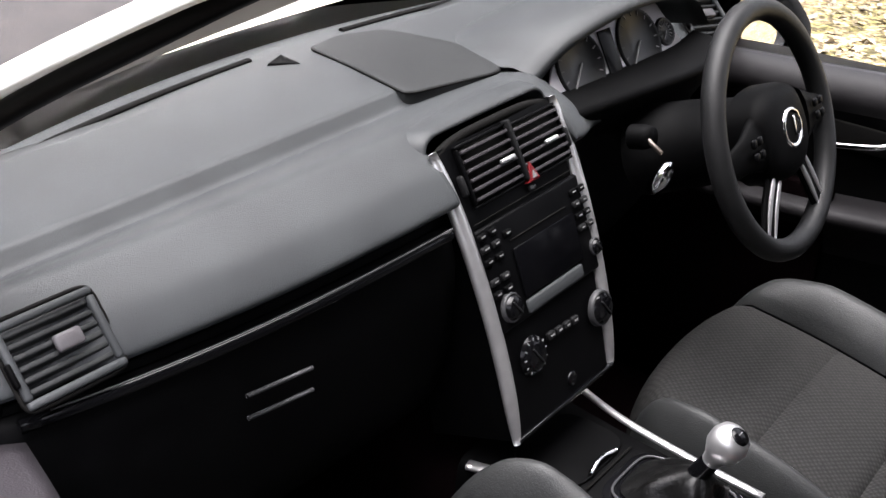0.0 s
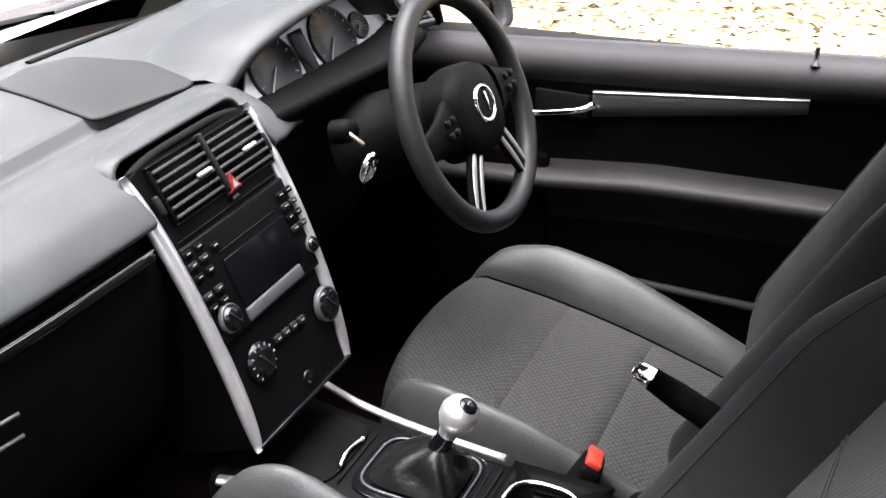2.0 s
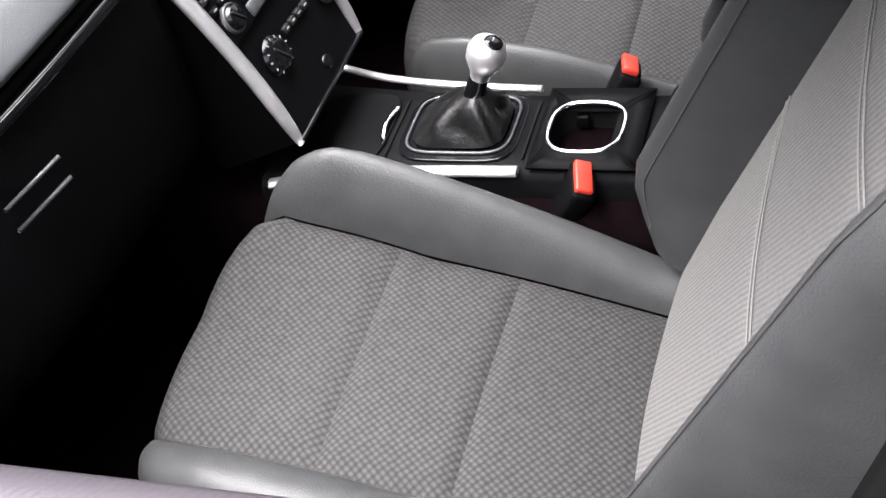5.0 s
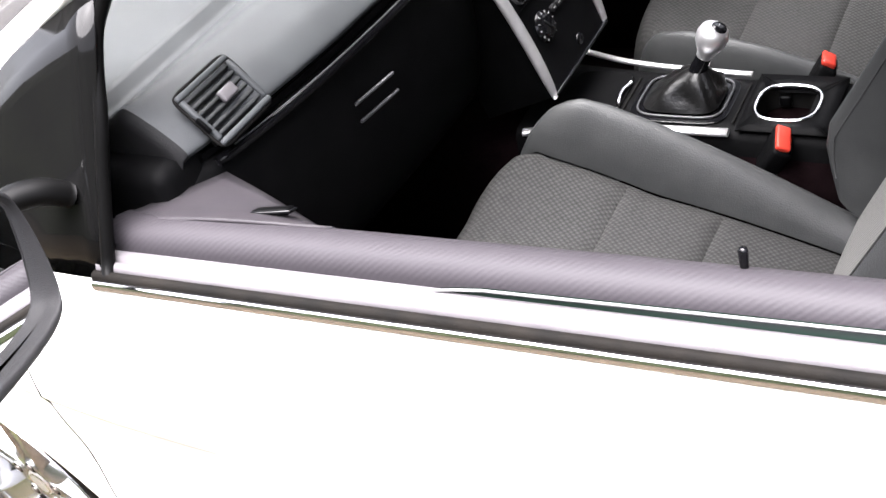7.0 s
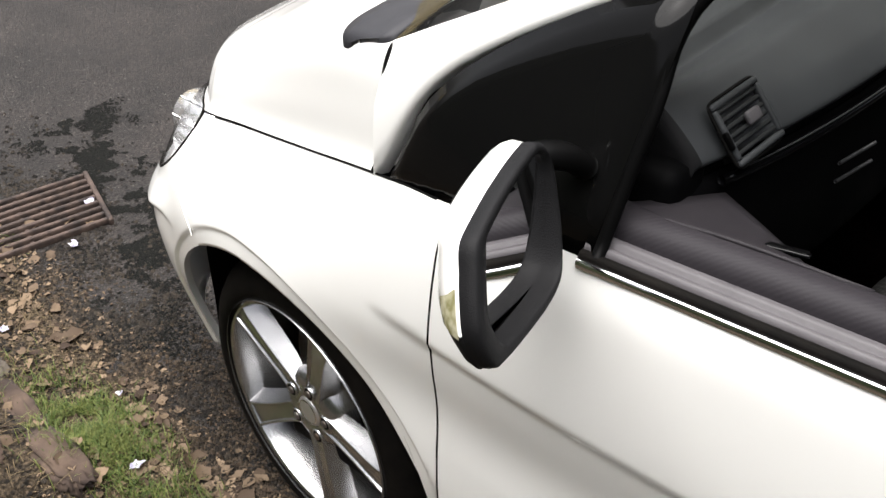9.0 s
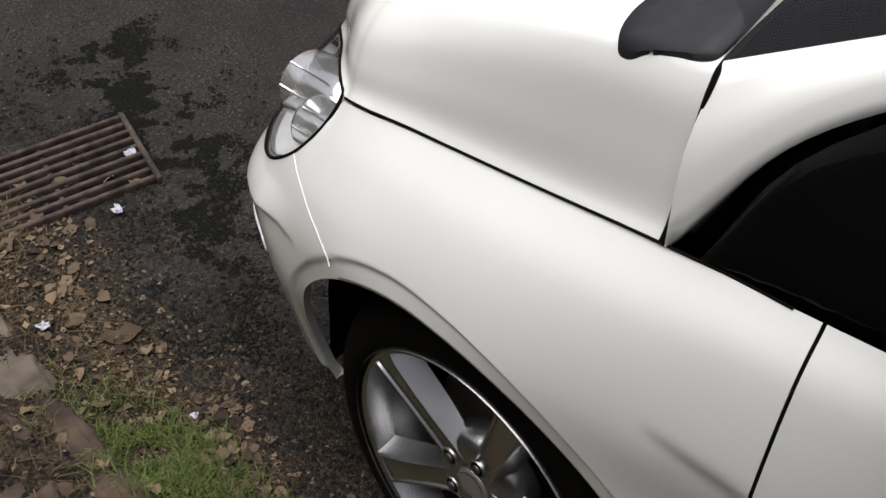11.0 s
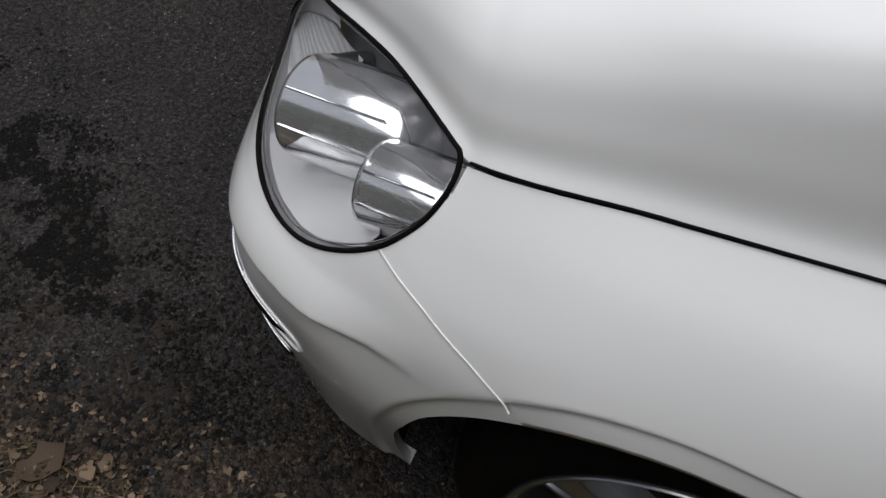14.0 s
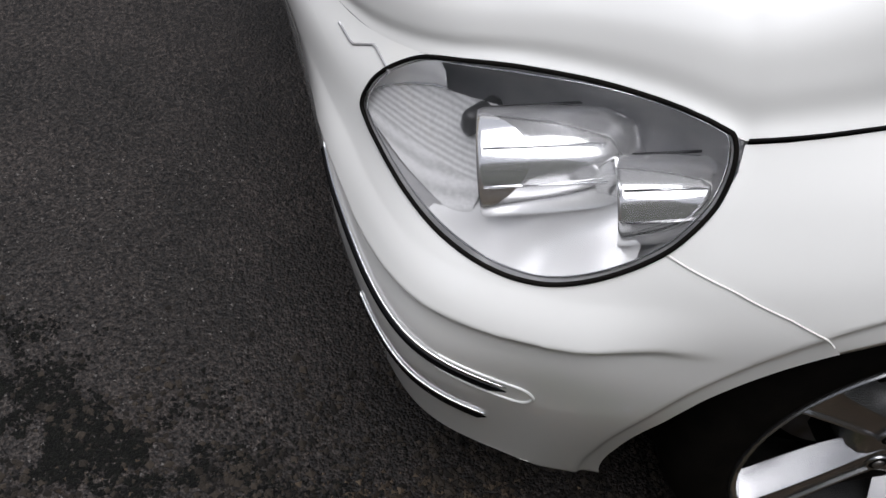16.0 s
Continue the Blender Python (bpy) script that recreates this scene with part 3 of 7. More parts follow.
def lamp():
    """Headlamp: clear lens in a black gasket, a deep bright housing and two drums."""
    h = new("headlight")
    h.parent = car
    tagged(h, "clear swept-back headlight with two bright drums")
    us = np.concatenate([np.linspace(8.001, 8.34, 8), np.linspace(8.36, 8.6, 4), np.linspace(8.66, 10.5, 48)[::2], np.linspace(10.53, 10.82, 10)])
    lens, bowl = [], []
    for i, u in enumerate(us):
        a, b = lamp_up(u), min(lamp_low(u), lamp_up(u) - 0.0008)
        row = [skin_at(u, z) for z in np.linspace(a, b, 18)]
        e = math.sin(math.pi * min(max((u - 8.0) / 2.82, 0.02), 0.98)) ** 0.45
        lens.append([p + np.array((-0.004, 0.004, 0.003)) * math.sin(math.pi * k / 17) * e for k, p in enumerate(row)])
        bowl.append([p + np.array((0.066, -0.055, -0.040)) * (math.sin(math.pi * k / 17) ** 0.55) * e + np.array((0.003, -0.003, -0.003)) for k, p in enumerate(row)])
    ob = part("lens", grid_bm(lens), LENS, h, "clear lamp lens")
    ob.visible_shadow = False
    part("housing", grid_bm(bowl), LAMPGREY, h, "silver grey lamp housing")
    rim = [r[0] for r in lens] + [r[-1] for r in lens[::-1]]
    line = np.array(spline(rim[:-1] + rim[:1], 200)[:-1])
    line = sum(np.roll(line, k, 0) for k in range(-4, 5)) / 9
    part("gasket", tube(list(line), 0.0026, 8, closed=True), RUBBER, h, "black rubber gasket")
    # bright line just inside the gasket
    mid = line.mean(0)
    inner = line + (mid - line) / np.linalg.norm(mid - line, axis=1)[:, None] * 0.0065 + np.array((0.002, -0.002, -0.001))
    part("inner_edge", tube(list(inner), 0.0012, 6, closed=True), CHROME, h, "thin bright inner edge")
    inward = np.array((0.060, -0.052, -0.030))

    def sheet(u0, u1, rows, nu=24):
        """A surface inside the lamp: rows of (share of the height from the top, depth), each a number or a function of u."""
        g = []
        for u in np.linspace(u0, u1, nu):
            a, b = lamp_up(u), lamp_low(u)
            row = []
            for f, d in rows:
                f, d = (q(u) if callable(q) else q for q in (f, d))
                row.append(skin_at(u, a + (b - a) * f) + inward * d)
            g.append(row)
        return grid_bm(g)

    # bright trough along the foot, its inner edge a clean sweep up to the side drum
    edge = lambda u: float(np.interp(u, [8.62, 8.75, 9.03, 9.24, 9.53, 9.85, 10.02], [0.50, 0.50, 0.57, 0.66, 0.76, 0.90, 0.97]))
    rows = [((lambda u, k=k: 0.985 + (edge(u) - 0.985) * k), 0.16 + 0.62 * k ** 0.8) for k in np.linspace(0, 1, 9)]
    part("lower_reflector", sheet(8.62, 10.02, rows + [(lambda u: edge(u) - 0.01, 0.95)]), BOWLBRIGHT, h, "bright lower reflector")
    # ribbed grey panel towards the nose, and the plain one above it, with a bright edge between
    lean = lambda u: float(np.interp(u, [9.75, 10.1, 10.5, 10.8], [0.80, 0.62, 0.34, 0.12]))
    part("ribbed_panel", sheet(9.78, 10.78, [(0.30, lean), (0.45, lean), (0.62, lean), (0.80, lean), (0.97, lambda u: lean(u) * 0.6)]), RIBPANEL, h, "fine-ribbed grey reflector panel")
    part("nose_panel", sheet(10.15, 10.78, [(0.02, 0.08), (0.15, lambda u: lean(u) * 0.7), (0.285, lean)], 14), BOWLBRIGHT, h, "smooth bright panel at the lamp's tip")
    part("panel_edge", tube([skin_at(u, lamp_up(u) + (lamp_low(u) - lamp_up(u)) * 0.29) + inward * (lean(u) - 0.03) for u in np.linspace(10.12, 10.79, 16)], 0.0011, 6), CHROME, h, "bright panel edge")
    for c, r, l, nm in (((-0.545, 0.478, 0.621), 0.055, 0.150, "main_drum"), ((-0.630, 0.394, 0.644), 0.044, 0.100, "side_drum")):
        m = basis(c, (0.93, -0.25, 0.0), (0.25, 0.93, -0.20))
        m = m @ Matrix.Rotation(radians(-90), 4, "X")
        d = part(nm, revolve([(0.0, l / 2 - 0.004), (r * 0.86, l / 2 - 0.004), (r * 0.90, l / 2), (r * 0.97, l / 2), (r, l / 2 - 0.006), (r * 0.98, 0), (r * 0.92, -l * 0.35), (r * 0.7, -l * 0.52), (0, -l * 0.60)], 40, m), REFLECTOR, h, "bright cylindrical lamp drum")
        for t in (20, 62, 100, 200, 240, 320):
            q = radians(t)
            part("drum_rib", tube([m @ Vector((r * 1.0 * math.cos(q), r * 1.0 * math.sin(q), z)) for z in (l / 2 - 0.006, 0, -l * 0.32)], 0.0014, 6), CHROME if t in (62, 240, 200) else LAMPDARK, d)
    part("bulb_shade", box(0.02, 0.05, 0.03, pose(-0.455, 0.530, 0.600, 0, 0, 30), 0.008), LAMPDARK, h, "dark bulb shade")
    return h


lamp()
def bumper_strip(z0, u0, u1):
    """A chrome strip over a black groove that ends in a sunk rounded pocket."""
    us = np.linspace(u0, u1, 40)
    zz = lambda u: z0 + 0.004 * (u - u0)
    SIDE.append(part("bumper_groove", tube([skin_at(u, zz(u) - 0.004) + np.array((0.001, -0.001, 0)) for u in us], [0.002, 0.004] + [0.0062] * 38, 8), GLOSSBLACK, BUMPER, "black bumper strip"))
    SIDE.append(part("bumper_strip", tube([skin_at(u, zz(u) + 0.0075) + np.array((-0.001, 0.002, 0.001)) for u in us], [0.0008, 0.0012] + [0.0018] * 38, 8), CHROME, BUMPER, "thin chrome bumper strip"))
    if u0 > 9.3:
        return
    lip = [(u0 + 0.5, 0.012), (u0 + 0.3, 0.014), (u0 + 0.05, 0.015), (u0 - 0.12, 0.013), (u0 - 0.19, 0.0), (u0 - 0.12, -0.015), (u0 + 0.05, -0.017), (u0 + 0.3, -0.016), (u0 + 0.5, -0.014)]
    pts = [skin_at(u, zz(u) + dz) for u, dz in spline(lip, 60)]
    SIDE.append(part("pocket_edge", tube(pts, 0.0022, 8), PAINT, BUMPER, "raised white edge of the strip's pocket"))


bumper_strip(0.402, 9.25, 11.4)
bumper_strip(0.312, 9.32, 10.6)
# dark grille slots in the nose
for x in (-0.07, -0.15, -0.23):
    SIDE.append(part("grille_slot", box(0.030, 0.02, 0.09, pose(x, 0.668 - 0.5 * x * x, 0.50, -12), 0.008), GLOSSBLACK, car, "dark grille slot"))

# bonnet: from the seam up a rounded flank to a nearly flat top
EDGE = sorted(((float(p[1]), float(p[0]), float(p[2])) for p in (skin(u)[0] for u in np.linspace(4.4, 12.0, 153))))


def edge_line(y):
    """The bonnet's edge at y: where it meets the wing and the lamp."""
    ys, xs, zs = zip(*EDGE)
    return np.interp(y, ys, xs), np.interp(y, ys, zs)


def bonnet_row(y):
    """Half a section of the bonnet at y, from its edge to the middle."""
    x, z = edge_line(y)
    c = np.interp(y, [-0.2, 0.0, 0.2, 0.35, 0.5, 0.6, 0.67], [1.085, 1.035, 0.952, 0.872, 0.790, 0.705, 0.60])
    s = min(1.0, (c - z) / 0.2)
    w = float(np.interp(y, [-0.08, 0.25], [1.0, 0.0]))   # squarer shoulders towards the windscreen
    mix = lambda a, b: a + (b - a) * w
    return [(x, y, z), (x + 0.012, y, z + 0.022 * s), (x * mix(0.965, 0.970), y, z + mix(0.33, 0.42) * (c - z)), (x * mix(0.93, 0.948), y, z + mix(0.62, 0.78) * (c - z)),
            (x * mix(0.86, 0.90), y, z + mix(0.82, 0.90) * (c - z)), (x * 0.70, y, z + mix(0.91, 0.955) * (c - z)), (x * 0.45, y, z + mix(0.955, 0.98) * (c - z)), (0, y, c)]


def bonnet_z(x, y):
    r = np.array(spline(bonnet_row(y), 60))
    return float(np.interp(x, r[:, 0], r[:, 2]))


def bonnet():
    g = net([bonnet_row(y) for y in (-0.182, -0.11, -0.04, 0.04, 0.12, 0.20, 0.27, 0.33, 0.352, 0.37, 0.39, 0.41, 0.43, 0.46, 0.50, 0.53, 0.56, 0.59, 0.62, 0.645, 0.665)], 100, 40)
    full = [list(r) + [(-p[0], p[1], p[2]) for p in r[-2::-1]] for r in g]
    return part("bonnet", grid_bm(full), PAINT, car, "white painted bonnet")


bonnet()


def scuttle_fin():
    """The dark plastic corner that laps over the rear edge of the bonnet."""
    front = spline([(-0.710, -0.108), (-0.710, -0.086), (-0.699, -0.068), (-0.66, -0.060), (-0.61, -0.064), (-0.50, -0.060), (-0.36, -0.045)], 28)
    rear = spline([(-0.711, -0.112), (-0.713, -0.135), (-0.716, -0.168), (-0.70, -0.178), (-0.64, -0.176), (-0.50, -0.16), (-0.36, -0.12)], 28)
    g = []
    for f, r in zip(front, rear):
        row = [(f[0], f[1], bonnet_z(f[0], f[1]) - 0.004)]
        for k in np.linspace(0, 1, 6):
            p = f + (r - f) * k
            row.append((p[0], p[1], bonnet_z(p[0], p[1]) + 0.007))
        row.append((r[0], r[1] - 0.001, bonnet_z(r[0], r[1]) - 0.004))
        g.append(row)
    return part("scuttle_corner", grid_bm(g), RIMDARK, car, "dark grey plastic scuttle corner")


RIMDARK = material("scuttle_grey", (0.016, 0.016, 0.019), 0.6, color2=(0.022, 0.022, 0.025), scale=40, bump=0.2, bump_scale=500, spec=0.3)
SIDE.append(scuttle_fin())

# dark gaps behind the shut lines
def seam_strip(name, pts, r=0.0035):
    return part(name, tube(spline(pts, 40), r, 6), SEAMDARK, car)


SIDE.append(part("bonnet_gap", tube([(-0.807, -0.33, 0.922), (-0.79, -0.255, 0.906)] + [(edge_line(y)[0] - 0.001, y, edge_line(y)[1] + 0.001) for y in np.linspace(-0.18, 0.350, 28)], 0.0017, 6), SEAMDARK, car))
SIDE.append(part("bonnet_side_gap", tube([(p[0] - 0.0015, p[1], p[2] + 0.0005) for p in spline(bonnet_row(-0.184), 60)[:44]], 0.0032, 6), SEAMDARK, car))
SIDE.append(seam_strip("door_gap", [skin_at(U_DOOR + 0.01, z) + np.array((0.002, 0, 0)) for z in np.linspace(0.93, 0.24, 40)], 0.0022))
SIDE.append(seam_strip("rear_door_gap", [skin_at(U_DOOR_REAR - 0.006, z) + np.array((0.002, 0, 0)) for z in (1.0, 0.85, 0.73, 0.6, 0.45, 0.24)], 0.004))


# scuttle corner, pillars, roof, side and rear glass
PILLAR = [(-0.778, -0.19, 0.886), (-0.757, -0.27, 1.03), (-0.735, -0.38, 1.125), (-0.705, -0.56, 1.235), (-0.67, -0.78, 1.365), (-0.635, -1.02, 1.48), (-0.60, -1.35, 1.555), (-0.59, -1.9, 1.575), (-0.60, -2.6, 1.53)]
SCREEN_EDGE = [(-0.72, -0.185, 1.062), (-0.70, -0.30, 1.125), (-0.675, -0.44, 1.20), (-0.645, -0.62, 1.29), (-0.61, -0.83, 1.40), (-0.575, -1.05, 1.505), (-0.55, -1.35, 1.575), (-0.54, -1.9, 1.595), (-0.55, -2.6, 1.55)]
def pillar():
    a, b = spline(PILLAR, 50), spline(SCREEN_EDGE, 50)
    g = []
    for p, q in zip(a, b):
        mid = (p + q) / 2 + np.array((-0.012, 0.004, 0.012))
        g.append([p + np.array((0.03, 0, -0.01)), p, *spline([p, mid, q], 7)[1:-1], q, q + np.array((0.03, -0.01, -0.02))])
    return part("windscreen_pillar", grid_bm(g), PAINT, car, "white painted windscreen pillar")


SIDE.append(pillar())


def roof():
    e = spline(SCREEN_EDGE[5:], 24)
    g = [[p + (np.array((0, p[1] + (0.05 if i == 0 else 0), p[2] + 0.045)) - p) * s + np.array((0, 0, 0.03 * math.sin(s * math.pi / 2) * 0)) for s in (0, 0.2, 0.45, 0.7, 1.0)] for i, p in enumerate(e)]
    full = [r + [np.array((-p[0], p[1], p[2])) for p in r[-2::-1]] for r in g]
    part("roof", grid_bm(full), PAINT, car, "white painted roof")
    low = [[np.array((p[0] * 0.98, p[1], p[2] - 0.035)) for p in r] for r in full]
    part("headliner", grid_bm(low), HEADLINER, car, "pale cloth roof lining")


roof()


def rear_end():
    a = spline([(-0.6, -2.6, 1.54), (-0.70, -2.95, 1.30), (-0.80, -3.15, 1.02), (-0.82, -3.22, 0.7), (-0.80, -3.24, 0.4), (-0.76, -3.18, 0.22)], 20)
    g = [[np.array((p[0] * s, p[1] - 0.06 * (1 - s * s), p[2])) for s in (1, 0.9, 0.5, 0, -0.5, -0.9, -1)] for p in a]
    part("tailgate", grid_bm(g), PAINT, car, "white painted tail of the car")
    b = spline([(-0.6, -2.6, 1.54), (-0.72, -2.6, 1.3), (-0.835, -2.6, 1.06), (-0.868, -2.6, 0.7), (-0.865, -2.6, 0.42), (-0.83, -2.6, 0.22)], 20)
    SIDE.append(part("rear_corner", grid_bm([[p, (p + q) / 2 + np.array((-0.02, 0, 0)), q] for p, q in zip(b, a)]), PAINT, car))


rear_end()


def screen_glass():
    e = spline(SCREEN_EDGE[:6], 24)
    g = [[np.array((p[0] * s, p[1] + 0.17 * (1 - s * s) * (1 - i / 40), p[2] + 0.01 * (1 - s * s))) for s in np.linspace(1, -1, 17)] for i, p in enumerate(e)]
    part("windscreen", grid_bm(g), CLEAR, car, "lightly tinted curved windscreen")
    # scuttle panel below the glass
    s = [[np.array((q[0] * 0.80, q[1] + dy, q[2] + dz)) for q in g[0]] for dy, dz in ((-0.02, -0.01), (0.01, -0.012), (0.05, -0.03), (0.08, -0.07))]
    part("scuttle", grid_bm(s), PLASTIC, car, "black plastic scuttle panel below the windscreen")


screen_glass()


FRAMEBLACK = material("frame_black", (0.0018, 0.0018, 0.0018), 0.4, spec=0.045)


WING_Y, WING_X, WING_Z = zip(*sorted((float(p[1]), float(p[0]), float(p[2])) for p in (skin(u)[0] for u in np.linspace(2.6, 5.2, 40))))


def side_glass():
    # fixed corner window, dark, with its post
    low = [np.array((np.interp(y, WING_Y, WING_X) + 0.002, y, np.interp(y, WING_Y, WING_Z) - 0.004)) for y in np.linspace(-0.225, -0.590, 12)]
    top = spline([(-0.782, -0.24, 0.925), (-0.768, -0.28, 1.022), (-0.750, -0.355, 1.102), (-0.722, -0.475, 1.186), (-0.692, -0.605, 1.252)], 12)
    q = part("corner_window", solid(grid_bm([[a + (b - a) * s + np.array((-0.006 * math.sin(s * math.pi), 0, 0)) for s in np.linspace(0, 1, 6)] for a, b in zip(low, top)]), 0.005), DARKGLASS, car, "near-black fixed corner window")
    # black window frame of the door: mirror post, upper frame, rear post
    f = part("window_frame", tube(spline([(-0.838, -0.590, 0.97), (-0.765, -0.598, 1.11), (-0.692, -0.615, 1.238), (-0.652, -0.82, 1.378), (-0.612, -1.05, 1.492), (-0.580, -1.42, 1.57), (-0.60, -1.66, 1.50), (-0.68, -1.60, 1.38), (-0.75, -1.50, 1.20), (-0.815, -1.42, 1.01)], 60), [0.008] * 14 + [0.009] * 10 + [0.012] * 36, 8), FRAMEBLACK, car, "black window frame and pillars")
    b = part("pillar_cover", tube(spline([(-0.60, -1.74, 1.53), (-0.70, -1.66, 1.35), (-0.79, -1.54, 1.05), (-0.80, -1.52, 0.6)], 20), 0.05, 10, squash=0.5, up=(1, 0, 0)), PLASTIC, car)
    SIDE.extend([q, f, b])
    # rear side window and far front window
    for y0, y1, sides, nm in ((-1.56, -2.55, (-1, 1), "rear_window"), (-0.58, -1.45, (1,), "front_window")):
        for sgn in sides:
            a = spline([(-0.845, y0, 1.0), (-0.845, y1, 1.06)], 8)
            tp = [np.array((np.interp(p[1], [-2.6, -1.9, -1.35, -1.02, -0.78, -0.56], [-0.60, -0.59, -0.60, -0.635, -0.67, -0.705]), p[1], np.interp(p[1], [-2.6, -1.9, -1.35, -1.02, -0.78, -0.56], [1.53, 1.575, 1.555, 1.48, 1.365, 1.235]))) for p in a]
            g = [[(p + (t - p) * s) * np.array((-sgn if sgn > 0 else 1, 1, 1)) if sgn > 0 else p + (t - p) * s for s in np.linspace(0, 1, 4)] for p, t in zip(a, tp)]
            part(nm, grid_bm(g), CLEAR if nm == "front_window" else DARKGLASS, car, "tinted side window")


side_glass()


RAILGREY = material("rail_grey", (0.0675, 0.063, 0.0666), 0.45, color2=(0.0855, 0.081, 0.08415), scale=20, bump=0.2, bump_scale=400, spec=0.225)


def door_top():
    """The window slot: outer seal, glass edge, slot and the padded inner sill."""
    ys = np.linspace(-0.57, -1.46, 30)
    z0 = lambda y: np.interp(y, [-1.46, -1.0, -0.57], [1.005, 0.985, 0.966])
    def sweep(name, prof, mat, label):
        return part(name, grid_bm([[(x, y, z0(y) + z) for x, z in prof] for y in ys]), mat, DOOR, label)
    sweep("outer_seal", [(-0.845, -0.012), (-0.847, 0.002), (-0.844, 0.008), (-0.838, 0.009), (-0.836, 0.004), (-0.836, -0.03)], RUBBER, "black rubber window seal")
    sweep("brightwork", [(-0.851, -0.010), (-0.851, -0.002), (-0.847, 0.002), (-0.845, -0.006)], CHROME, "thin bright strip under the seal")
    sweep("slot_rail", [(-0.836, -0.03), (-0.836, 0.007), (-0.833, 0.013), (-0.827, 0.0145), (-0.8250, 0.010), (-0.8235, 0.010), (-0.822, 0.0165), (-0.812, 0.018), (-0.808, 0.012), (-0.808, -0.03)], RAILGREY, "grey inner window seal")
    pane = part("door_glass", solid(grid_bm([[(-0.818, y, 0.94), (-0.815, y, z0(y) + np.interp(y, [-1.46, -1.05, -0.9], [0.030, 0.024, 0.0]))] for y in ys]), 0.004), GREENGLASS, DOOR, "edge of the lowered window glass")
    part("glass_rim", tube([(-0.816, y, z0(y) + np.interp(y, [-1.46, -1.05, -0.9], [0.031, 0.025, 0.0])) for y in ys], 0.0016, 6), PRINT, DOOR, "pale polished edge of the glass")
    inner = [(-0.808, 0.0), (-0.806, 0.020), (-0.797, 0.034), (-0.777, 0.039), (-0.757, 0.031), (-0.744, 0.012), (-0.735, -0.025), (-0.728, -0.10), (-0.735, -0.16), (-0.72, -0.22), (-0.73, -0.45), (-0.74, -0.70)]
    sweep("inner_trim", inner, SILLRIB, "grey grained padded door trim")
    wedge = net([[(-0.782, -0.56, 1.000), (-0.735, -0.60, 0.998), (-0.665, -0.645, 0.990)], [(-0.770, -0.70, 1.012), (-0.738, -0.71, 0.998), (-0.680, -0.715, 0.972)], [(-0.757, -0.86, 1.012), (-0.742, -0.85, 0.995), (-0.712, -0.83, 0.945)]], 12, 12)
    part("trim_wedge", solid(grid_bm(wedge), 0.004), SOFT, DOOR, "grey front part of the door trim")
    m = basis((-0.722, -0.752, 0.990), (0.25, -1, 0.0), (0.85, 0.2, -0.45))
    part("window_switch", box(0.050, 0.022, 0.004, m, 0.0015), GLOSSBLACK, DOOR, "black window switch")
    part("switch_rocker", box(0.046, 0.019, 0.008, m, 0.003), PLASTIC, DOOR)
    pin = part("lock_pin", revolve([(0.0, 0.030), (0.0035, 0.029), (0.0045, 0.026), (0.0038, 0.012), (0.0038, 0.0), (0.008, 0.0), (0.0085, -0.002)], 14, pose(-0.760, -1.287, 1.022)), GLOSSBLACK, DOOR, "black door lock pin")


door_top()


def spread_rows(rows, n):
    """The same profile carried smoothly along a spoke, its edges kept crisp."""
    cols = [spline([r[k] for r in rows], n) for k in range(len(rows[0]))]
    return [[c[i] for c in cols] for i in range(n)]


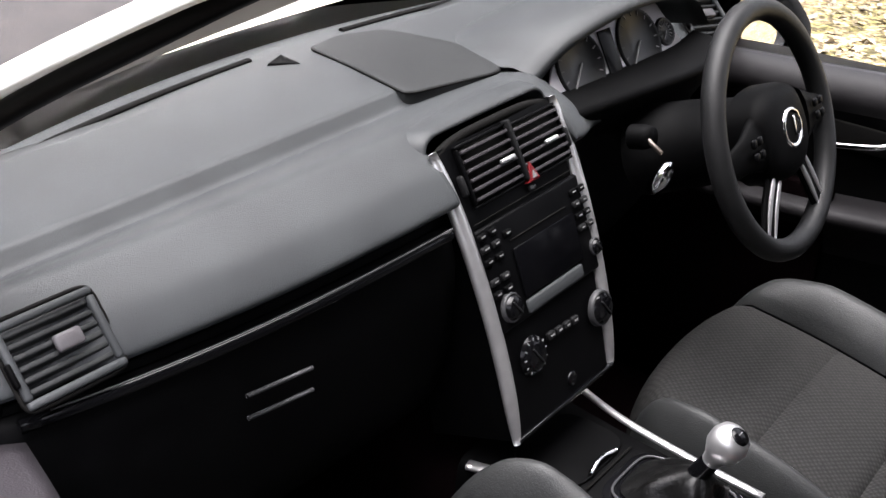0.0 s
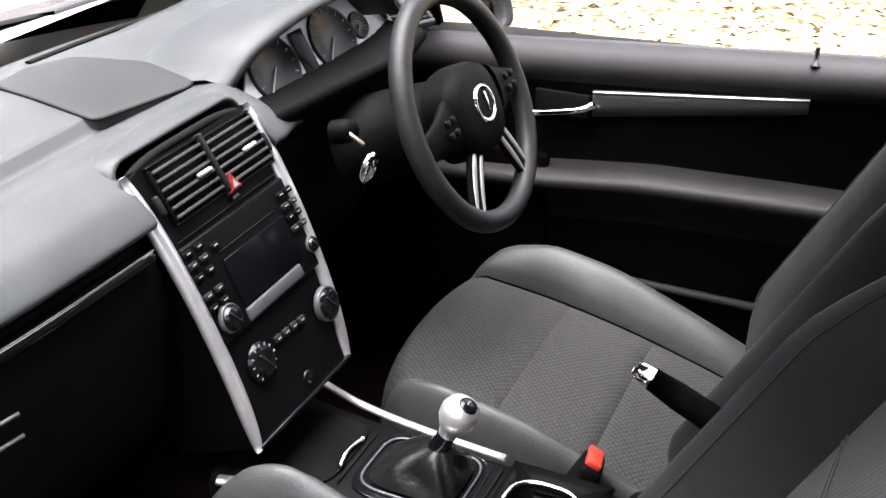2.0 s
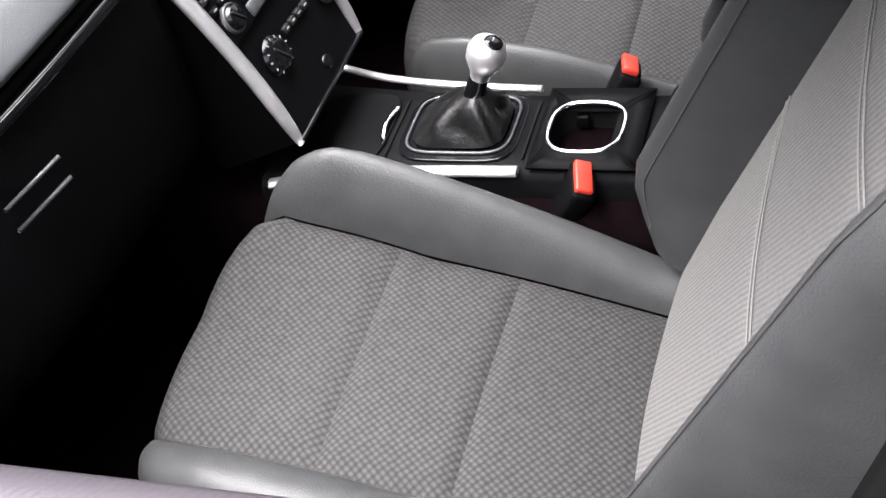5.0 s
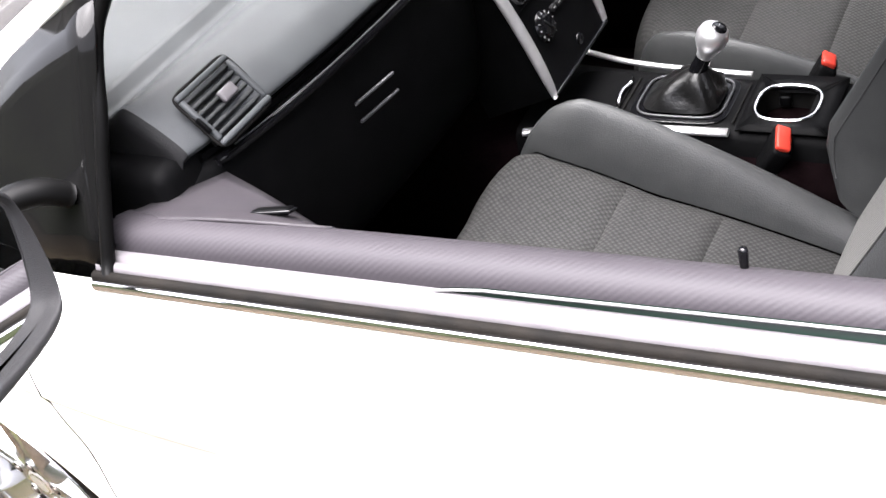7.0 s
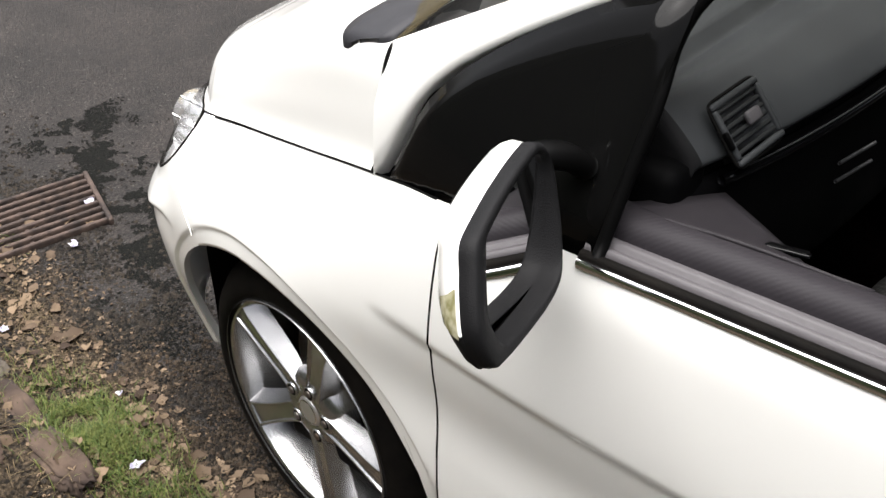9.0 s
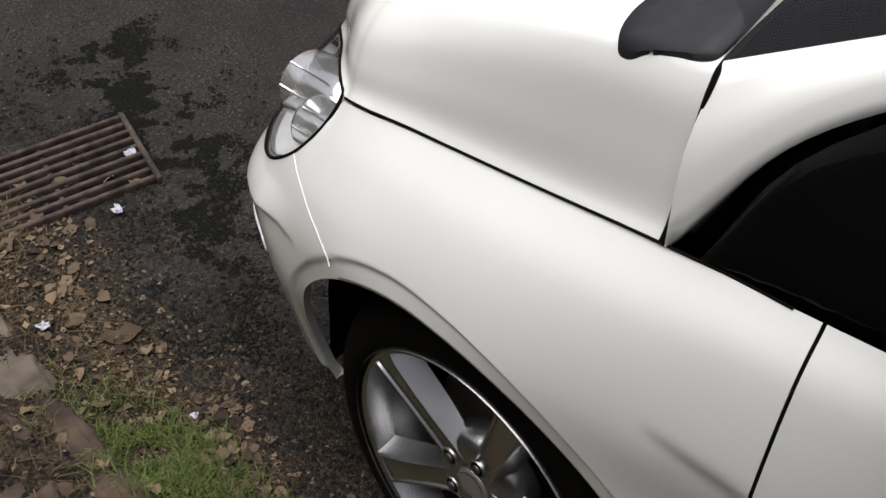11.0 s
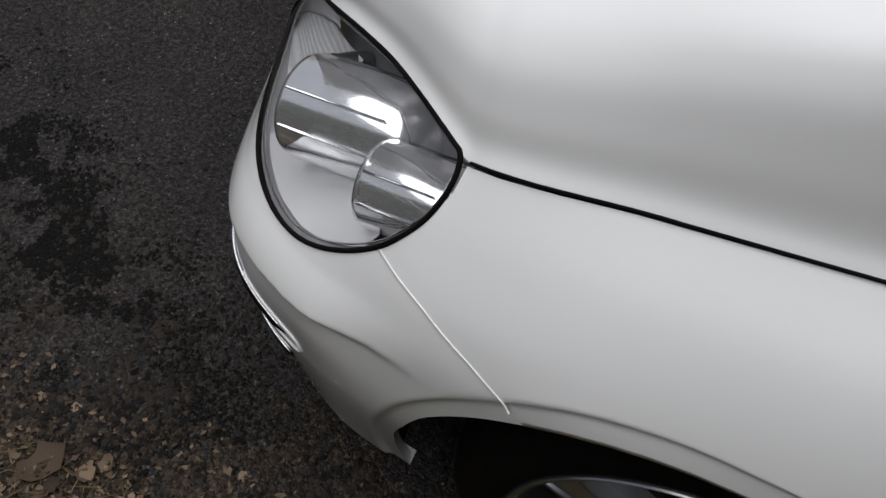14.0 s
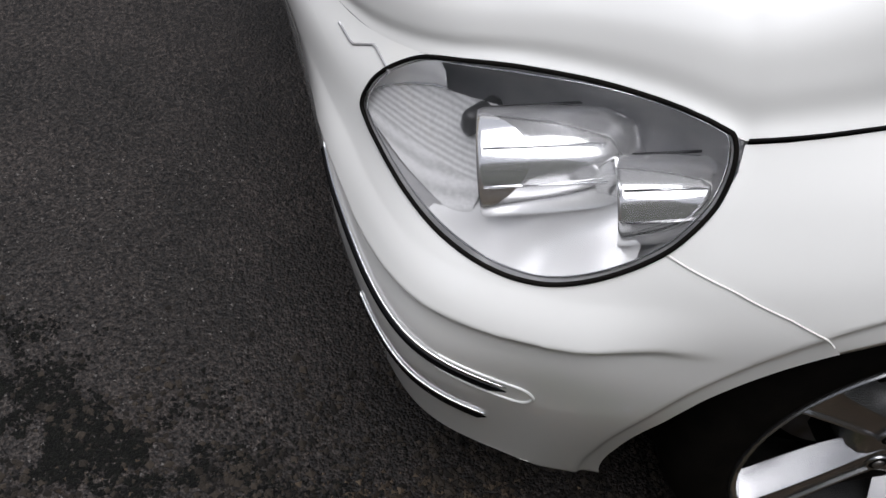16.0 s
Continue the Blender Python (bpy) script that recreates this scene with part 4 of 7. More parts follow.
def wheel(m, parent=car):
    """A road wheel about the local x axis; x points outwards."""
    w = new("wheel")
    w.parent = parent
    w.matrix_basis = m
    tagged(w, "five-spoke silver alloy wheel with a low-profile tyre")
    ax = Matrix.Rotation(radians(90), 4, "Y")
    part("tyre", revolve([(0.222, -0.02), (0.229, -0.006), (0.240, -0.002), (0.258, -0.006), (0.278, -0.020), (0.290, -0.036), (0.297, -0.056), (0.299, -0.085), (0.299, -0.16), (0.294, -0.185), (0.27, -0.20), (0.222, -0.19)], 64, ax), RUBBER, w, "black low-profile tyre")
    part("rim_barrel", revolve([(0.226, -0.002), (0.231, -0.010), (0.224, -0.014), (0.219, -0.006), (0.216, -0.012), (0.211, -0.03), (0.200, -0.075), (0.192, -0.11), (0.200, -0.15), (0.215, -0.185)], 64, ax), ALLOY, w, "polished alloy rim")
    part("brake_disc", revolve([(0.03, -0.11), (0.15, -0.11), (0.15, -0.135), (0.03, -0.135)], 40, ax), STEEL, w, "grey steel brake disc")
    part("well", revolve([(0.0, -0.14), (0.20, -0.14), (0.20, -0.145)], 40, ax), SEAMDARK, w)
    # each spoke: steep side walls, a raised polished edge on both sides, a sunk flat face between
    for k in range(5):
        t = radians(72 * k + 53)
        strips = [[] for _ in range(7)]
        for r, hw, x, d, fl in ((0.030, 0.021, -0.020, 0.016, 0.006), (0.060, 0.0205, -0.019, 0.022, 0.010), (0.085, 0.0195, -0.017, 0.030, 0.013), (0.12, 0.0195, -0.014, 0.034, 0.014), (0.17, 0.0215, -0.010, 0.036, 0.014), (0.205, 0.0245, -0.008, 0.036, 0.014), (0.222, 0.030, -0.010, 0.034, 0.014)):
            for side in (-1, 1):
                o = 0 if side < 0 else 4
                strips[o].append([(x - d, side * (hw + fl), r), (x - 0.004, side * (hw + 0.0015), r), (x - 0.001, side * hw, r)])
                strips[o + 1].append([(x - 0.001, side * hw, r), (x + 0.0004, side * (hw - 0.0016), r), (x - 0.001, side * (hw - 0.0034), r)])
                strips[o + 2].append([(x - 0.001, side * (hw - 0.0034), r), (x - 0.0045, side * (hw - 0.0056), r)])
            strips[3].append([(x - 0.0045, (hw - 0.0056) * f, r) for f in (-1, -0.5, 0, 0.5, 1)])
        bm = bmesh.new()
        for rows in strips:
            grid_bm(spread_rows(rows, 20), bm)
        bmesh.ops.rotate(bm, verts=bm.verts[:], cent=(0, 0, 0), matrix=Matrix.Rotation(t, 3, "X"))
        bmesh.ops.recalc_face_normals(bm, faces=bm.faces[:])
        part("spoke", bm, ALLOY, w)
    part("hub", revolve([(0.030, -0.022), (0.034, -0.0205), (0.058, -0.0215), (0.070, -0.026), (0.080, -0.038), (0.086, -0.07)], 40, ax), ALLOY, w, "silver wheel hub")
    part("centre_cap", revolve([(0.0, -0.0175), (0.018, -0.018), (0.0275, -0.0195), (0.0300, -0.024), (0.031, -0.034)], 36, ax), SILVER, w, "round silver centre cap")
    part("cap_ring", revolve([(0.0225, -0.0190), (0.0235, -0.0170), (0.0250, -0.0195)], 36, ax), CHROME, w)
    for k in range(5):
        t = radians(72 * k + 53 + 8)
        bp = Matrix.Translation((-0.0200, 0.050 * -math.sin(t), 0.050 * math.cos(t))) @ ax
        hole = part("bolt_hole", revolve([(0.0145, -0.004), (0.0140, 0.002), (0.0128, 0.0025), (0.0115, 0.0012), (0.0, 0.0010)], 24, bp), ALLOY, w)
        # dark disc over the alloy floor, painting the shade inside the hole
        part("bolt_recess", revolve([(0.0, 0.0018), (0.0112, 0.0018), (0.0118, 0.0012)], 20, bp), SEAMDARK, hole)
        part("wheel_bolt", revolve([(0.0, 0.0042), (0.0066, 0.0042), (0.0076, 0.0022), (0.0076, 0.0005)], 6, bp), STEEL, hole)
    part("valve", tube([(-0.055, -0.198, 0.040), (-0.045, -0.184, 0.037), (-0.038, -0.172, 0.035)], [0.006, 0.005, 0.0035], 10), RUBBER, w, "black rubber tyre valve")
    return w


FACE, HUB = -0.780, 0.293
lw = wheel(Matrix.Translation((FACE, 0.036, HUB)) @ Matrix.Rotation(radians(180 - 7), 4, "Z"))
for x, y, turn in ((-FACE, 0.036, -7), (FACE, -2.66, 180), (-FACE, -2.66, 0)):
    copy_thing(lw, Matrix.Translation((x, y, HUB)) @ Matrix.Rotation(radians(turn), 4, "Z")).parent = car


def liner():
    g = []
    for t in np.linspace(-0.22, math.pi + 0.25, 48):
        r = arch_radius(math.degrees(max(t, -0.26))) + 0.014
        out = np.interp(math.cos(t), [-1, 0, 0.5, 0.8, 1], [-0.80, -0.800, -0.755, -0.715, -0.665])
        g.append([(x, AXLE[0] + r * math.cos(t), AXLE[1] + r * math.sin(t)) for x in (out, -0.60, -0.50)])
    a = part("arch_liner", grid_bm(g), SEAMDARK, car, "black wheel arch liner")
    b = part("liner_wall", grid_bm([[(-0.5, AXLE[0] + r * math.cos(t), AXLE[1] + r * math.sin(t)) for r in (0.0, 0.385)] for t in np.linspace(0, 2 * math.pi, 33)]), SEAMDARK, car)
    SIDE.extend([a, b])
    part("underbody", box(1.5, 3.2, 0.05, pose(0, -1.5, 0.22), 0.01), SEAMDARK, car)
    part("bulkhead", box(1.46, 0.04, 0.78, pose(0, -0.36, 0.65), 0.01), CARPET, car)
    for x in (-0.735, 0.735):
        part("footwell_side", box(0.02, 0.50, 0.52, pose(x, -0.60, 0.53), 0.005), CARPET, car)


liner()


RIMGREY = material("rim_grey", (0.0036, 0.0036, 0.0040), 0.6, color2=(0.0052, 0.0052, 0.0056), scale=40, bump=0.3, bump_scale=600, spec=0.15)


MIRROR_OUT = [(-0.093, 0.076), (-0.05, 0.073), (0.005, 0.065), (0.060, 0.052), (0.077, 0.044), (0.089, 0.025), (0.105, -0.003), (0.115, -0.030), (0.110, -0.058), (0.101, -0.072), (0.086, -0.077), (0.036, -0.080), (-0.025, -0.080), (-0.062, -0.073), (-0.081, -0.057), (-0.098, -0.024), (-0.112, 0.020), (-0.117, 0.050), (-0.109, 0.067)]


def mirror():
    """Door mirror: white cap over a black lower case, dark rim, glass, repeater and foot."""
    mm = new("door_mirror")
    mm.parent = car
    tagged(mm, "white door mirror with a dark grey rim and side repeater")
    m = basis((-0.972, -0.585, 1.056), (-0.9626, -0.2552, 0.0905), (0, 0.334, 0.942))   # x out, y up, z forward
    lines = spline(MIRROR_OUT + [MIRROR_OUT[0]], 121)[:-1]
    near = lambda q: min(range(120), key=lambda k: (lines[k][0] - q[0]) ** 2 + (lines[k][1] - q[1]) ** 2)
    kd, ke = near((0.115, -0.028)), near((-0.081, -0.057))
    ring = lambda s, d, dx=0.0, dy=0.0: [m @ Vector((x * s + dx, y * s + dy, d)) for x, y in lines]
    part("mirror_rim", grid_bm([ring(0.83, 0.024, -0.013), ring(0.84, 0.008, -0.012), ring(0.855, 0.001, -0.011), ring(0.875, -0.002, -0.009), ring(0.95, -0.002), ring(0.99, 0.002), ring(1.0, 0.010), ring(0.995, 0.017)], close_v=True), RIMGREY, mm, "matt dark grey mirror rim")
    shape = ((0.985, 0.016, 0.0), (1.004, 0.019, 0.0), (0.995, 0.029, 0.003), (0.93, 0.042, 0.006), (0.82, 0.052, 0.010), (0.66, 0.060, 0.015), (0.45, 0.066, 0.020), (0.23, 0.070, 0.023), (0.01, 0.072, 0.025))
    rings = [ring(s, d, -0.40 * max(0.0, d - 0.019), up) for s, d, up in shape]
    span = lambda a, b: [k % 120 for k in range(a, b + 1)]
    part("mirror_cap", grid_bm([[r[k] for k in span(ke, 120 + kd)] for r in rings]), PAINT, mm, "white painted mirror cap")
    part("lower_case", grid_bm([[r[k] for k in span(kd, ke)] for r in rings]), RIMGREY, mm, "black lower mirror case")
    # the repeater tapers forward along the cap's lower edge
    g = []
    for i, (s, d, up) in enumerate(shape[1:7]):
        r = ring(s + 0.012, d + 0.001, -0.40 * max(0.0, d - 0.019), up)
        wide = 10.0 * (1 - i / 5.2)
        row = []
        for k in range(7):
            f = kd + 0.5 - max(wide, 0.3) * k / 6
            row.append(Vector(r[int(f)]).lerp(Vector(r[int(f) + 1]), f - int(f)))
        g.append(row)
    part("repeater", grid_bm(g), AMBER, mm, "clear side repeater lamp")
    n = Vector((0.20, -0.95, 0.22))
    gm = basis(m @ Vector((-0.013, 0.0, 0.019)), (-0.97, -0.20, 0.05), Vector((0, 0, 1)) - n * (n.z / n.length_squared))
    bm = bmesh.new()
    bm.faces.new([bm.verts.new(gm @ Vector((x * 0.85, y * 0.85, 0))) for x, y in lines[::2]])
    part("mirror_glass", bm, MIRROR, mm, "mirror glass", smooth=False)
    part("mirror_base", tube(spline([(-0.872, -0.512, 1.076), (-0.850, -0.520, 1.080), (-0.822, -0.534, 1.070), (-0.800, -0.542, 1.050)], 14), [0.016, 0.018] + [0.019] * 12, 12, squash=0.8), FRAMEBLACK, mm, "black mirror foot")
    return mm


mm = mirror()

far = new("door_mirror")
far.parent = car
tagged(far, "white door mirror seen through the far window")
for ob in list(mm.children):
    me = ob.data.copy()
    me.transform(Matrix.Diagonal((-1, 1, 1, 1)))
    me.flip_normals()
    me.transform(Matrix.Translation((0.0, -0.01, -0.09)))
    twin = new(ob.name.split(".")[0], me)
    twin.parent = far
    tagged(twin, ob.get("label", ""))


# ---- interior ----
# dash grain darkened; the lid's tilt away from light is put into colour
GRAINDARK = material("lid_grain", (0.0100, 0.0110, 0.0114), 0.60, color2=(0.0122, 0.0132, 0.0136), scale=12, bump=0.35, bump_scale=700, spec=0.225)
def dash_y(x):
    return 0.06 * (abs(x) / 0.66) ** 3


dash = thing("dashboard", "black grained dashboard with air vents and a glovebox", "dashboard")
PROFILE = [(-0.20, 1.055), (-0.27, 1.075), (-0.38, 1.084), (-0.48, 1.085), (-0.500, 1.0845), (-0.509, 1.079), (-0.520, 1.071), (-0.534, 1.068), (-0.565, 1.061), (-0.61, 1.050), (-0.65, 1.034), (-0.668, 1.022), (-0.666, 1.012)]


def swell(x):
    """How far the pad swells out beside the centre stack."""
    k = 1.0 if x < 0 else min(1.0, max(0.0, (0.22 - x) / 0.08))
    return k * k * (3 - 2 * k)


def dash_top():
    xs = np.sort(np.concatenate([np.linspace(-0.690, -0.145, 34), (-0.132, -0.124, -0.116), np.linspace(-0.10, 0.10, 8), (0.116, 0.124, 0.132), np.linspace(0.145, 0.735, 34)]))
    prof = spline(PROFILE, 62)
    def pad(x, p):
        q = max(p[0], -0.60) if abs(x) < 0.12 else p[0]
        z = p[1] if q == p[0] else 1.053
        y = q + dash_y(x) * np.interp(q, [-0.64, -0.54], [1.0, 0.15]) - 0.16 * (x / 0.735) ** 2 * (p[0] > -0.3)
        y -= 0.024 * swell(x) * np.interp(q, [-0.64, -0.57], [1.0, 0.0])
        return x, y, z + 0.036 * swell(x) * np.interp(q, [-0.67, -0.64, -0.59, -0.525], [0.30, 0.7, 1.0, 0.0])

    g = [[pad(x, p) for p in prof] for x in xs]
    part("dash_pad", grid_bm(g), DASHTOP, dash, "soft grained upper dash pad")
    low = spline([(-0.664, 1.006), (-0.670, 0.995), (-0.682, 0.985), (-0.690, 0.94), (-0.685, 0.85), (-0.665, 0.77), (-0.62, 0.72), (-0.5, 0.69)], 30)
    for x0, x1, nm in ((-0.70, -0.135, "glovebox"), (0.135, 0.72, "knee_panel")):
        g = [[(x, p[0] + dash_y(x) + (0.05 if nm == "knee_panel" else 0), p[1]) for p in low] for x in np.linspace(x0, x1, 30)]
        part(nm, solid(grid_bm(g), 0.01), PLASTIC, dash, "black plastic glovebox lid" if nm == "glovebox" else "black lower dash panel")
    # glint on the gloss strip's edge, laid on as a dull silver thread
    part("chrome_line", tube([(x, -0.678 + dash_y(x) - 0.026 * swell(x), 1.012) for x in np.linspace(-0.64, -0.15, 30)], 0.0010, 6), DULLSILVER, dash, "thin painted glint along the gloss strip")
    part("gloss_strip", tube([(x, -0.674 + dash_y(x) - 0.026 * swell(x), 1.003) for x in np.linspace(-0.665, -0.15, 30)], 0.007, 8, squash=1.0), GLOSSBLACK, dash, "gloss black strip along the dash")
    part("end_block", box(0.085, 0.40, 0.34, pose(-0.700, -0.42, 0.865), 0.02), PLASTIC, dash)
    # rounded end at the door, with its two screw caps
    g = [[(x, y, z), (x - 0.008, y + 0.003, z - 0.004), (x - 0.013, y + 0.006, z - 0.016), (x - 0.014, y + 0.010, min(0.93, z - 0.05)), (x - 0.010, y + 0.02, 0.86)] for x, y, z in (pad(-0.690, p) for p in prof[8:])]
    part("dash_end", grid_bm(g), RIMGREY, dash, "dark end of the dash at the door")
    for y, z in ((-0.560, 0.992), (-0.572, 0.968)):
        part("screw_cap", revolve([(0, 0.004), (0.006, 0.003), (0.008, 0.0), (0.008, -0.004)], 14, basis((-0.706, y, z), (0, 1, 0), (0, 0, 1)) @ Matrix.Rotation(radians(180), 4, "X")), DULLSILVER, dash, "small round screw cap")
    part("edge_pin", revolve([(0, 0.004), (0.003, 0.003), (0.004, 0.0)], 10, pose(-0.650, -0.640, 0.996)), CHROME, dash)
    for k, dz in ((0, 0.925), (1, 0.898)):
        part("glovebox_handle", tube([(-0.459, -0.712 + dash_y(0.45), dz + 0.022), (-0.380, -0.716 + dash_y(0.37), dz + 0.020)], 0.0024, 8), DULLSILVER, dash, "slim glovebox handle bar")
    # demister slots
    for x0, x1 in ((-0.45, -0.05), (0.13, 0.60)):
        part("demister_slot", tube([(x, -0.275 - 0.12 * (x / 0.735) ** 2, 1.077) for x in np.linspace(x0, x1, 20)], 0.006, 8, squash=0.5), SEAMDARK, dash, "dark demister slot")


dash_top()


def vent(m, w, h, slats, parent, name="air_vent", tabs=1, bake=False):
    """An air vent in its local plane: x across, y up, z outwards."""
    v = new(name)
    v.parent = parent
    v.matrix_basis = m
    tagged(v, "black slatted air vent with a silver tab")
    t = 0.008
    bm = box(w + 2 * t, t, 0.010, pose(0, h / 2 + t / 2, 0), 0.003)
    box(w + 2 * t, t, 0.010, pose(0, -h / 2 - t / 2, 0), 0.003, bm)
    box(t, h, 0.010, pose(-w / 2 - t / 2, 0, 0), 0.003, bm)
    box(t, h, 0.010, pose(w / 2 + t / 2, 0, 0), 0.003, bm)
    part("vent_frame", bm, DASHTOP, v, "grained vent frame")
    part("vent_groove", tube([(x, y, -0.001) for x, y in oval(w / 2 + t + 0.002, h / 2 + t + 0.002, 40, 9.0)], 0.0022, 6, closed=True), SEAMDARK, v)
    part("vent_back", box(w, h, 0.004, pose(0, 0, -0.022), 0), SEAMDARK, v)
    for k in range(slats):
        part("slat", box(w, 0.0052, 0.010, pose(0, -h / 2 + (k + 0.5) * h / slats, -0.003, -18), 0.0015), GRAINDARK, v)
    part("vent_tab", box(0.027, 0.016, 0.008, pose(0.008, h * 0.04, 0.006), 0.003), RAILGREY, v, "silver vent tab")
    part("vent_wheel", box(0.005, 0.022, 0.008, pose(-w / 2 - 0.009, -h * 0.1, 0.004), 0.002), PLASTIC, v, "ribbed vent thumbwheel")
    if bake:
        v.matrix_basis = Matrix.Translation(m.translation)
        for o in v.children:
            o.data.transform(m.to_3x3().to_4x4())
    return v


vent(basis((-0.614, -0.634, 1.056), (1.0, -0.015, -0.02), (0.025, 0.641, 0.767)), 0.083, 0.062, 6, dash)
vent(basis((0.66, -0.60, 1.05), (1.0, -0.25, -0.1), (0.1, 0.75, 0.6)), 0.088, 0.078, 6, dash)


# raised lid in the middle of the dash, and the sensor beside it
def lid():
    out = [(0.030, -0.310), (0.100, -0.300), (0.160, -0.335), (0.178, -0.450), (0.150, -0.557), (-0.018, -0.523), (0.002, -0.430)]
    pts = []
    for a, b, c in zip(out[-1:] + out[:-1], out, out[1:] + out[:1]):
        a, b, c = (np.array(q) for q in (a, b, c))
        p, q = b + (a - b) * 0.14, b + (c - b) * 0.14
        pts += [tuple((1 - t) ** 2 * p + 2 * t * (1 - t) * b + t * t * q) for t in (0, 0.25, 0.5, 0.75, 1)]
    cx, cy = 0.085, -0.43
    zt = lambda x, y: np.interp(y, [-0.56, -0.50, -0.38, -0.27], [1.080, 1.087, 1.086, 1.079])
    g = [[(cx + (x - cx) * k, cy + (y - cy) * k, zt(0, cy + (y - cy) * k) + h) for x, y in pts] for k, h in ((1.0, -0.024), (1.0, 0.0005), (0.99, 0.0025), (0.97, 0.003), (0.75, 0.003), (0.5, 0.003), (0.25, 0.003), (0.01, 0.003))]
    part("dash_lid", grid_bm(g, close_v=True), GRAINDARK, dash, "flat grained lid on the dash top")
    part("lid_gap", tube([(x, y, zt(x, y) + 0.0005) for x, y in pts], 0.0012, 6, closed=True), SEAMDARK, dash)
    part("light_sensor", prism([(-0.055, -0.315), (-0.015, -0.300), (-0.022, -0.345)], 0.008, pose(0, 0, 1.076), 0.003), PLASTIC, dash, "small dark light sensor", smooth=False)


lid()

# ---- instrument cluster ----
def cluster():
    c = thing("instrument_cluster", "hooded instrument cluster with two round dials", "instrument cluster")
    top = spline([(0.150, -0.60, 1.085), (0.22, -0.615, 1.128), (0.36, -0.63, 1.150), (0.49, -0.645, 1.140), (0.545, -0.655, 1.09)], 20)
    g = [[p + np.array((0, 0.30, -0.10 if i not in (0, 19) else -0.03)), p + np.array((0, 0.15, -0.02)), p + np.array((0, 0.03, 0.004)), p + np.array((0, 0.0, 0.0)), p + np.array((0, -0.008, -0.010)), p + np.array((0, 0.02, -0.016)), p + np.array((0, 0.09, -0.03))] for i, p in enumerate(top)]
    part("hood", grid_bm(g), DASHTOP, c, "grained hood over the dials")
    m = basis((0.335, -0.615, 1.075), (1, -0.06, 0), (0.0, 0.50, 0.86))
    part("dial_plate", prism([(-0.15, -0.055), (0.15, -0.055), (0.17, -0.02), (0.13, 0.055), (-0.10, 0.060), (-0.16, -0.01)], 0.004, m, 0.001), DIALPLATE, c, "silver dial surround", smooth=False)
    for x, r in ((-0.085, 0.052), (0.062, 0.052), (0.133, 0.022)):
        d = part("dial", revolve([(0, 0.006), (r - 0.004, 0.006), (r - 0.002, 0.009), (r, 0.006), (r, 0.002)], 32, m @ pose(x, 0.0, 0)), DIAL, c, "dark round dial")
        bm = bmesh.new()
        for k in range(13):
            t = radians(225 - k * 22.5)
            box(0.0016, 0.007, 0.001, m @ pose(x + (r - 0.009) * math.cos(t), (r - 0.009) * math.sin(t), 0.0066, 0, 0, math.degrees(t) - 90), 0, bm)
        part("dial_marks", bm, PRINT, d, smooth=False)
        part("needle", box(0.0018, r * 0.8, 0.0015, m @ pose(x - r * 0.25, -r * 0.25, 0.008, 0, 0, 135), 0), PRINT, d, smooth=False)
    part("display", box(0.032, 0.07, 0.002, m @ pose(-0.012, 0.0, 0.006), 0.0005), SCREEN, c, "dark display between the dials")
    low = spline([(0.155, -0.672, 1.048), (0.30, -0.690, 1.046), (0.45, -0.712, 1.047), (0.53, -0.715, 1.06)], 16)
    part("lower_shelf", grid_bm([[p + np.array((0, 0.07, 0.01)), p + np.array((0, 0.01, 0.004)), p, p + np.array((0, 0.003, -0.012)), p + np.array((0, 0.03, -0.05)), p + np.array((0, 0.06, -0.10))] for p in low]), PLASTIC, c)


cluster()


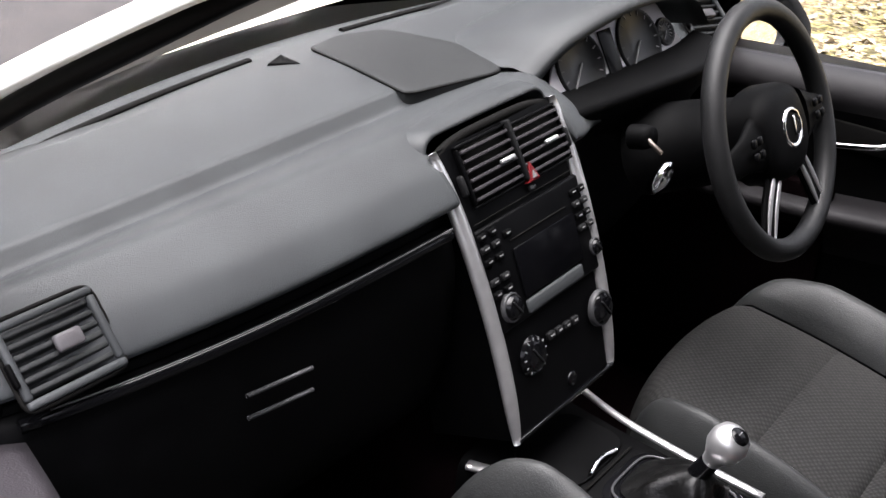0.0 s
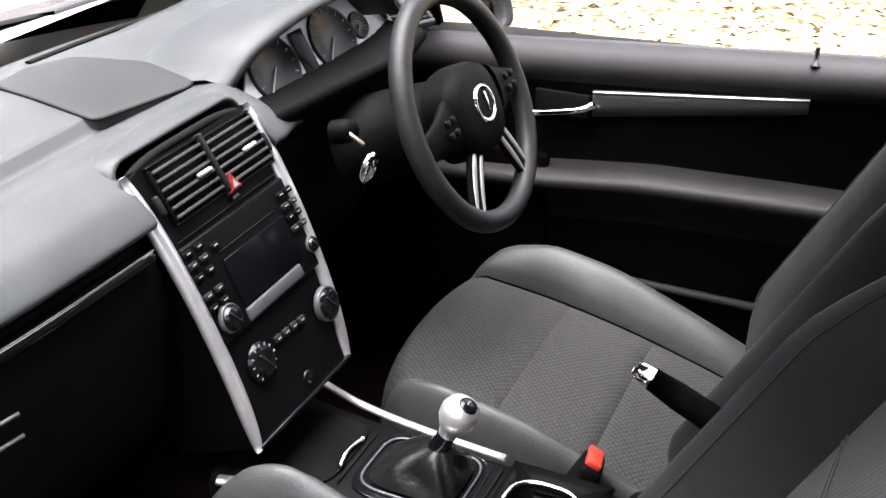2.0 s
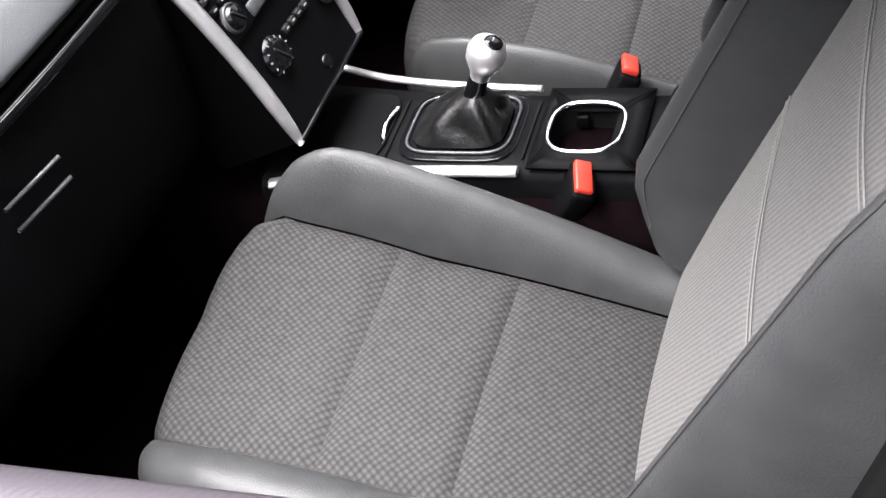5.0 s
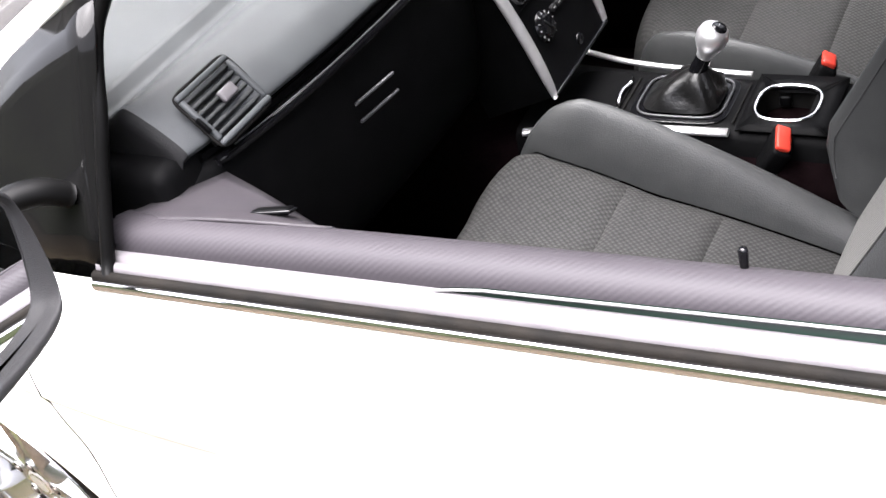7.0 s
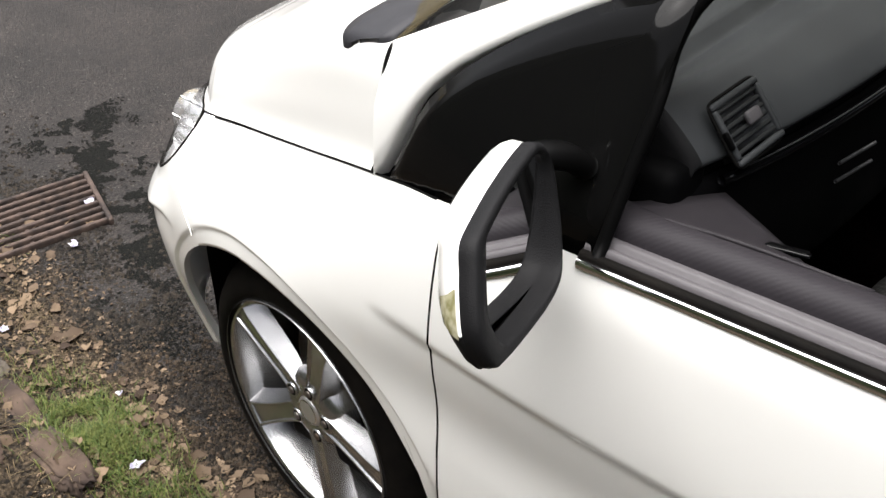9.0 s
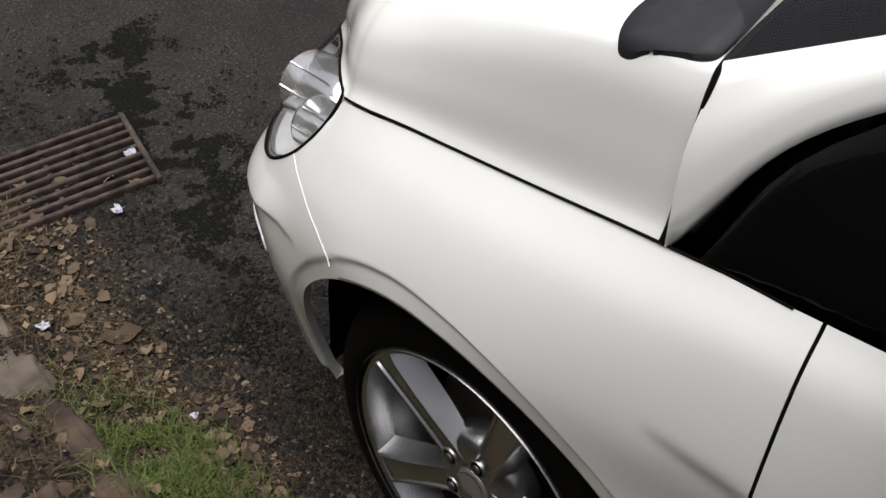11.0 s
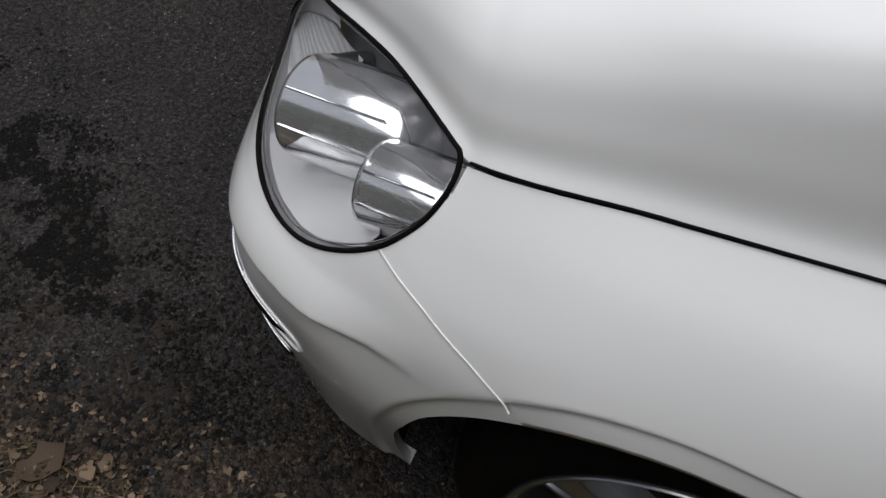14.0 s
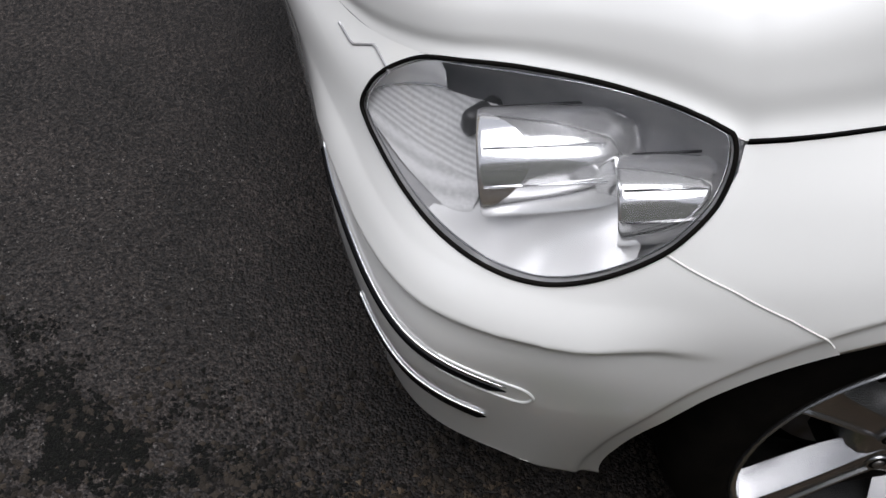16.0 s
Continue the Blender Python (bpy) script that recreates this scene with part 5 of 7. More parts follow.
# ---- centre stack ----
def stack():
    s = thing("centre_stack", "black centre stack with radio, heater knobs and silver side strips", "control panel")
    top, bot = Vector((0, -0.648, 1.078)), Vector((0, -0.788, 0.728))
    L = (bot - top).length
    m = basis((top + bot) / 2, (1, 0, 0), top - bot)   # x right, y up the face, z towards the seats
    bulge = lambda y: 0.016 * (1 - (2 * y / L) ** 2)
    half = lambda y: 0.113 + 0.006 * y / L * 2
    rows = [[m @ Vector((x * half(y), y, bulge(y) + 0.004 * (1 - x * x))) for x in np.linspace(-1, 1, 9)] for y in np.linspace(-L / 2, L / 2, 24)]
    part("fascia", grid_bm(rows), STACKBLACK, s, "satin black fascia")
    side = [[m @ Vector((sx * half(y), y, bulge(y) - d)) for d in (0, 0.05, 0.14)] for sx in (-1,) for y in np.linspace(-L / 2, L / 2, 24)]
    part("side_cheek", grid_bm(side), PLASTIC, s)
    side = [[m @ Vector((half(y), y, bulge(y) - d)) for d in (0, 0.05, 0.14)] for y in np.linspace(-L / 2, L / 2, 24)]
    part("side_cheek", grid_bm(side), PLASTIC, s)
    for sx in (-1, 1):
        pts = [m @ Vector((sx * (half(y) + 0.004), y, bulge(y) + 0.001)) for y in np.linspace(-L / 2, L / 2, 30)]
        rr = [0.0115 * (1 - 0.5 * abs(2 * k / 29 - 1) ** 6) for k in range(30)]
        part("side_strip", tube(pts, rr, 12, squash=0.7, up=m.to_3x3() @ Vector((0, 0, 1))), SILVER, s, "satin silver side strip")
    P = lambda x, y, z=0.0: m @ Matrix.Translation((x, y, bulge(y) + 0.004 + z)) @ Matrix.Rotation(math.atan(0.064 * y / L / L * 2) * -1, 4, "X")
    # two vents side by side, a slim bar between them
    for x0, x1, y0, y1, tx, ty in ((-0.0885, 0.003, 0.113, 0.182, -0.018, 0.147), (0.013, 0.109, 0.111, 0.178, 0.075, 0.143)):
        cx, cy, w, hh = (x0 + x1) / 2, (y0 + y1) / 2, x1 - x0, y1 - y0
        v = new("air_vent")
        v.parent = s
        tagged(v, "black slatted centre air vent with a silver tab")
        bm = box(w + 0.008, 0.004, 0.007, P(cx, y1 + 0.002, 0.002), 0.0015)
        box(w + 0.008, 0.004, 0.007, P(cx, y0 - 0.002, 0.002), 0.0015, bm)
        box(0.004, hh, 0.007, P(x0 - 0.002, cy, 0.002), 0.0015, bm)
        box(0.004, hh, 0.007, P(x1 + 0.002, cy, 0.002), 0.0015, bm)
        part("vent_frame", bm, STACKBLACK, v)
        part("vent_back", box(w, hh, 0.002, P(cx, cy, 0.0005), 0), SEAMDARK, v)
        for k in range(6):
            part("slat", box(w, 0.0042, 0.008, P(cx, y0 + (k + 0.5) * hh / 6, 0.005) @ pose(0, 0, 0, -16), 0.001), SOFT, v)
        part("vent_tab", box(0.027, 0.006, 0.006, P(tx, ty, 0.011), 0.002), SILVER, v, "silver vent tab")
    part("vent_bar", box(0.006, 0.078, 0.013, P(0.008, 0.150, 0.005), 0.002), RIMGREY, s, "slim bar between the vents")
    hz = part("hazard_switch", prism([(-0.012, -0.010), (0.012, -0.010), (0.0, 0.014)], 0.010, P(0.018, 0.117, 0.002), 0.002), REDLENS, s, "red triangular hazard switch", smooth=False)
    part("hazard_mark", prism([(-0.005, -0.004), (0.005, -0.004), (0.0, 0.006)], 0.0008, P(0.018, 0.116, 0.0122)), PRINT, hz, smooth=False)
    part("key_pad", box(0.012, 0.006, 0.006, P(0.016, 0.100, 0.004), 0.002), DULLSILVER, s)
    part("fascia_joint", box(0.205, 0.0016, 0.002, P(0, 0.093, 0.001), 0), SEAMDARK, s)
    for x, y in ((-0.102, 0.141), (0.114, 0.135)):
        part("vent_wheel", box(0.006, 0.026, 0.010, P(x, y, 0.004), 0.003), RIMGREY, s, "ribbed vent thumbwheel")
    # radio
    part("radio", box(0.218, 0.130, 0.010, P(0, 0.022, -0.001), 0.004), STACKBLACK, s, "black car radio")
    part("radio_screen", box(0.132, 0.064, 0.003, P(0.010, 0.014, 0.006), 0.002), SCREEN, s, "dark radio screen")
    part("cassette_flap", box(0.124, 0.018, 0.008, P(0.006, -0.030, 0.005), 0.003), DASHTOP, s, "grey flap below the screen")
    for xs, rows in (((-0.103, -0.082), (0.078, 0.063, 0.047, 0.022, 0.006)), ((-0.058,), (0.067,)), ((0.088, 0.106), (0.068, 0.052, 0.036, 0.020))):
        for r, y in enumerate(rows):
            for x in xs:
                b = part("button", box(0.015, 0.0085, 0.006, P(x, y, 0.006), 0.002), RIMGREY if r % 2 else PLASTIC, s)
                part("button_mark", box(0.007, 0.0016, 0.0006, P(x, y + 0.0008, 0.0094), 0), PRINT, b, smooth=False)
    part("slot", box(0.120, 0.0022, 0.003, P(0.006, 0.056, 0.004), 0), SEAMDARK, s, "narrow disc slot")
    def knob(x, y, r, h, lab, ringed=True):
        k = part("knob", revolve([(0, h), (r * 0.62, h), (r * 0.70, h - 0.001), (r * 0.90, h * 0.35), (r, 0.0)], 28, P(x, y, 0.002)), GLOSSBLACK, s, lab)
        if ringed:
            part("knob_ring", revolve([(r * 0.84, h * 0.55), (r * 0.90, h * 0.62), (r * 0.97, h * 0.45), (r, 0.0)], 28, P(x, y, 0.002)), DULLSILVER, k, "thin silver ring")
        part("knob_grip", box(0.003, r * 1.2, 0.004, P(x, y, h + 0.002) @ pose(0, 0, 0, 0, 0, 35), 0.001), RIMGREY, k)
        return k
    knob(-0.086, -0.017, 0.019, 0.014, "round radio knob with a silver ring")
    knob(0.107, -0.013, 0.012, 0.010, "small round knob")
    # heater panel
    dial = knob(-0.061, -0.092, 0.026, 0.009, "round heater dial with white marks", False)
    knob(0.092, -0.094, 0.025, 0.013, "round heater knob with a silver ring")
    bm = bmesh.new()
    for k in range(11):
        t = radians(230 - 28 * k)
        box(0.0045, 0.0016, 0.001, P(-0.061 + 0.0215 * math.cos(t), -0.092 + 0.0215 * math.sin(t), 0.0075) @ pose(0, 0, 0, 0, 0, math.degrees(t)), 0, bm)
    part("knob_marks", bm, PRINT, dial, smooth=False)
    for k in range(4):
        b = part("heater_button", box(0.014, 0.010, 0.007, P(-0.020 + 0.018 * k, -0.083 - 0.001 * k, 0.003), 0.002), RIMGREY, s)
        part("button_mark", box(0.007, 0.002, 0.0006, P(-0.020 + 0.018 * k, -0.083 - 0.001 * k, 0.0068), 0), PRINT, b, smooth=False)
    part("socket_cap", revolve([(0, 0.002), (0.008, 0.002), (0.010, 0.0), (0.010, -0.003)], 20, P(0.014, -0.160, 0.001)), GLOSSBLACK, s, "small round socket cap")
    part("fascia_edge", box(0.222, 0.006, 0.008, P(0, -L / 2 + 0.004, 0.0), 0.002), GLOSSBLACK, s)
    # dash hood that wraps round the top of the stack
    path = [(-1, 0.150), (-1, 0.158), (-0.998, 0.168), (-0.985, 0.182), (-0.90, 0.198), (-0.6, 0.206), (0, 0.209), (0.6, 0.206), (0.90, 0.198), (0.985, 0.175), (1, 0.14), (1, 0.118)]
    hood = []
    for i, (px, py) in enumerate(spline(path, 50)):
        py = min(py, L / 2 + 0.014)
        fade = min(1.0, i / 9, (49 - i) / 9)
        k = float(np.interp(py, [0.105, 0.19], [0.15, 1.0])) * fade
        b = Vector((px * 0.1255, py, bulge(min(py, L / 2)) - 0.011 - 0.016 * (1 - fade)))
        o = Vector((px * 0.9, max(0.0, (py - 0.12) / 0.09), 0)).normalized()
        hood.append([m @ (b + Vector((0, 0, -0.03))), m @ b, m @ (b + o * 0.002 + Vector((0, 0, 0.003 * k))), m @ (b + o * 0.006 * k + Vector((0, 0, 0.001 * k - 0.004 * (1 - k)))), m @ (b + o * 0.012 * k + Vector((0, 0, -0.009))), m @ (b + o * 0.018 * k + Vector((0, 0, -0.028))), m @ (b + o * 0.020 * k + Vector((0, 0, -0.10)))])
    part("stack_hood", grid_bm(hood), DASHTOP, s, "grained dash moulding round the stack")
    # dark recess inside the moulding
    part("recess", tube([m @ Vector((x * 0.128, L / 2 + 0.004 - 0.018 * abs(x) ** 4, -0.004)) for x in np.linspace(-1, 1, 20)], 0.006, 8), SEAMDARK, s)


stack()


# ---- steering wheel and column ----
def steering():
    w = thing("steering_wheel", "black leather steering wheel with a padded hub", "steering wheel")
    c = Vector((0.363, -0.878, 1.026))
    m = basis(c, (1, 0.0, 0), (0, 0.40, 0.92))   # z towards the driver
    R = 0.163
    back = Vector((0, 0, -0.020))   # the rim lies behind the padded hub
    pts = [m @ (Vector((R * math.cos(t), R * math.sin(t) * 1.01, 0)) + back) for t in np.linspace(0, 2 * math.pi, 64, endpoint=False)]
    part("rim", tube(pts, 0.0160, 14, closed=True, up=m.to_3x3() @ Vector((0, 0, 1))), WHEELBLACK, w, "thick black leather rim")
    hub = oval(0.076, 0.066, 40, 2.6)
    g = [[m @ Vector((x * s, y * s - 0.004, z)) for x, y in hub] for s, z in ((1.0, -0.05), (1.0, -0.02), (0.94, -0.006), (0.7, 0.004), (0.35, 0.008), (0.01, 0.009))]
    part("airbag_cover", grid_bm(g, close_v=True), PLASTIC, w, "black airbag cover")
    for sx in (-1, 1):
        pts2 = [(sx * 0.07, 0.0, -0.012), (sx * 0.12, -0.005, -0.012), (sx * 0.155, -0.012, -0.020)]
        part("spoke", tube([m @ Vector(p) for p in spline(pts2, 8)], [0.040, 0.034, 0.028, 0.024, 0.022, 0.021, 0.020, 0.019], 12, squash=0.35, up=m.to_3x3() @ Vector((0, 0, 1))), PLASTIC, w)
        for r in range(2):
            for q in range(2):
                part("wheel_button", box(0.012, 0.012, 0.006, m @ pose(sx * (0.092 + 0.016 * q), 0.010 - 0.018 * r, 0.004), 0.003), STACKBLACK, w)
        low = [(sx * 0.040, -0.050, -0.014), (sx * 0.066, -0.092, -0.018), (sx * 0.086, -0.133, -0.020)]
        sp = part("lower_spoke", tube([m @ Vector(p) for p in spline(low, 8)], 0.017, 10, squash=0.4, up=m.to_3x3() @ Vector((0, 0, 1))), PLASTIC, w, "black lower spoke with two bright ribs")
        for off in (-0.009, 0.007):
            part("spoke_rib", tube([m @ Vector((p[0] + sx * off, p[1] + off * 0.5, p[2] + 0.006)) for p in spline(low, 8)], [0.002, 0.004, 0.0046, 0.0048, 0.0046, 0.004, 0.003, 0.0015], 8, squash=0.6, up=m.to_3x3() @ Vector((0, 0, 1))), SILVER, sp, "bright silver rib")
    part("hub_badge", revolve([(0.020, 0.0), (0.024, 0.003), (0.027, 0.003), (0.028, 0.0)], 28, m @ pose(0, 0, 0.007)), CHROME, w, "round chrome hub ring")
    part("badge_bar", box(0.005, 0.028, 0.003, m @ pose(0.004, 0.002, 0.010), 0.001), CHROME, w)
    col = part("column_shroud", tube([m @ Vector((0, -0.005, z)) for z in (-0.03, -0.07, -0.12, -0.22)], [0.055, 0.062, 0.068, 0.075], 20, squash=0.9), PLASTIC, w, "black column shroud")
    k = thing("ignition_key", "key with a worn silver fob in the ignition", "key")
    part("fob", revolve([(0, 0.014), (0.009, 0.012), (0.014, 0.004), (0.014, -0.004), (0.009, -0.012), (0, -0.014)], 16, pose(0.215, -0.775, 0.970, 20, 10, 0) @ Matrix.Diagonal((1.25, 0.8, 1.9, 1))), CHROME, k, "shiny fob")
    part("blade", box(0.006, 0.03, 0.006, pose(0.222, -0.755, 1.008, 30), 0.002), STEEL, k)
    part("barrel", revolve([(0, 0.012), (0.014, 0.012), (0.017, 0.0), (0.017, -0.02)], 20, pose(0.232, -0.735, 1.012, 75)), PLASTIC, k)


steering()


# ---- centre console ----
def console():
    c = thing("centre_console", "black centre console with cup holder and silver strips", "console")
    xs = spline([(-0.105, -0.70), (-0.088, -0.85), (-0.078, -1.0), (-0.078, -1.2), (-0.085, -1.42)], 30)
    z = 0.655
    g = []
    for x, y in xs:
        h = -x
        g.append([(-h - 0.02, y, z - 0.30), (-h - 0.008, y, z - 0.06), (-h - 0.004, y, z - 0.012), (-h + 0.006, y, z), (-h * 0.5, y, z + 0.002), (0, y, z + 0.003), (h * 0.5, y, z + 0.002), (h - 0.006, y, z), (h + 0.004, y, z - 0.012), (h + 0.008, y, z - 0.06), (h + 0.02, y, z - 0.30)])
    bm = grid_bm(g)
    # openings for cup holder and gaiter
    cut = [f for f in bm.faces if abs(f.calc_center_median().x + 0.0) < 0.043 and (-1.155 < f.calc_center_median().y < -1.075)]
    bmesh.ops.delete(bm, geom=cut, context="FACES")
    part("console_body", bm, PLASTIC, c, "black console body")
    top = z + 0.004
    # raised plate with the cup opening
    hole = oval(0.047, 0.047, 40, 2.8, 0.0, -1.115)
    outer = [(max(-0.076, min(0.076, 3 * x)), max(-1.19, min(-1.055, -1.115 + 3 * (y + 1.115)))) for x, y in hole]
    part("cup_plate", solid(grid_bm([[(a[0], a[1], top + 0.002) for a in hole], [(b[0], b[1], top + 0.002) for b in outer]], close_v=True), -0.003), PLASTIC, c)
    part("cup_ring", tube([(x, y, top + 0.005) for x, y in hole], 0.0035, 8, closed=True), CHROME, c, "chrome ring round the cup holder")
    part("cup_well", grid_bm([[(x * s, (y + 1.115) * s - 1.115, zz) for x, y in hole] for s, zz in ((1.0, top), (0.96, top - 0.03), (0.90, top - 0.07), (0.01, top - 0.072))], close_v=True), SEAMDARK, c, "deep black cup holder")
    part("cup_step", box(0.035, 0.02, 0.012, pose(0.012, -1.14, top - 0.060), 0.005), PLASTIC, c)
    for x in (-0.041, 0.041):
        part("cup_tab", box(0.010, 0.018, 0.02, pose(x, -1.10, top - 0.02), 0.003), STACKBLACK, c)
    # gaiter frame
    fr = oval(0.056, 0.070, 40, 4.5, 0.006, -0.953)
    part("gaiter_frame", tube([(x, y, top + 0.003) for x, y in fr], 0.0020, 8, closed=True), DULLSILVER, c, "dull silver frame round the gaiter")
    part("gaiter_surround", prism(oval(0.066, 0.080, 40, 4.5, 0.004, -0.953), 0.003, pose(0, 0, top - 0.002), 0.001), GLOSSBLACK, c, smooth=False)
    # slots either side
    for y in (-0.862, -1.045):
        part("panel_groove", box(0.11, 0.003, 0.002, pose(0.0, y, top + 0.001), 0), SEAMDARK, c)
    part("ashtray_lid", prism(oval(0.07, 0.055, 32, 4, 0.0, -0.80), 0.004, pose(0, 0, top - 0.002), 0.002), PLASTIC, c, "black ashtray lid", smooth=False)
    part("lid_handle", tube(spline([(-0.034, -0.853, top + 0.004), (0.0, -0.848, top + 0.009), (0.034, -0.852, top + 0.004)], 10), 0.0035, 8), CHROME, c, "thin chrome lid handle")
    # silver side strips
    part("side_strip", tube(spline([(-0.107, -0.715, top - 0.006), (-0.095, -0.78, top - 0.002), (-0.083, -0.9, top), (-0.078, -1.045, top)], 24), 0.009, 10, squash=0.6), SILVER, c, "satin silver console strip")
    part("side_strip", tube(spline([(0.128, -0.735, top + 0.0), (0.103, -0.82, top), (0.088, -0.93, top), (0.080, -1.04, top)], 24), 0.006, 10, squash=0.7), SILVER, c, "satin silver console strip")
    part("rear_box", box(0.15, 0.22, 0.06, pose(0.0, -1.32, z + 0.0), 0.02), PLASTIC, c)


console()


def gear():
    gl = thing("gear_lever", "gear lever with a silver knob and leather gaiter", "gear lever")
    base, tip = Vector((0.004, -0.955, 0.66)), Vector((0.004, -1.008, 0.775))
    d = (tip - base).normalized()
    m = basis(tip, (1, 0, 0), Vector((0, d.z, -d.y)))
    part("knob", revolve([(0.0, 0.020), (0.012, 0.0195), (0.021, 0.013), (0.0245, 0.002), (0.0235, -0.010), (0.018, -0.022), (0.0135, -0.030), (0.012, -0.04)], 32, m), SILVER, gl, "satin silver gear knob")
    part("knob_cap", revolve([(0, 0.0225), (0.010, 0.022), (0.0125, 0.0195), (0.0125, 0.016)], 24, m @ pose(0.0, -0.004, -0.0005)), GLOSSBLACK, gl, "gloss black shift cap")
    part("cap_mark", box(0.008, 0.0012, 0.0008, m @ pose(0.001, -0.003, 0.0222), 0), PRINT, gl, smooth=False)
    part("shaft", revolve([(0.012, -0.03), (0.0125, -0.05), (0.014, -0.06), (0.014, -0.075)], 20, m), GLOSSBLACK, gl, "dark lever sleeve")
    rows = []
    for s in np.linspace(0, 1, 9):
        z = 0.664 + 0.052 * s
        cx, cy = 0.006 - 0.002 * s, -0.953 - 0.028 * s
        k = (1 - s) ** 0.8
        row = []
        for i, (x, y) in enumerate(oval(0.014 + 0.036 * k, 0.014 + 0.048 * k, 40, 2.0 + 2.0 * k)):
            w = 1 + 0.10 * math.sin(i * 1.1 + 5 * s) * math.sin(math.pi * s) + 0.06 * math.sin(i * 2.3 + 9 * s) * math.sin(math.pi * s)
            row.append((cx + x * w, cy + y * w, z + 0.004 * math.sin(i * 0.7 + 7 * s) * math.sin(math.pi * s)))
        rows.append(row)
    part("gaiter", grid_bm(rows, close_v=True), GAITER, gl, "creased black leather gaiter")


GAITER = material("gaiter_leather", (0.0027, 0.0027, 0.0027), 0.28, color2=(0.0045, 0.0045, 0.0045), scale=60, bump=0.3, bump_scale=300, spec=0.225)
gear()


def handbrake():
    h = thing("handbrake", "black handbrake lever with a chrome button, pulled up", "handbrake")
    a, b = Vector((0.118, -1.195, 0.822)), Vector((0.118, -1.40, 0.725))
    d = (b - a).normalized()
    pts = [a + d * s for s in (0.0, 0.02, 0.06, 0.12, 0.17, 0.226)]
    part("grip", tube(pts[1:], [0.0145, 0.0175, 0.018, 0.016, 0.015], 14), PLASTIC, h, "black grip")
    part("button", tube([a - d * 0.004, a + d * 0.004, a + d * 0.022], [0.009, 0.0125, 0.0145], 14), CHROME, h, "chrome release button")


handbrake()


def buckle(x, y, z, lean):
    b = thing("seat_belt_buckle", "black seat belt buckle with a red release button", "buckle", "seat belt buckles")
    m = pose(x, y, z, 30, lean, 12)
    part("case", box(0.054, 0.030, 0.070, m @ pose(0, 0, -0.037), 0.006), PLASTIC, b, "black buckle case")
    part("button", box(0.044, 0.022, 0.010, m @ pose(0, 0.003, 0.001), 0.003), RED, b, "red release button")
    part("slot", box(0.036, 0.004, 0.002, m @ pose(0, -0.0105, -0.0012), 0.0), SEAMDARK, b)
    part("stalk", box(0.026, 0.014, 0.14, m @ pose(0, -0.004, -0.13), 0.004), PLASTIC, b)


buckle(-0.090, -1.132, 0.662, -14)
buckle(0.122, -1.150, 0.662, 10)


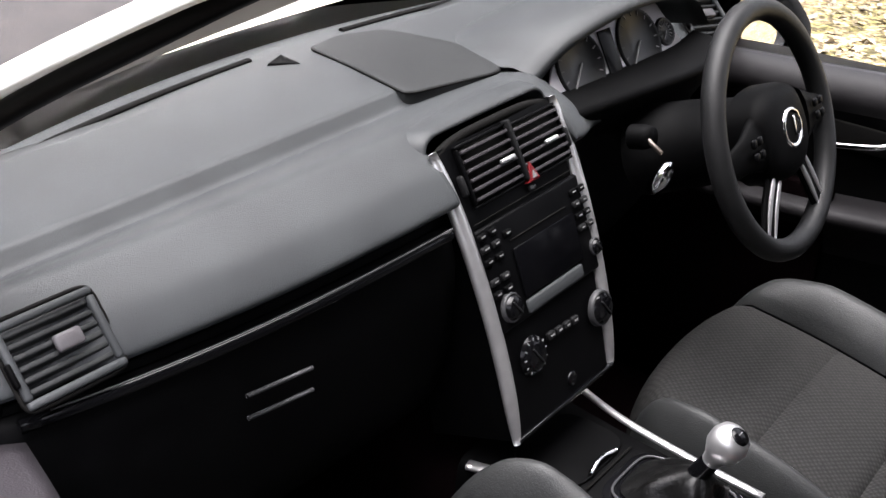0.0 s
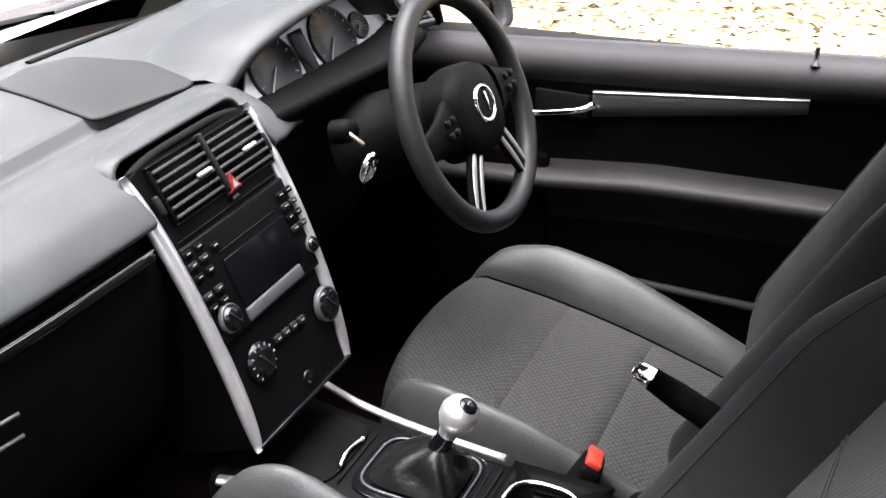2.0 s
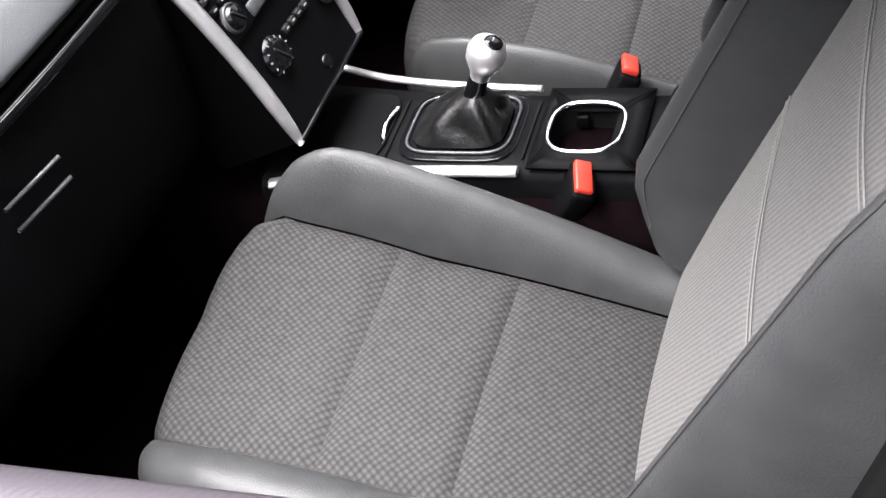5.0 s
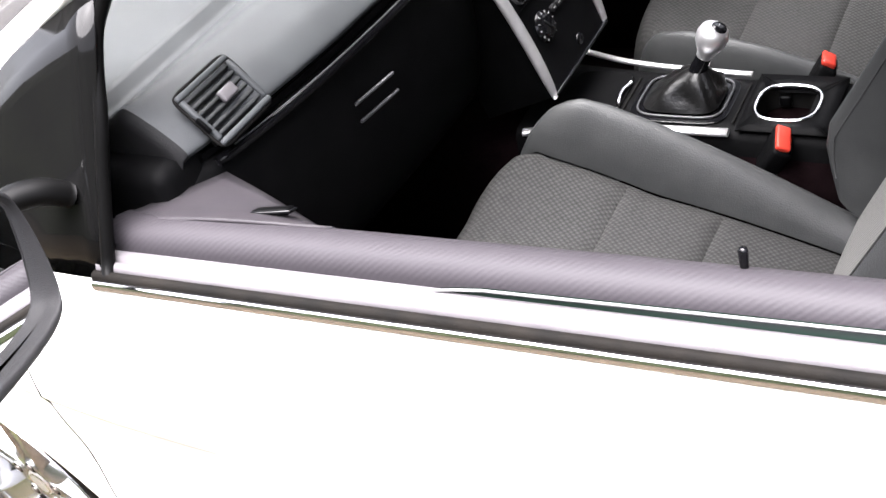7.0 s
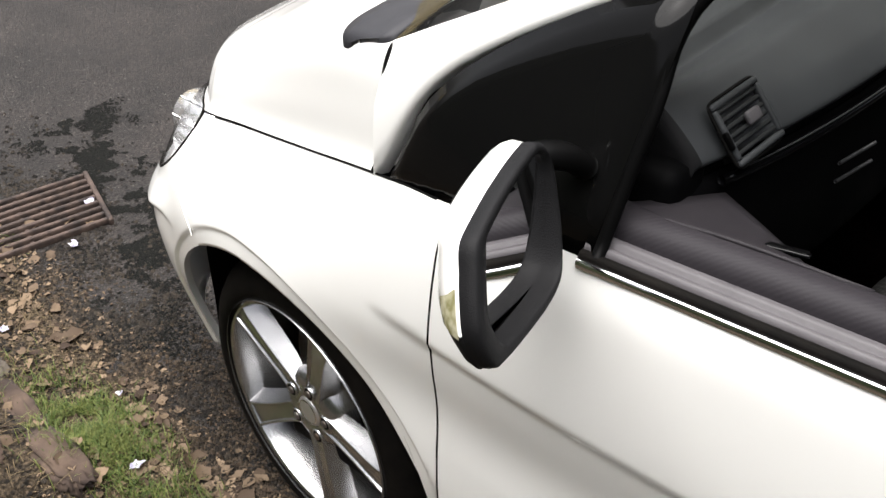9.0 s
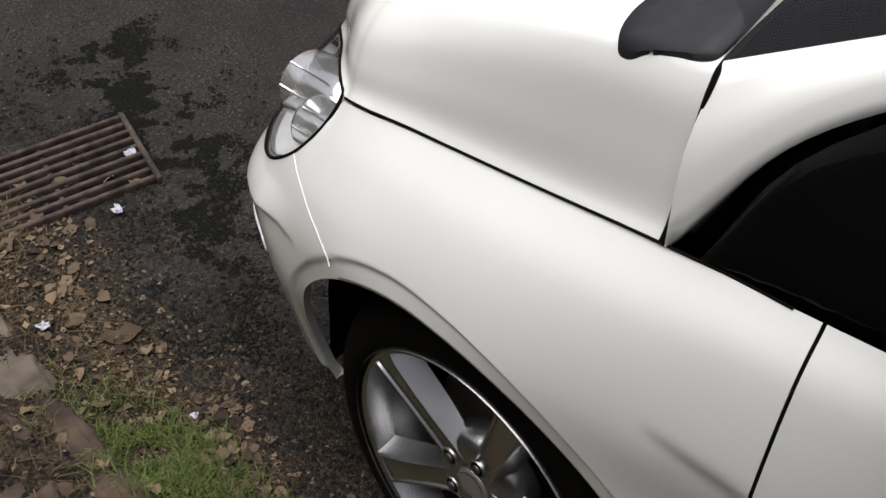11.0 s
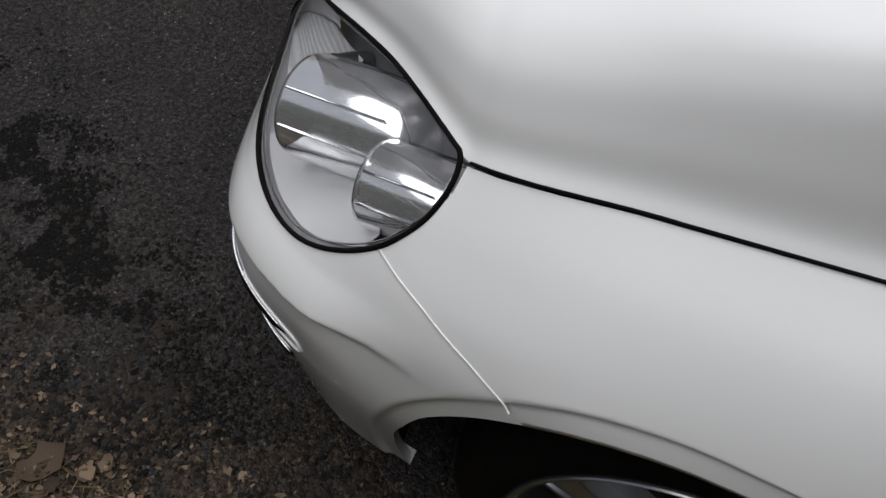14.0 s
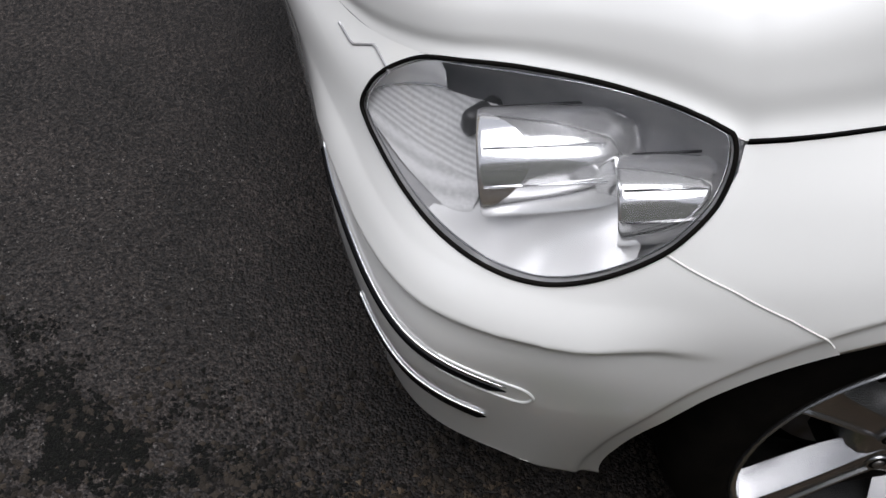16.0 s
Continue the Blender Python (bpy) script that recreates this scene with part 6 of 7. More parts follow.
# ---- seats ----
def seat(cx, y0, tag):
    """A front seat: cushion with leather bolsters and three fabric panels, and a backrest. y0: its front edge."""
    s = thing("passenger_seat" if cx < 0 else "driver_seat", tag, "seat", "front seats")
    W = 0.25

    def top(u, y):
        """Height of the cushion."""
        t = (y0 - y) / 0.55
        base = 0.665 - 0.12 * t + 0.02 * math.sin(min(t, 1) * math.pi)
        a = abs(u)
        if cx < 0:
            base += 0.052 * max(0.0, min(1.0, (u - 0.1) / 0.5)) * max(0.0, 1 - t / 0.5)
        lim = (0.68 if cx < 0 else 0.78) if u * cx < 0 else 0.585
        if a > lim:
            k = (a - lim) / (1 - lim)
            base += 0.085 * math.sin(math.pi * min(1.0, k * 0.85 + 0.02)) ** 0.8 * np.interp(t, [0, 0.12, 0.3, 0.5, 0.8, 1.0], [0.1, 0.55, 1.1, 1.1, 0.7, 0.4]) * (0.62 if u * cx > 0 else (1.0 if cx < 0 else 0.5)) - 0.05 * k**6
        else:
            base += 0.008 * math.cos(a / lim * math.pi / 2)
        return base

    def point(u, t):
        """t: 0 at the foot of the front, 1 at the back."""
        front = y0 - 0.035 * abs(u) ** 2 - 0.075 * abs(u) ** 6 - (0.045 * abs(u) ** 3 if u * cx < 0 and cx < 0 else 0.0)
        if t < 0.25:
            k = t / 0.25 * math.pi / 2
            zt = top(u, front - 0.05)
            y = front - 0.06 * (1 - math.cos(k))
            z = zt - 0.13 * (1 - math.sin(k))
        else:
            b = min(1.0, (t - 0.25) / 0.22)
            b = b * b * (3 - 2 * b)
            y = front + (y0 - 0.012 - front) * b - 0.06 - (0.53) * (t - 0.25) / 0.75
            z = top(u, y)
        ww = W * (1 - 0.06 * (1 - min(1, t / 0.4)))
        return Vector((cx + u * ww, y, z))

    def patch(name, u0, u1, t0, t1, mat, label, puff=0.0):
        uu = [u for u in np.linspace(u0, u1, 15)]
        tt = [t for t in np.linspace(t0, t1, 26)]
        g = []
        for u in uu:
            row = []
            for t in tt:
                p = point(u, t)
                e = min((u - u0) / 0.05, (u1 - u) / 0.05, (t - t0) / 0.025, (t1 - t) / 0.025, 1.0)
                p.z += puff * (max(0.0, e) ** 0.5 - 1)
                row.append(p)
            g.append(row)
        return part(name, grid_bm(g), mat, s, label)

    g1, g2 = (0.25 + 0.75 * ((d - 0.06) / 0.53) for d in ((0.222, 0.364) if cx < 0 else (0.208, 0.352)))
    ins = 0.68 if cx < 0 else 0.78   # the inner seam
    ino = -0.585
    edges = [(0.0, g1), (g1, g2), (g2, 1.0)]
    for a, b in edges:
        patch("cushion_panel", *((ino, ins) if cx < 0 else (-ins, -ino)), a, b, FABRIC, "grey dotted fabric panel", 0.008)
    for sx in (-1, 1):
        e = ins if sx * cx < 0 else -ino
        patch("cushion_bolster", e if sx > 0 else -1.0, 1.0 if sx > 0 else -e, 0.0, 1.0, LEATHER, "smooth dark grey leather bolster", 0.004)
        sk = [[point(sx * 1.0, t) + Vector((0, 0, dz)) + Vector((sx * dx, 0, 0)) for dz, dx in ((0, 0), (-0.02, 0.004), (-0.10, 0.0), (-0.16, -0.01))] for t in np.linspace(0, 1, 20)]
        part("cushion_side", grid_bm(sk), LEATHER, s)
    part("front_skirt", grid_bm([[point(u, 0.0) + Vector((0, -d, -d * 2)) for d in (0, 0.02, 0.08)] for u in np.linspace(-1, 1, 15)]), LEATHER, s)
    part("seat_base", box(0.42, 0.48, 0.20, pose(cx, y0 - 0.33, 0.40), 0.02), PLASTIC, s, "black seat base")
    # backrest
    o = Vector((cx, y0 - 0.56 + (0.0 if cx < 0 else 0.045), 0.60))
    rake = Vector((0, -0.50, 1)).normalized()
    fwd = Vector((0, 1, 0.50)).normalized()

    def back(u, h, depth=0.0):
        a = abs(u)
        w = (0.256 if u * cx < 0 else 0.247) * np.interp(h, [0, 0.1, 0.55, 0.75, 0.80], [0.92, 1.0, 1.0, 0.82, 0.65])
        f = 0.0
        lim = 0.80 if u * cx < 0 else 0.68
        if a > lim:
            k = (a - lim) / (1 - lim)
            f = ((0.098 if cx < 0 else 0.082) if u * cx < 0 else 0.050) * math.sin(math.pi * min(1, 0.08 + k * 0.75)) * np.interp(h, [0, 0.08, 0.5, 0.75], [0.4, 1.0, 0.9, 0.2]) - 0.11 * k**7
        else:
            f = 0.010 * math.cos(a / lim * math.pi / 2)
        f -= 0.10 * max(0.0, (h - 0.72) / 0.08) ** 2
        return o + rake * h + fwd * f + Vector((u * w, 0, 0)) - fwd * depth

    def bpatch(name, u0, u1, h0, h1, mat, label, puff=0.0):
        g = []
        for u in np.linspace(u0, u1, 15):
            row = []
            for h in np.linspace(h0, h1, 26):
                e = max(0.0, min((u - u0) / 0.05, (u1 - u) / 0.05, (h - h0) / 0.015, (h1 - h) / 0.015, 1.0))
                row.append(back(u, h) + fwd * puff * (e**0.5 - 1))
            g.append(row)
        return part(name, grid_bm(g), mat, s, label)

    lo, hi = (-0.68, 0.80) if cx < 0 else (-0.80, 0.68)
    for a, b in ((0.0, 0.27), (0.27, 0.45), (0.45, 0.62), (0.62, 0.80)):
        bpatch("backrest_panel", lo, hi, a, b, TWILL, "grey diagonally ribbed fabric panel", 0.003)
        if b < 0.8:
            for dh in (-0.0035, 0.0035):
                part("stitch_line", tube([back(u, b + dh) - fwd * 0.0008 for u in np.linspace(lo + 0.02, hi - 0.02, 20)], 0.0009, 6), SEATSEAM, s, "pale stitched seam")
    for sx in (-1, 1):
        u0 = hi if sx > 0 else lo
        bpatch("backrest_bolster", u0 if sx > 0 else -1.0, 1.0 if sx > 0 else u0, 0.0, 0.80, LEATHER, "smooth dark grey leather bolster", 0.004)
        g = [[back(sx * 1.0, h, d) + Vector((sx * dx, 0, 0)) for d, dx in ((0, 0), (0.03, 0.004), (0.08, 0.0), (0.12, -0.05))] for h in np.linspace(0, 0.80, 20)]
        part("backrest_side", grid_bm(g), LEATHER, s)
        part("bolster_seam", tube([back(sx * 0.86, h) + fwd * 0.0008 for h in np.linspace(0.03, 0.74, 40)], 0.0011, 6), STITCH, s, "dark stitched seam")
        part("bolster_piping", tube([back(sx * 0.995, h) for h in np.linspace(0.02, 0.78, 24)], 0.002, 6), STITCH, s, "dark piping")
    part("backrest_shell", grid_bm([[back(u, h) * 1.0 + Vector((0, -0.13 + 0.03 * abs(u), 0)) for u in np.linspace(-0.95, 0.95, 9)] for h in np.linspace(0.0, 0.80, 10)]), PLASTIC, s)
    return s


seat(-0.362, -0.690, "dark grey fabric and leather passenger seat")
seat(0.372, -0.755, "dark grey fabric and leather driver's seat")


# ---- far door trim ----
# SOFT at about half strength: the far side's shade is put into this copy.
DOORSHADED = material("door_trim_grey", (0.0085, 0.0078, 0.0086), 0.5, color2=(0.0115, 0.0105, 0.0115), scale=15, bump=0.3, bump_scale=500, spec=0.15)


def far_door():
    d = thing("door_trim", "black inner door panel with a silver trim strip and armrest", "door trim")
    ys = np.linspace(-0.50, -1.44, 30)
    top = lambda y: np.interp(y, [-1.44, -1.37, -0.80, -0.50], [1.012, 1.010, 0.966, 0.945])
    arm = lambda y: np.interp(y, [-1.44, -1.295, -1.03, -0.82, -0.5], [0.803, 0.800, 0.789, 0.763, 0.74])
    prof = [(0.845, -0.02), (0.83, 0.005), (0.80, 0.010), (0.772, 0.0), (0.757, -0.018), (0.752, -0.035), (0.758, -0.05)]
    part("upper_trim", grid_bm([[(x, y, top(y) + z) for x, z in prof] for y in ys]), DOORSHADED, d, "grey grained upper door trim")
    part("middle_trim", grid_bm([[(0.758, y, top(y) - 0.05), (0.760, y, (top(y) + arm(y)) / 2), (0.756, y, arm(y) + 0.008)] for y in ys]), PLASTIC, d, "black door panel")
    part("armrest", grid_bm([[(0.756, y, arm(y) + 0.008), (0.735, y, arm(y) + 0.003), (0.700, y, arm(y)), (0.688, y, arm(y) - 0.008), (0.690, y, arm(y) - 0.022), (0.725, y, arm(y) - 0.05), (0.74, y, arm(y) - 0.10)] for y in ys]), DOORSHADED, d, "grey padded armrest")
    part("lower_trim", grid_bm([[(0.74, y, arm(y) - 0.10), (0.742, y, 0.55), (0.745, y, 0.35)] for y in ys]), PLASTIC, d, "black lower door panel")
    part("door_pocket", tube([(0.728, y, 0.575) for y in np.linspace(-0.95, -1.40, 10)], 0.008, 8), SOFT, d, "rim of the door pocket")
    g = []
    for y in np.linspace(-0.92, -1.275, 12):
        a, b = np.interp(y, [-1.275, -0.92], [0.954, 0.913]), np.interp(y, [-1.275, -0.92], [0.930, 0.868])
        g.append([(0.757, y, a + 0.002), (0.750, y, a), (0.748, y, (a + b) / 2), (0.750, y, b), (0.757, y, b - 0.002)])
    part("trim_strip", grid_bm(g), DULLSILVER, d, "satin silver trim strip")
    part("strip_edge", tube([(0.749, y, np.interp(y, [-1.275, -0.92], [0.954, 0.913])) for y in np.linspace(-0.92, -1.275, 8)], 0.002, 6), SILVER, d)
    part("handle_cup", box(0.008, 0.10, 0.045, pose(0.754, -0.865, 0.882), 0.003), SEAMDARK, d)
    part("door_handle", tube(spline([(0.744, -0.925, 0.893), (0.732, -0.90, 0.883), (0.736, -0.82, 0.864)], 12), [0.009, 0.008, 0.007] + [0.0055] * 9, 10), CHROME, d, "chrome inner door handle")
    part("lock_pin", revolve([(0, 0.03), (0.004, 0.028), (0.004, 0), (0.009, 0)], 12, pose(0.775, -1.272, 1.005)), GLOSSBLACK, d, "black door lock pin")


far_door()
PILLARTRIM = material("pillar_trim", (0.10, 0.098, 0.095), 0.6, color2=(0.13, 0.127, 0.123), scale=40)
part("pillar_trim", tube(spline([(0.785, -1.405, 0.99), (0.765, -1.415, 1.10), (0.70, -1.47, 1.28), (0.62, -1.56, 1.50)], 20), 0.026, 10, squash=0.6), PILLARTRIM, car, "pale grey inner pillar trim")

# floor and rear of the cabin
cabin = thing("cabin_floor", "dark carpeted car floor", "carpet")
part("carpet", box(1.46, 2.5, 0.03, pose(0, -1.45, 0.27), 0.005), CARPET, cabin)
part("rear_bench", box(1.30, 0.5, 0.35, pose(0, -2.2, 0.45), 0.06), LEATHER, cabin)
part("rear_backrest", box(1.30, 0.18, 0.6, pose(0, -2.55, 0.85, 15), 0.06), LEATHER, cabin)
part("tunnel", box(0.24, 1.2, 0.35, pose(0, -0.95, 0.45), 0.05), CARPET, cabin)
flip(SIDE, car)


# ---- drain grate ----
IRON = material("rusty_iron", (0.020, 0.014, 0.012), 0.8, 0.3, color2=(0.085, 0.058, 0.046), scale=30, bump=0.6, bump_scale=150)


def grate():
    g = thing("drain_grate", "rusty iron drain grate littered with leaves", "drain grate")
    m = Matrix(((-0.960, -0.350, 0, -0.326), (0.260, -0.937, 0, 1.430), (0, 0, 1, 0.004), (0, 0, 0, 1)))   # x along the bars
    # flat dark plate at road level, painted for the drain's shaded depth
    part("pit", box(0.38, 0.26, 0.006, m @ pose(0.19, 0.13, -0.006), 0), SEAMDARK, g)
    for k in range(9):
        part("bar", box(0.39, 0.012, 0.022, m @ pose(0.195, 0.006 + k * 0.031, 0.004), 0.004), IRON, g)
    for x in (-0.006, 0.396):
        part("frame_bar", box(0.014, 0.275, 0.026, m @ pose(x, 0.130, 0.002), 0.004), IRON, g)
    part("cross_bar", box(0.012, 0.25, 0.012, m @ pose(0.20, 0.130, -0.002), 0.003), IRON, g)


grate()

# ---- verge: kerb stones, soil clods, gravel, grass, leaves, scraps ----
STONE = material("kerb_stone", (0.045, 0.037, 0.028), 0.95, color2=(0.120, 0.098, 0.072), scale=14, detail=8, bump=0.8, bump_scale=60)
CLAY = material("red_clay", (0.022, 0.013, 0.009), 0.95, color2=(0.068, 0.045, 0.031), scale=16, detail=8, bump=1.0, bump_scale=50)


def lump(name, x, y, sx, sy, sz, mat, label, cat, turn=0.0, seed=0):
    b = bmesh.new()
    bmesh.ops.create_icosphere(b, subdivisions=4, radius=1.0)
    for v in b.verts:
        q = v.co.copy()
        k = 1 + 0.34 * noise.noise(q * 1.6 + Vector((seed, 0, 0))) + 0.26 * noise.noise(q * 4 + Vector((0, seed, 0))) + 0.16 * noise.noise(q * 9 + Vector((0, 0, seed))) + 0.08 * noise.noise(q * 22 + Vector((seed, seed, 0)))
        # squared off like a broken block
        q = Vector([math.copysign(abs(c) ** 0.65, c) for c in q]) * k
        v.co = Vector((q.x * sx, q.y * sy, q.z * sz))
    bmesh.ops.transform(b, matrix=pose(x, y, ground_height(x, y) - sz * 0.30, 4, -3, turn), verts=b.verts[:])
    return tagged(part(name, b, mat), label, cat)


lump("kerb_stone", -0.915, 1.135, 0.040, 0.17, 0.020, STONE, "weathered buff kerb stone at the verge", "kerb stone", -12, 1)
lump("kerb_stone", -0.960, 0.905, 0.045, 0.070, 0.018, STONE, "broken buff kerb stone in the soil", "kerb stone", -6, 2)
lump("clay_clod", -0.990, 0.690, 0.034, 0.100, 0.015, CLAY, "ridge of reddish clay on the verge", "clod", -8, 3)
lump("clay_clod", -1.015, 0.505, 0.036, 0.095, 0.014, CLAY, "ridge of reddish clay on the verge", "clod", -4, 4)
lump("clay_clod", -1.090, 0.780, 0.060, 0.060, 0.009, CLAY, "flat lump of reddish clay on the verge", "clod", 20, 6)
lump("clay_clod", -1.110, 0.640, 0.050, 0.045, 0.008, CLAY, "flat lump of reddish clay on the verge", "clod", -30, 7)
lump("stone", -0.985, 0.625, 0.017, 0.014, 0.014, STONE, "small tan stone on the clay", "stone", 20, 5)

RAN = random.Random(7)


def tinted(name, dark, light, rough=0.9, trans=0.0):
    """Each loose piece takes its own shade between two colours."""
    m = bpy.data.materials.new(name)
    m.use_nodes = True
    n, l = m.node_tree.nodes, m.node_tree.links
    p = n["Principled BSDF"]
    p.inputs["Roughness"].default_value = rough
    p.inputs["Specular IOR Level"].default_value = 0.25
    geo, oi, ad, fr, r = (n.new("ShaderNode" + k) for k in ("NewGeometry", "ObjectInfo", "Math", "Math", "ValToRGB"))
    fr.operation = "FRACT"
    l.new(geo.outputs["Random Per Island"], ad.inputs[0])
    l.new(oi.outputs["Random"], ad.inputs[1])
    l.new(ad.outputs[0], fr.inputs[0])
    l.new(fr.outputs[0], r.inputs["Fac"])
    r.color_ramp.elements[0].color, r.color_ramp.elements[1].color = (*dark, 1), (*light, 1)
    l.new(r.outputs[0], p.inputs["Base Color"])
    return m


GRAVELMAT = tinted("gravel", (0.0037, 0.0034, 0.0030), (0.0390, 0.0315, 0.0240))
MOSSMAT = tinted("wet_moss", (0.0006, 0.0006, 0.0005), (0.0055, 0.006, 0.004), 0.8)
GRASSMAT = tinted("grass_blade", (0.0252, 0.0540, 0.0086), (0.1224, 0.1368, 0.0360), 0.6)
DRYMAT = tinted("dry_stalk", (0.0240, 0.0168, 0.0078), (0.1140, 0.0840, 0.0432), 0.8)
LEAFMAT = tinted("dead_leaf", (0.0221, 0.0127, 0.0076), (0.180, 0.128, 0.081), 0.75)
FARLEAF = tinted("bank_leaf", (0.12, 0.095, 0.055), (0.23, 0.2, 0.16), 0.8)
PAPER = material("paper", (0.50, 0.49, 0.50), 0.7, color2=(0.22, 0.21, 0.30), scale=70)


def sheet_of(name, verts, faces, mat, label, cat, kind="stuff", smooth=False):
    me = bpy.data.meshes.new(name)
    me.from_pydata(verts, [], faces)
    me.materials.append(mat)
    if smooth:
        me.shade_smooth()
    return tagged(new(name, me), label, cat, kind=kind)


def gravel():
    V, F = [], []
    for _ in range(34000):
        y = RAN.uniform(-0.2, 2.0)
        x = verge_edge(y) + RAN.gauss(0.08, 0.15)
        if RAN.random() < 0.35:
            x = RAN.uniform(-1.2, -0.35)
        # it gathers in patches
        if noise.noise(Vector((x * 7, y * 7, 9))) + 0.6 * noise.noise(Vector((x * 19, y * 19, 4))) < RAN.uniform(-0.25, 0.35):
            continue
        s = RAN.choice((0.002, 0.003, 0.004, 0.005, 0.007)) * RAN.uniform(0.7, 1.4)
        z = ground_height(x, y)
        o = len(V)
        t = RAN.uniform(0, 6.28)
        c, q = math.cos(t), math.sin(t)
        for dx, dy, dz in ((1, 0, 0.2), (0, 0.8, 0.3), (-0.9, 0, 0.2), (0, -0.8, 0.1), (0.1, 0.1, 0.9), (0, 0, -0.4)):
            V.append((x + (dx * c - dy * q) * s, y + (dx * q + dy * c) * s, z + dz * s))
        F += [(o, o + 1, o + 4), (o + 1, o + 2, o + 4), (o + 2, o + 3, o + 4), (o + 3, o, o + 4), (o + 1, o, o + 5), (o + 2, o + 1, o + 5), (o + 3, o + 2, o + 5), (o, o + 3, o + 5)]
    sheet_of("gravel", V, F, GRAVELMAT, "loose dark gravel along the road's edge", "gravel")


def blades(name, count, spot, mat, label, cat, tall, flat=0.0):
    V, F = [], []
    for _ in range(count):
        x, y = spot()
        z = ground_height(x, y)
        h, w, t = tall * RAN.uniform(0.4, 1.2), RAN.uniform(0.0008, 0.0018), RAN.uniform(0, 6.28)
        lean = RAN.uniform(0.2, 1.0) + flat
        d = (math.cos(t), math.sin(t))
        o = len(V)
        for k in range(4):
            f = k / 3
            r = h * lean * f * f
            ww = w * (1 - f * 0.85)
            px, py, pz = x + d[0] * r, y + d[1] * r, z + h * f * (1 - 0.35 * lean * f) * (1 - 0.5 * min(flat, 1))
            V.append((px - d[1] * ww, py + d[0] * ww, pz))
            V.append((px + d[1] * ww, py - d[0] * ww, pz))
        F += [(o, o + 1, o + 3, o + 2), (o + 2, o + 3, o + 5, o + 4), (o + 4, o + 5, o + 7, o + 6)]
    sheet_of(name, V, F, mat, label, cat)


def green_spot():
    while True:
        x, y = RAN.gauss(-0.905, 0.045), RAN.gauss(0.55, 0.11)
        pick = RAN.random()
        if pick < 0.14:
            x, y = RAN.gauss(-0.70, 0.06), RAN.gauss(1.50, 0.09)
        elif pick < 0.30:
            x, y = RAN.uniform(-1.5, -1.05), RAN.uniform(-0.3, 1.9)
        elif pick < 0.40:
            x, y = RAN.gauss(-0.93, 0.05), RAN.gauss(0.30, 0.08)
        if x < verge_edge(y) + 0.03 and noise.noise(Vector((x * 14, y * 14, 2))) > -0.25:
            return x, y


def any_verge():
    y = RAN.uniform(-0.3, 1.9)
    return verge_edge(y) - abs(RAN.gauss(-0.06, 0.2)), y


def moss():
    """Dark wet moss and leaf mould, in ragged patches on the road beside the verge."""
    ran = random.Random(71)
    V, F = [], []
    for _ in range(42000):
        y = ran.uniform(0.55, 1.75)
        x = float(np.interp(y, [0.55, 0.77, 1.05, 1.4, 1.75], [-0.78, -0.63, -0.41, -0.24, -0.18])) + ran.gauss(0.0, 0.085)
        if x < verge_edge(y) - 0.05:
            continue
        if y < 0.80 and ran.random() < 0.6:
            continue
        if noise.noise(Vector((x * 6, y * 6, 31))) + 0.7 * noise.noise(Vector((x * 17, y * 17, 8))) + 0.4 * noise.noise(Vector((x * 45, y * 45, 3))) < ran.uniform(-0.05, 0.22):
            continue
        s, z, t = ran.uniform(0.0018, 0.0055), ground_height(x, y), ran.uniform(0, 6.28)
        c, q = math.cos(t), math.sin(t)
        o = len(V)
        for dx, dy, dz in ((1, 0, 0.0), (-0.4, 0.9, 0.1), (-0.6, -0.7, 0.0), (0.1, 0.1, 0.7)):
            V.append((x + (dx * c - dy * q) * s, y + (dx * q + dy * c) * s, z + 0.0008 + dz * s))
        F += [(o, o + 1, o + 3), (o + 1, o + 2, o + 3), (o + 2, o, o + 3)]
    sheet_of("moss", V, F, MOSSMAT, "dark wet moss in ragged patches on the asphalt", "moss")


def grit():
    """Fine pale and dark grit pressed into the road."""
    ran = random.Random(23)
    V, F = [], []
    for _ in range(9000):
        x, y = ran.uniform(-0.95, 0.15), ran.uniform(0.35, 2.7)
        if x < verge_edge(y) or (x > -0.62 and y < 0.75):
            continue
        s, z, t = ran.choice((0.0012, 0.0016, 0.002, 0.003)) * ran.uniform(0.8, 1.3), ground_height(x, y), ran.uniform(0, 6.28)
        c, q = math.cos(t), math.sin(t)
        o = len(V)
        for dx, dy, dz in ((1, 0, 0.1), (-0.4, 0.9, 0.1), (-0.6, -0.7, 0.1), (0.1, 0.1, 0.8)):
            V.append((x + (dx * c - dy * q) * s, y + (dx * q + dy * c) * s, z + dz * s))
        F += [(o, o + 1, o + 3), (o + 1, o + 2, o + 3), (o + 2, o, o + 3)]
    sheet_of("grit", V, F, GRITMAT, "fine pale grit pressed into the asphalt", "grit")


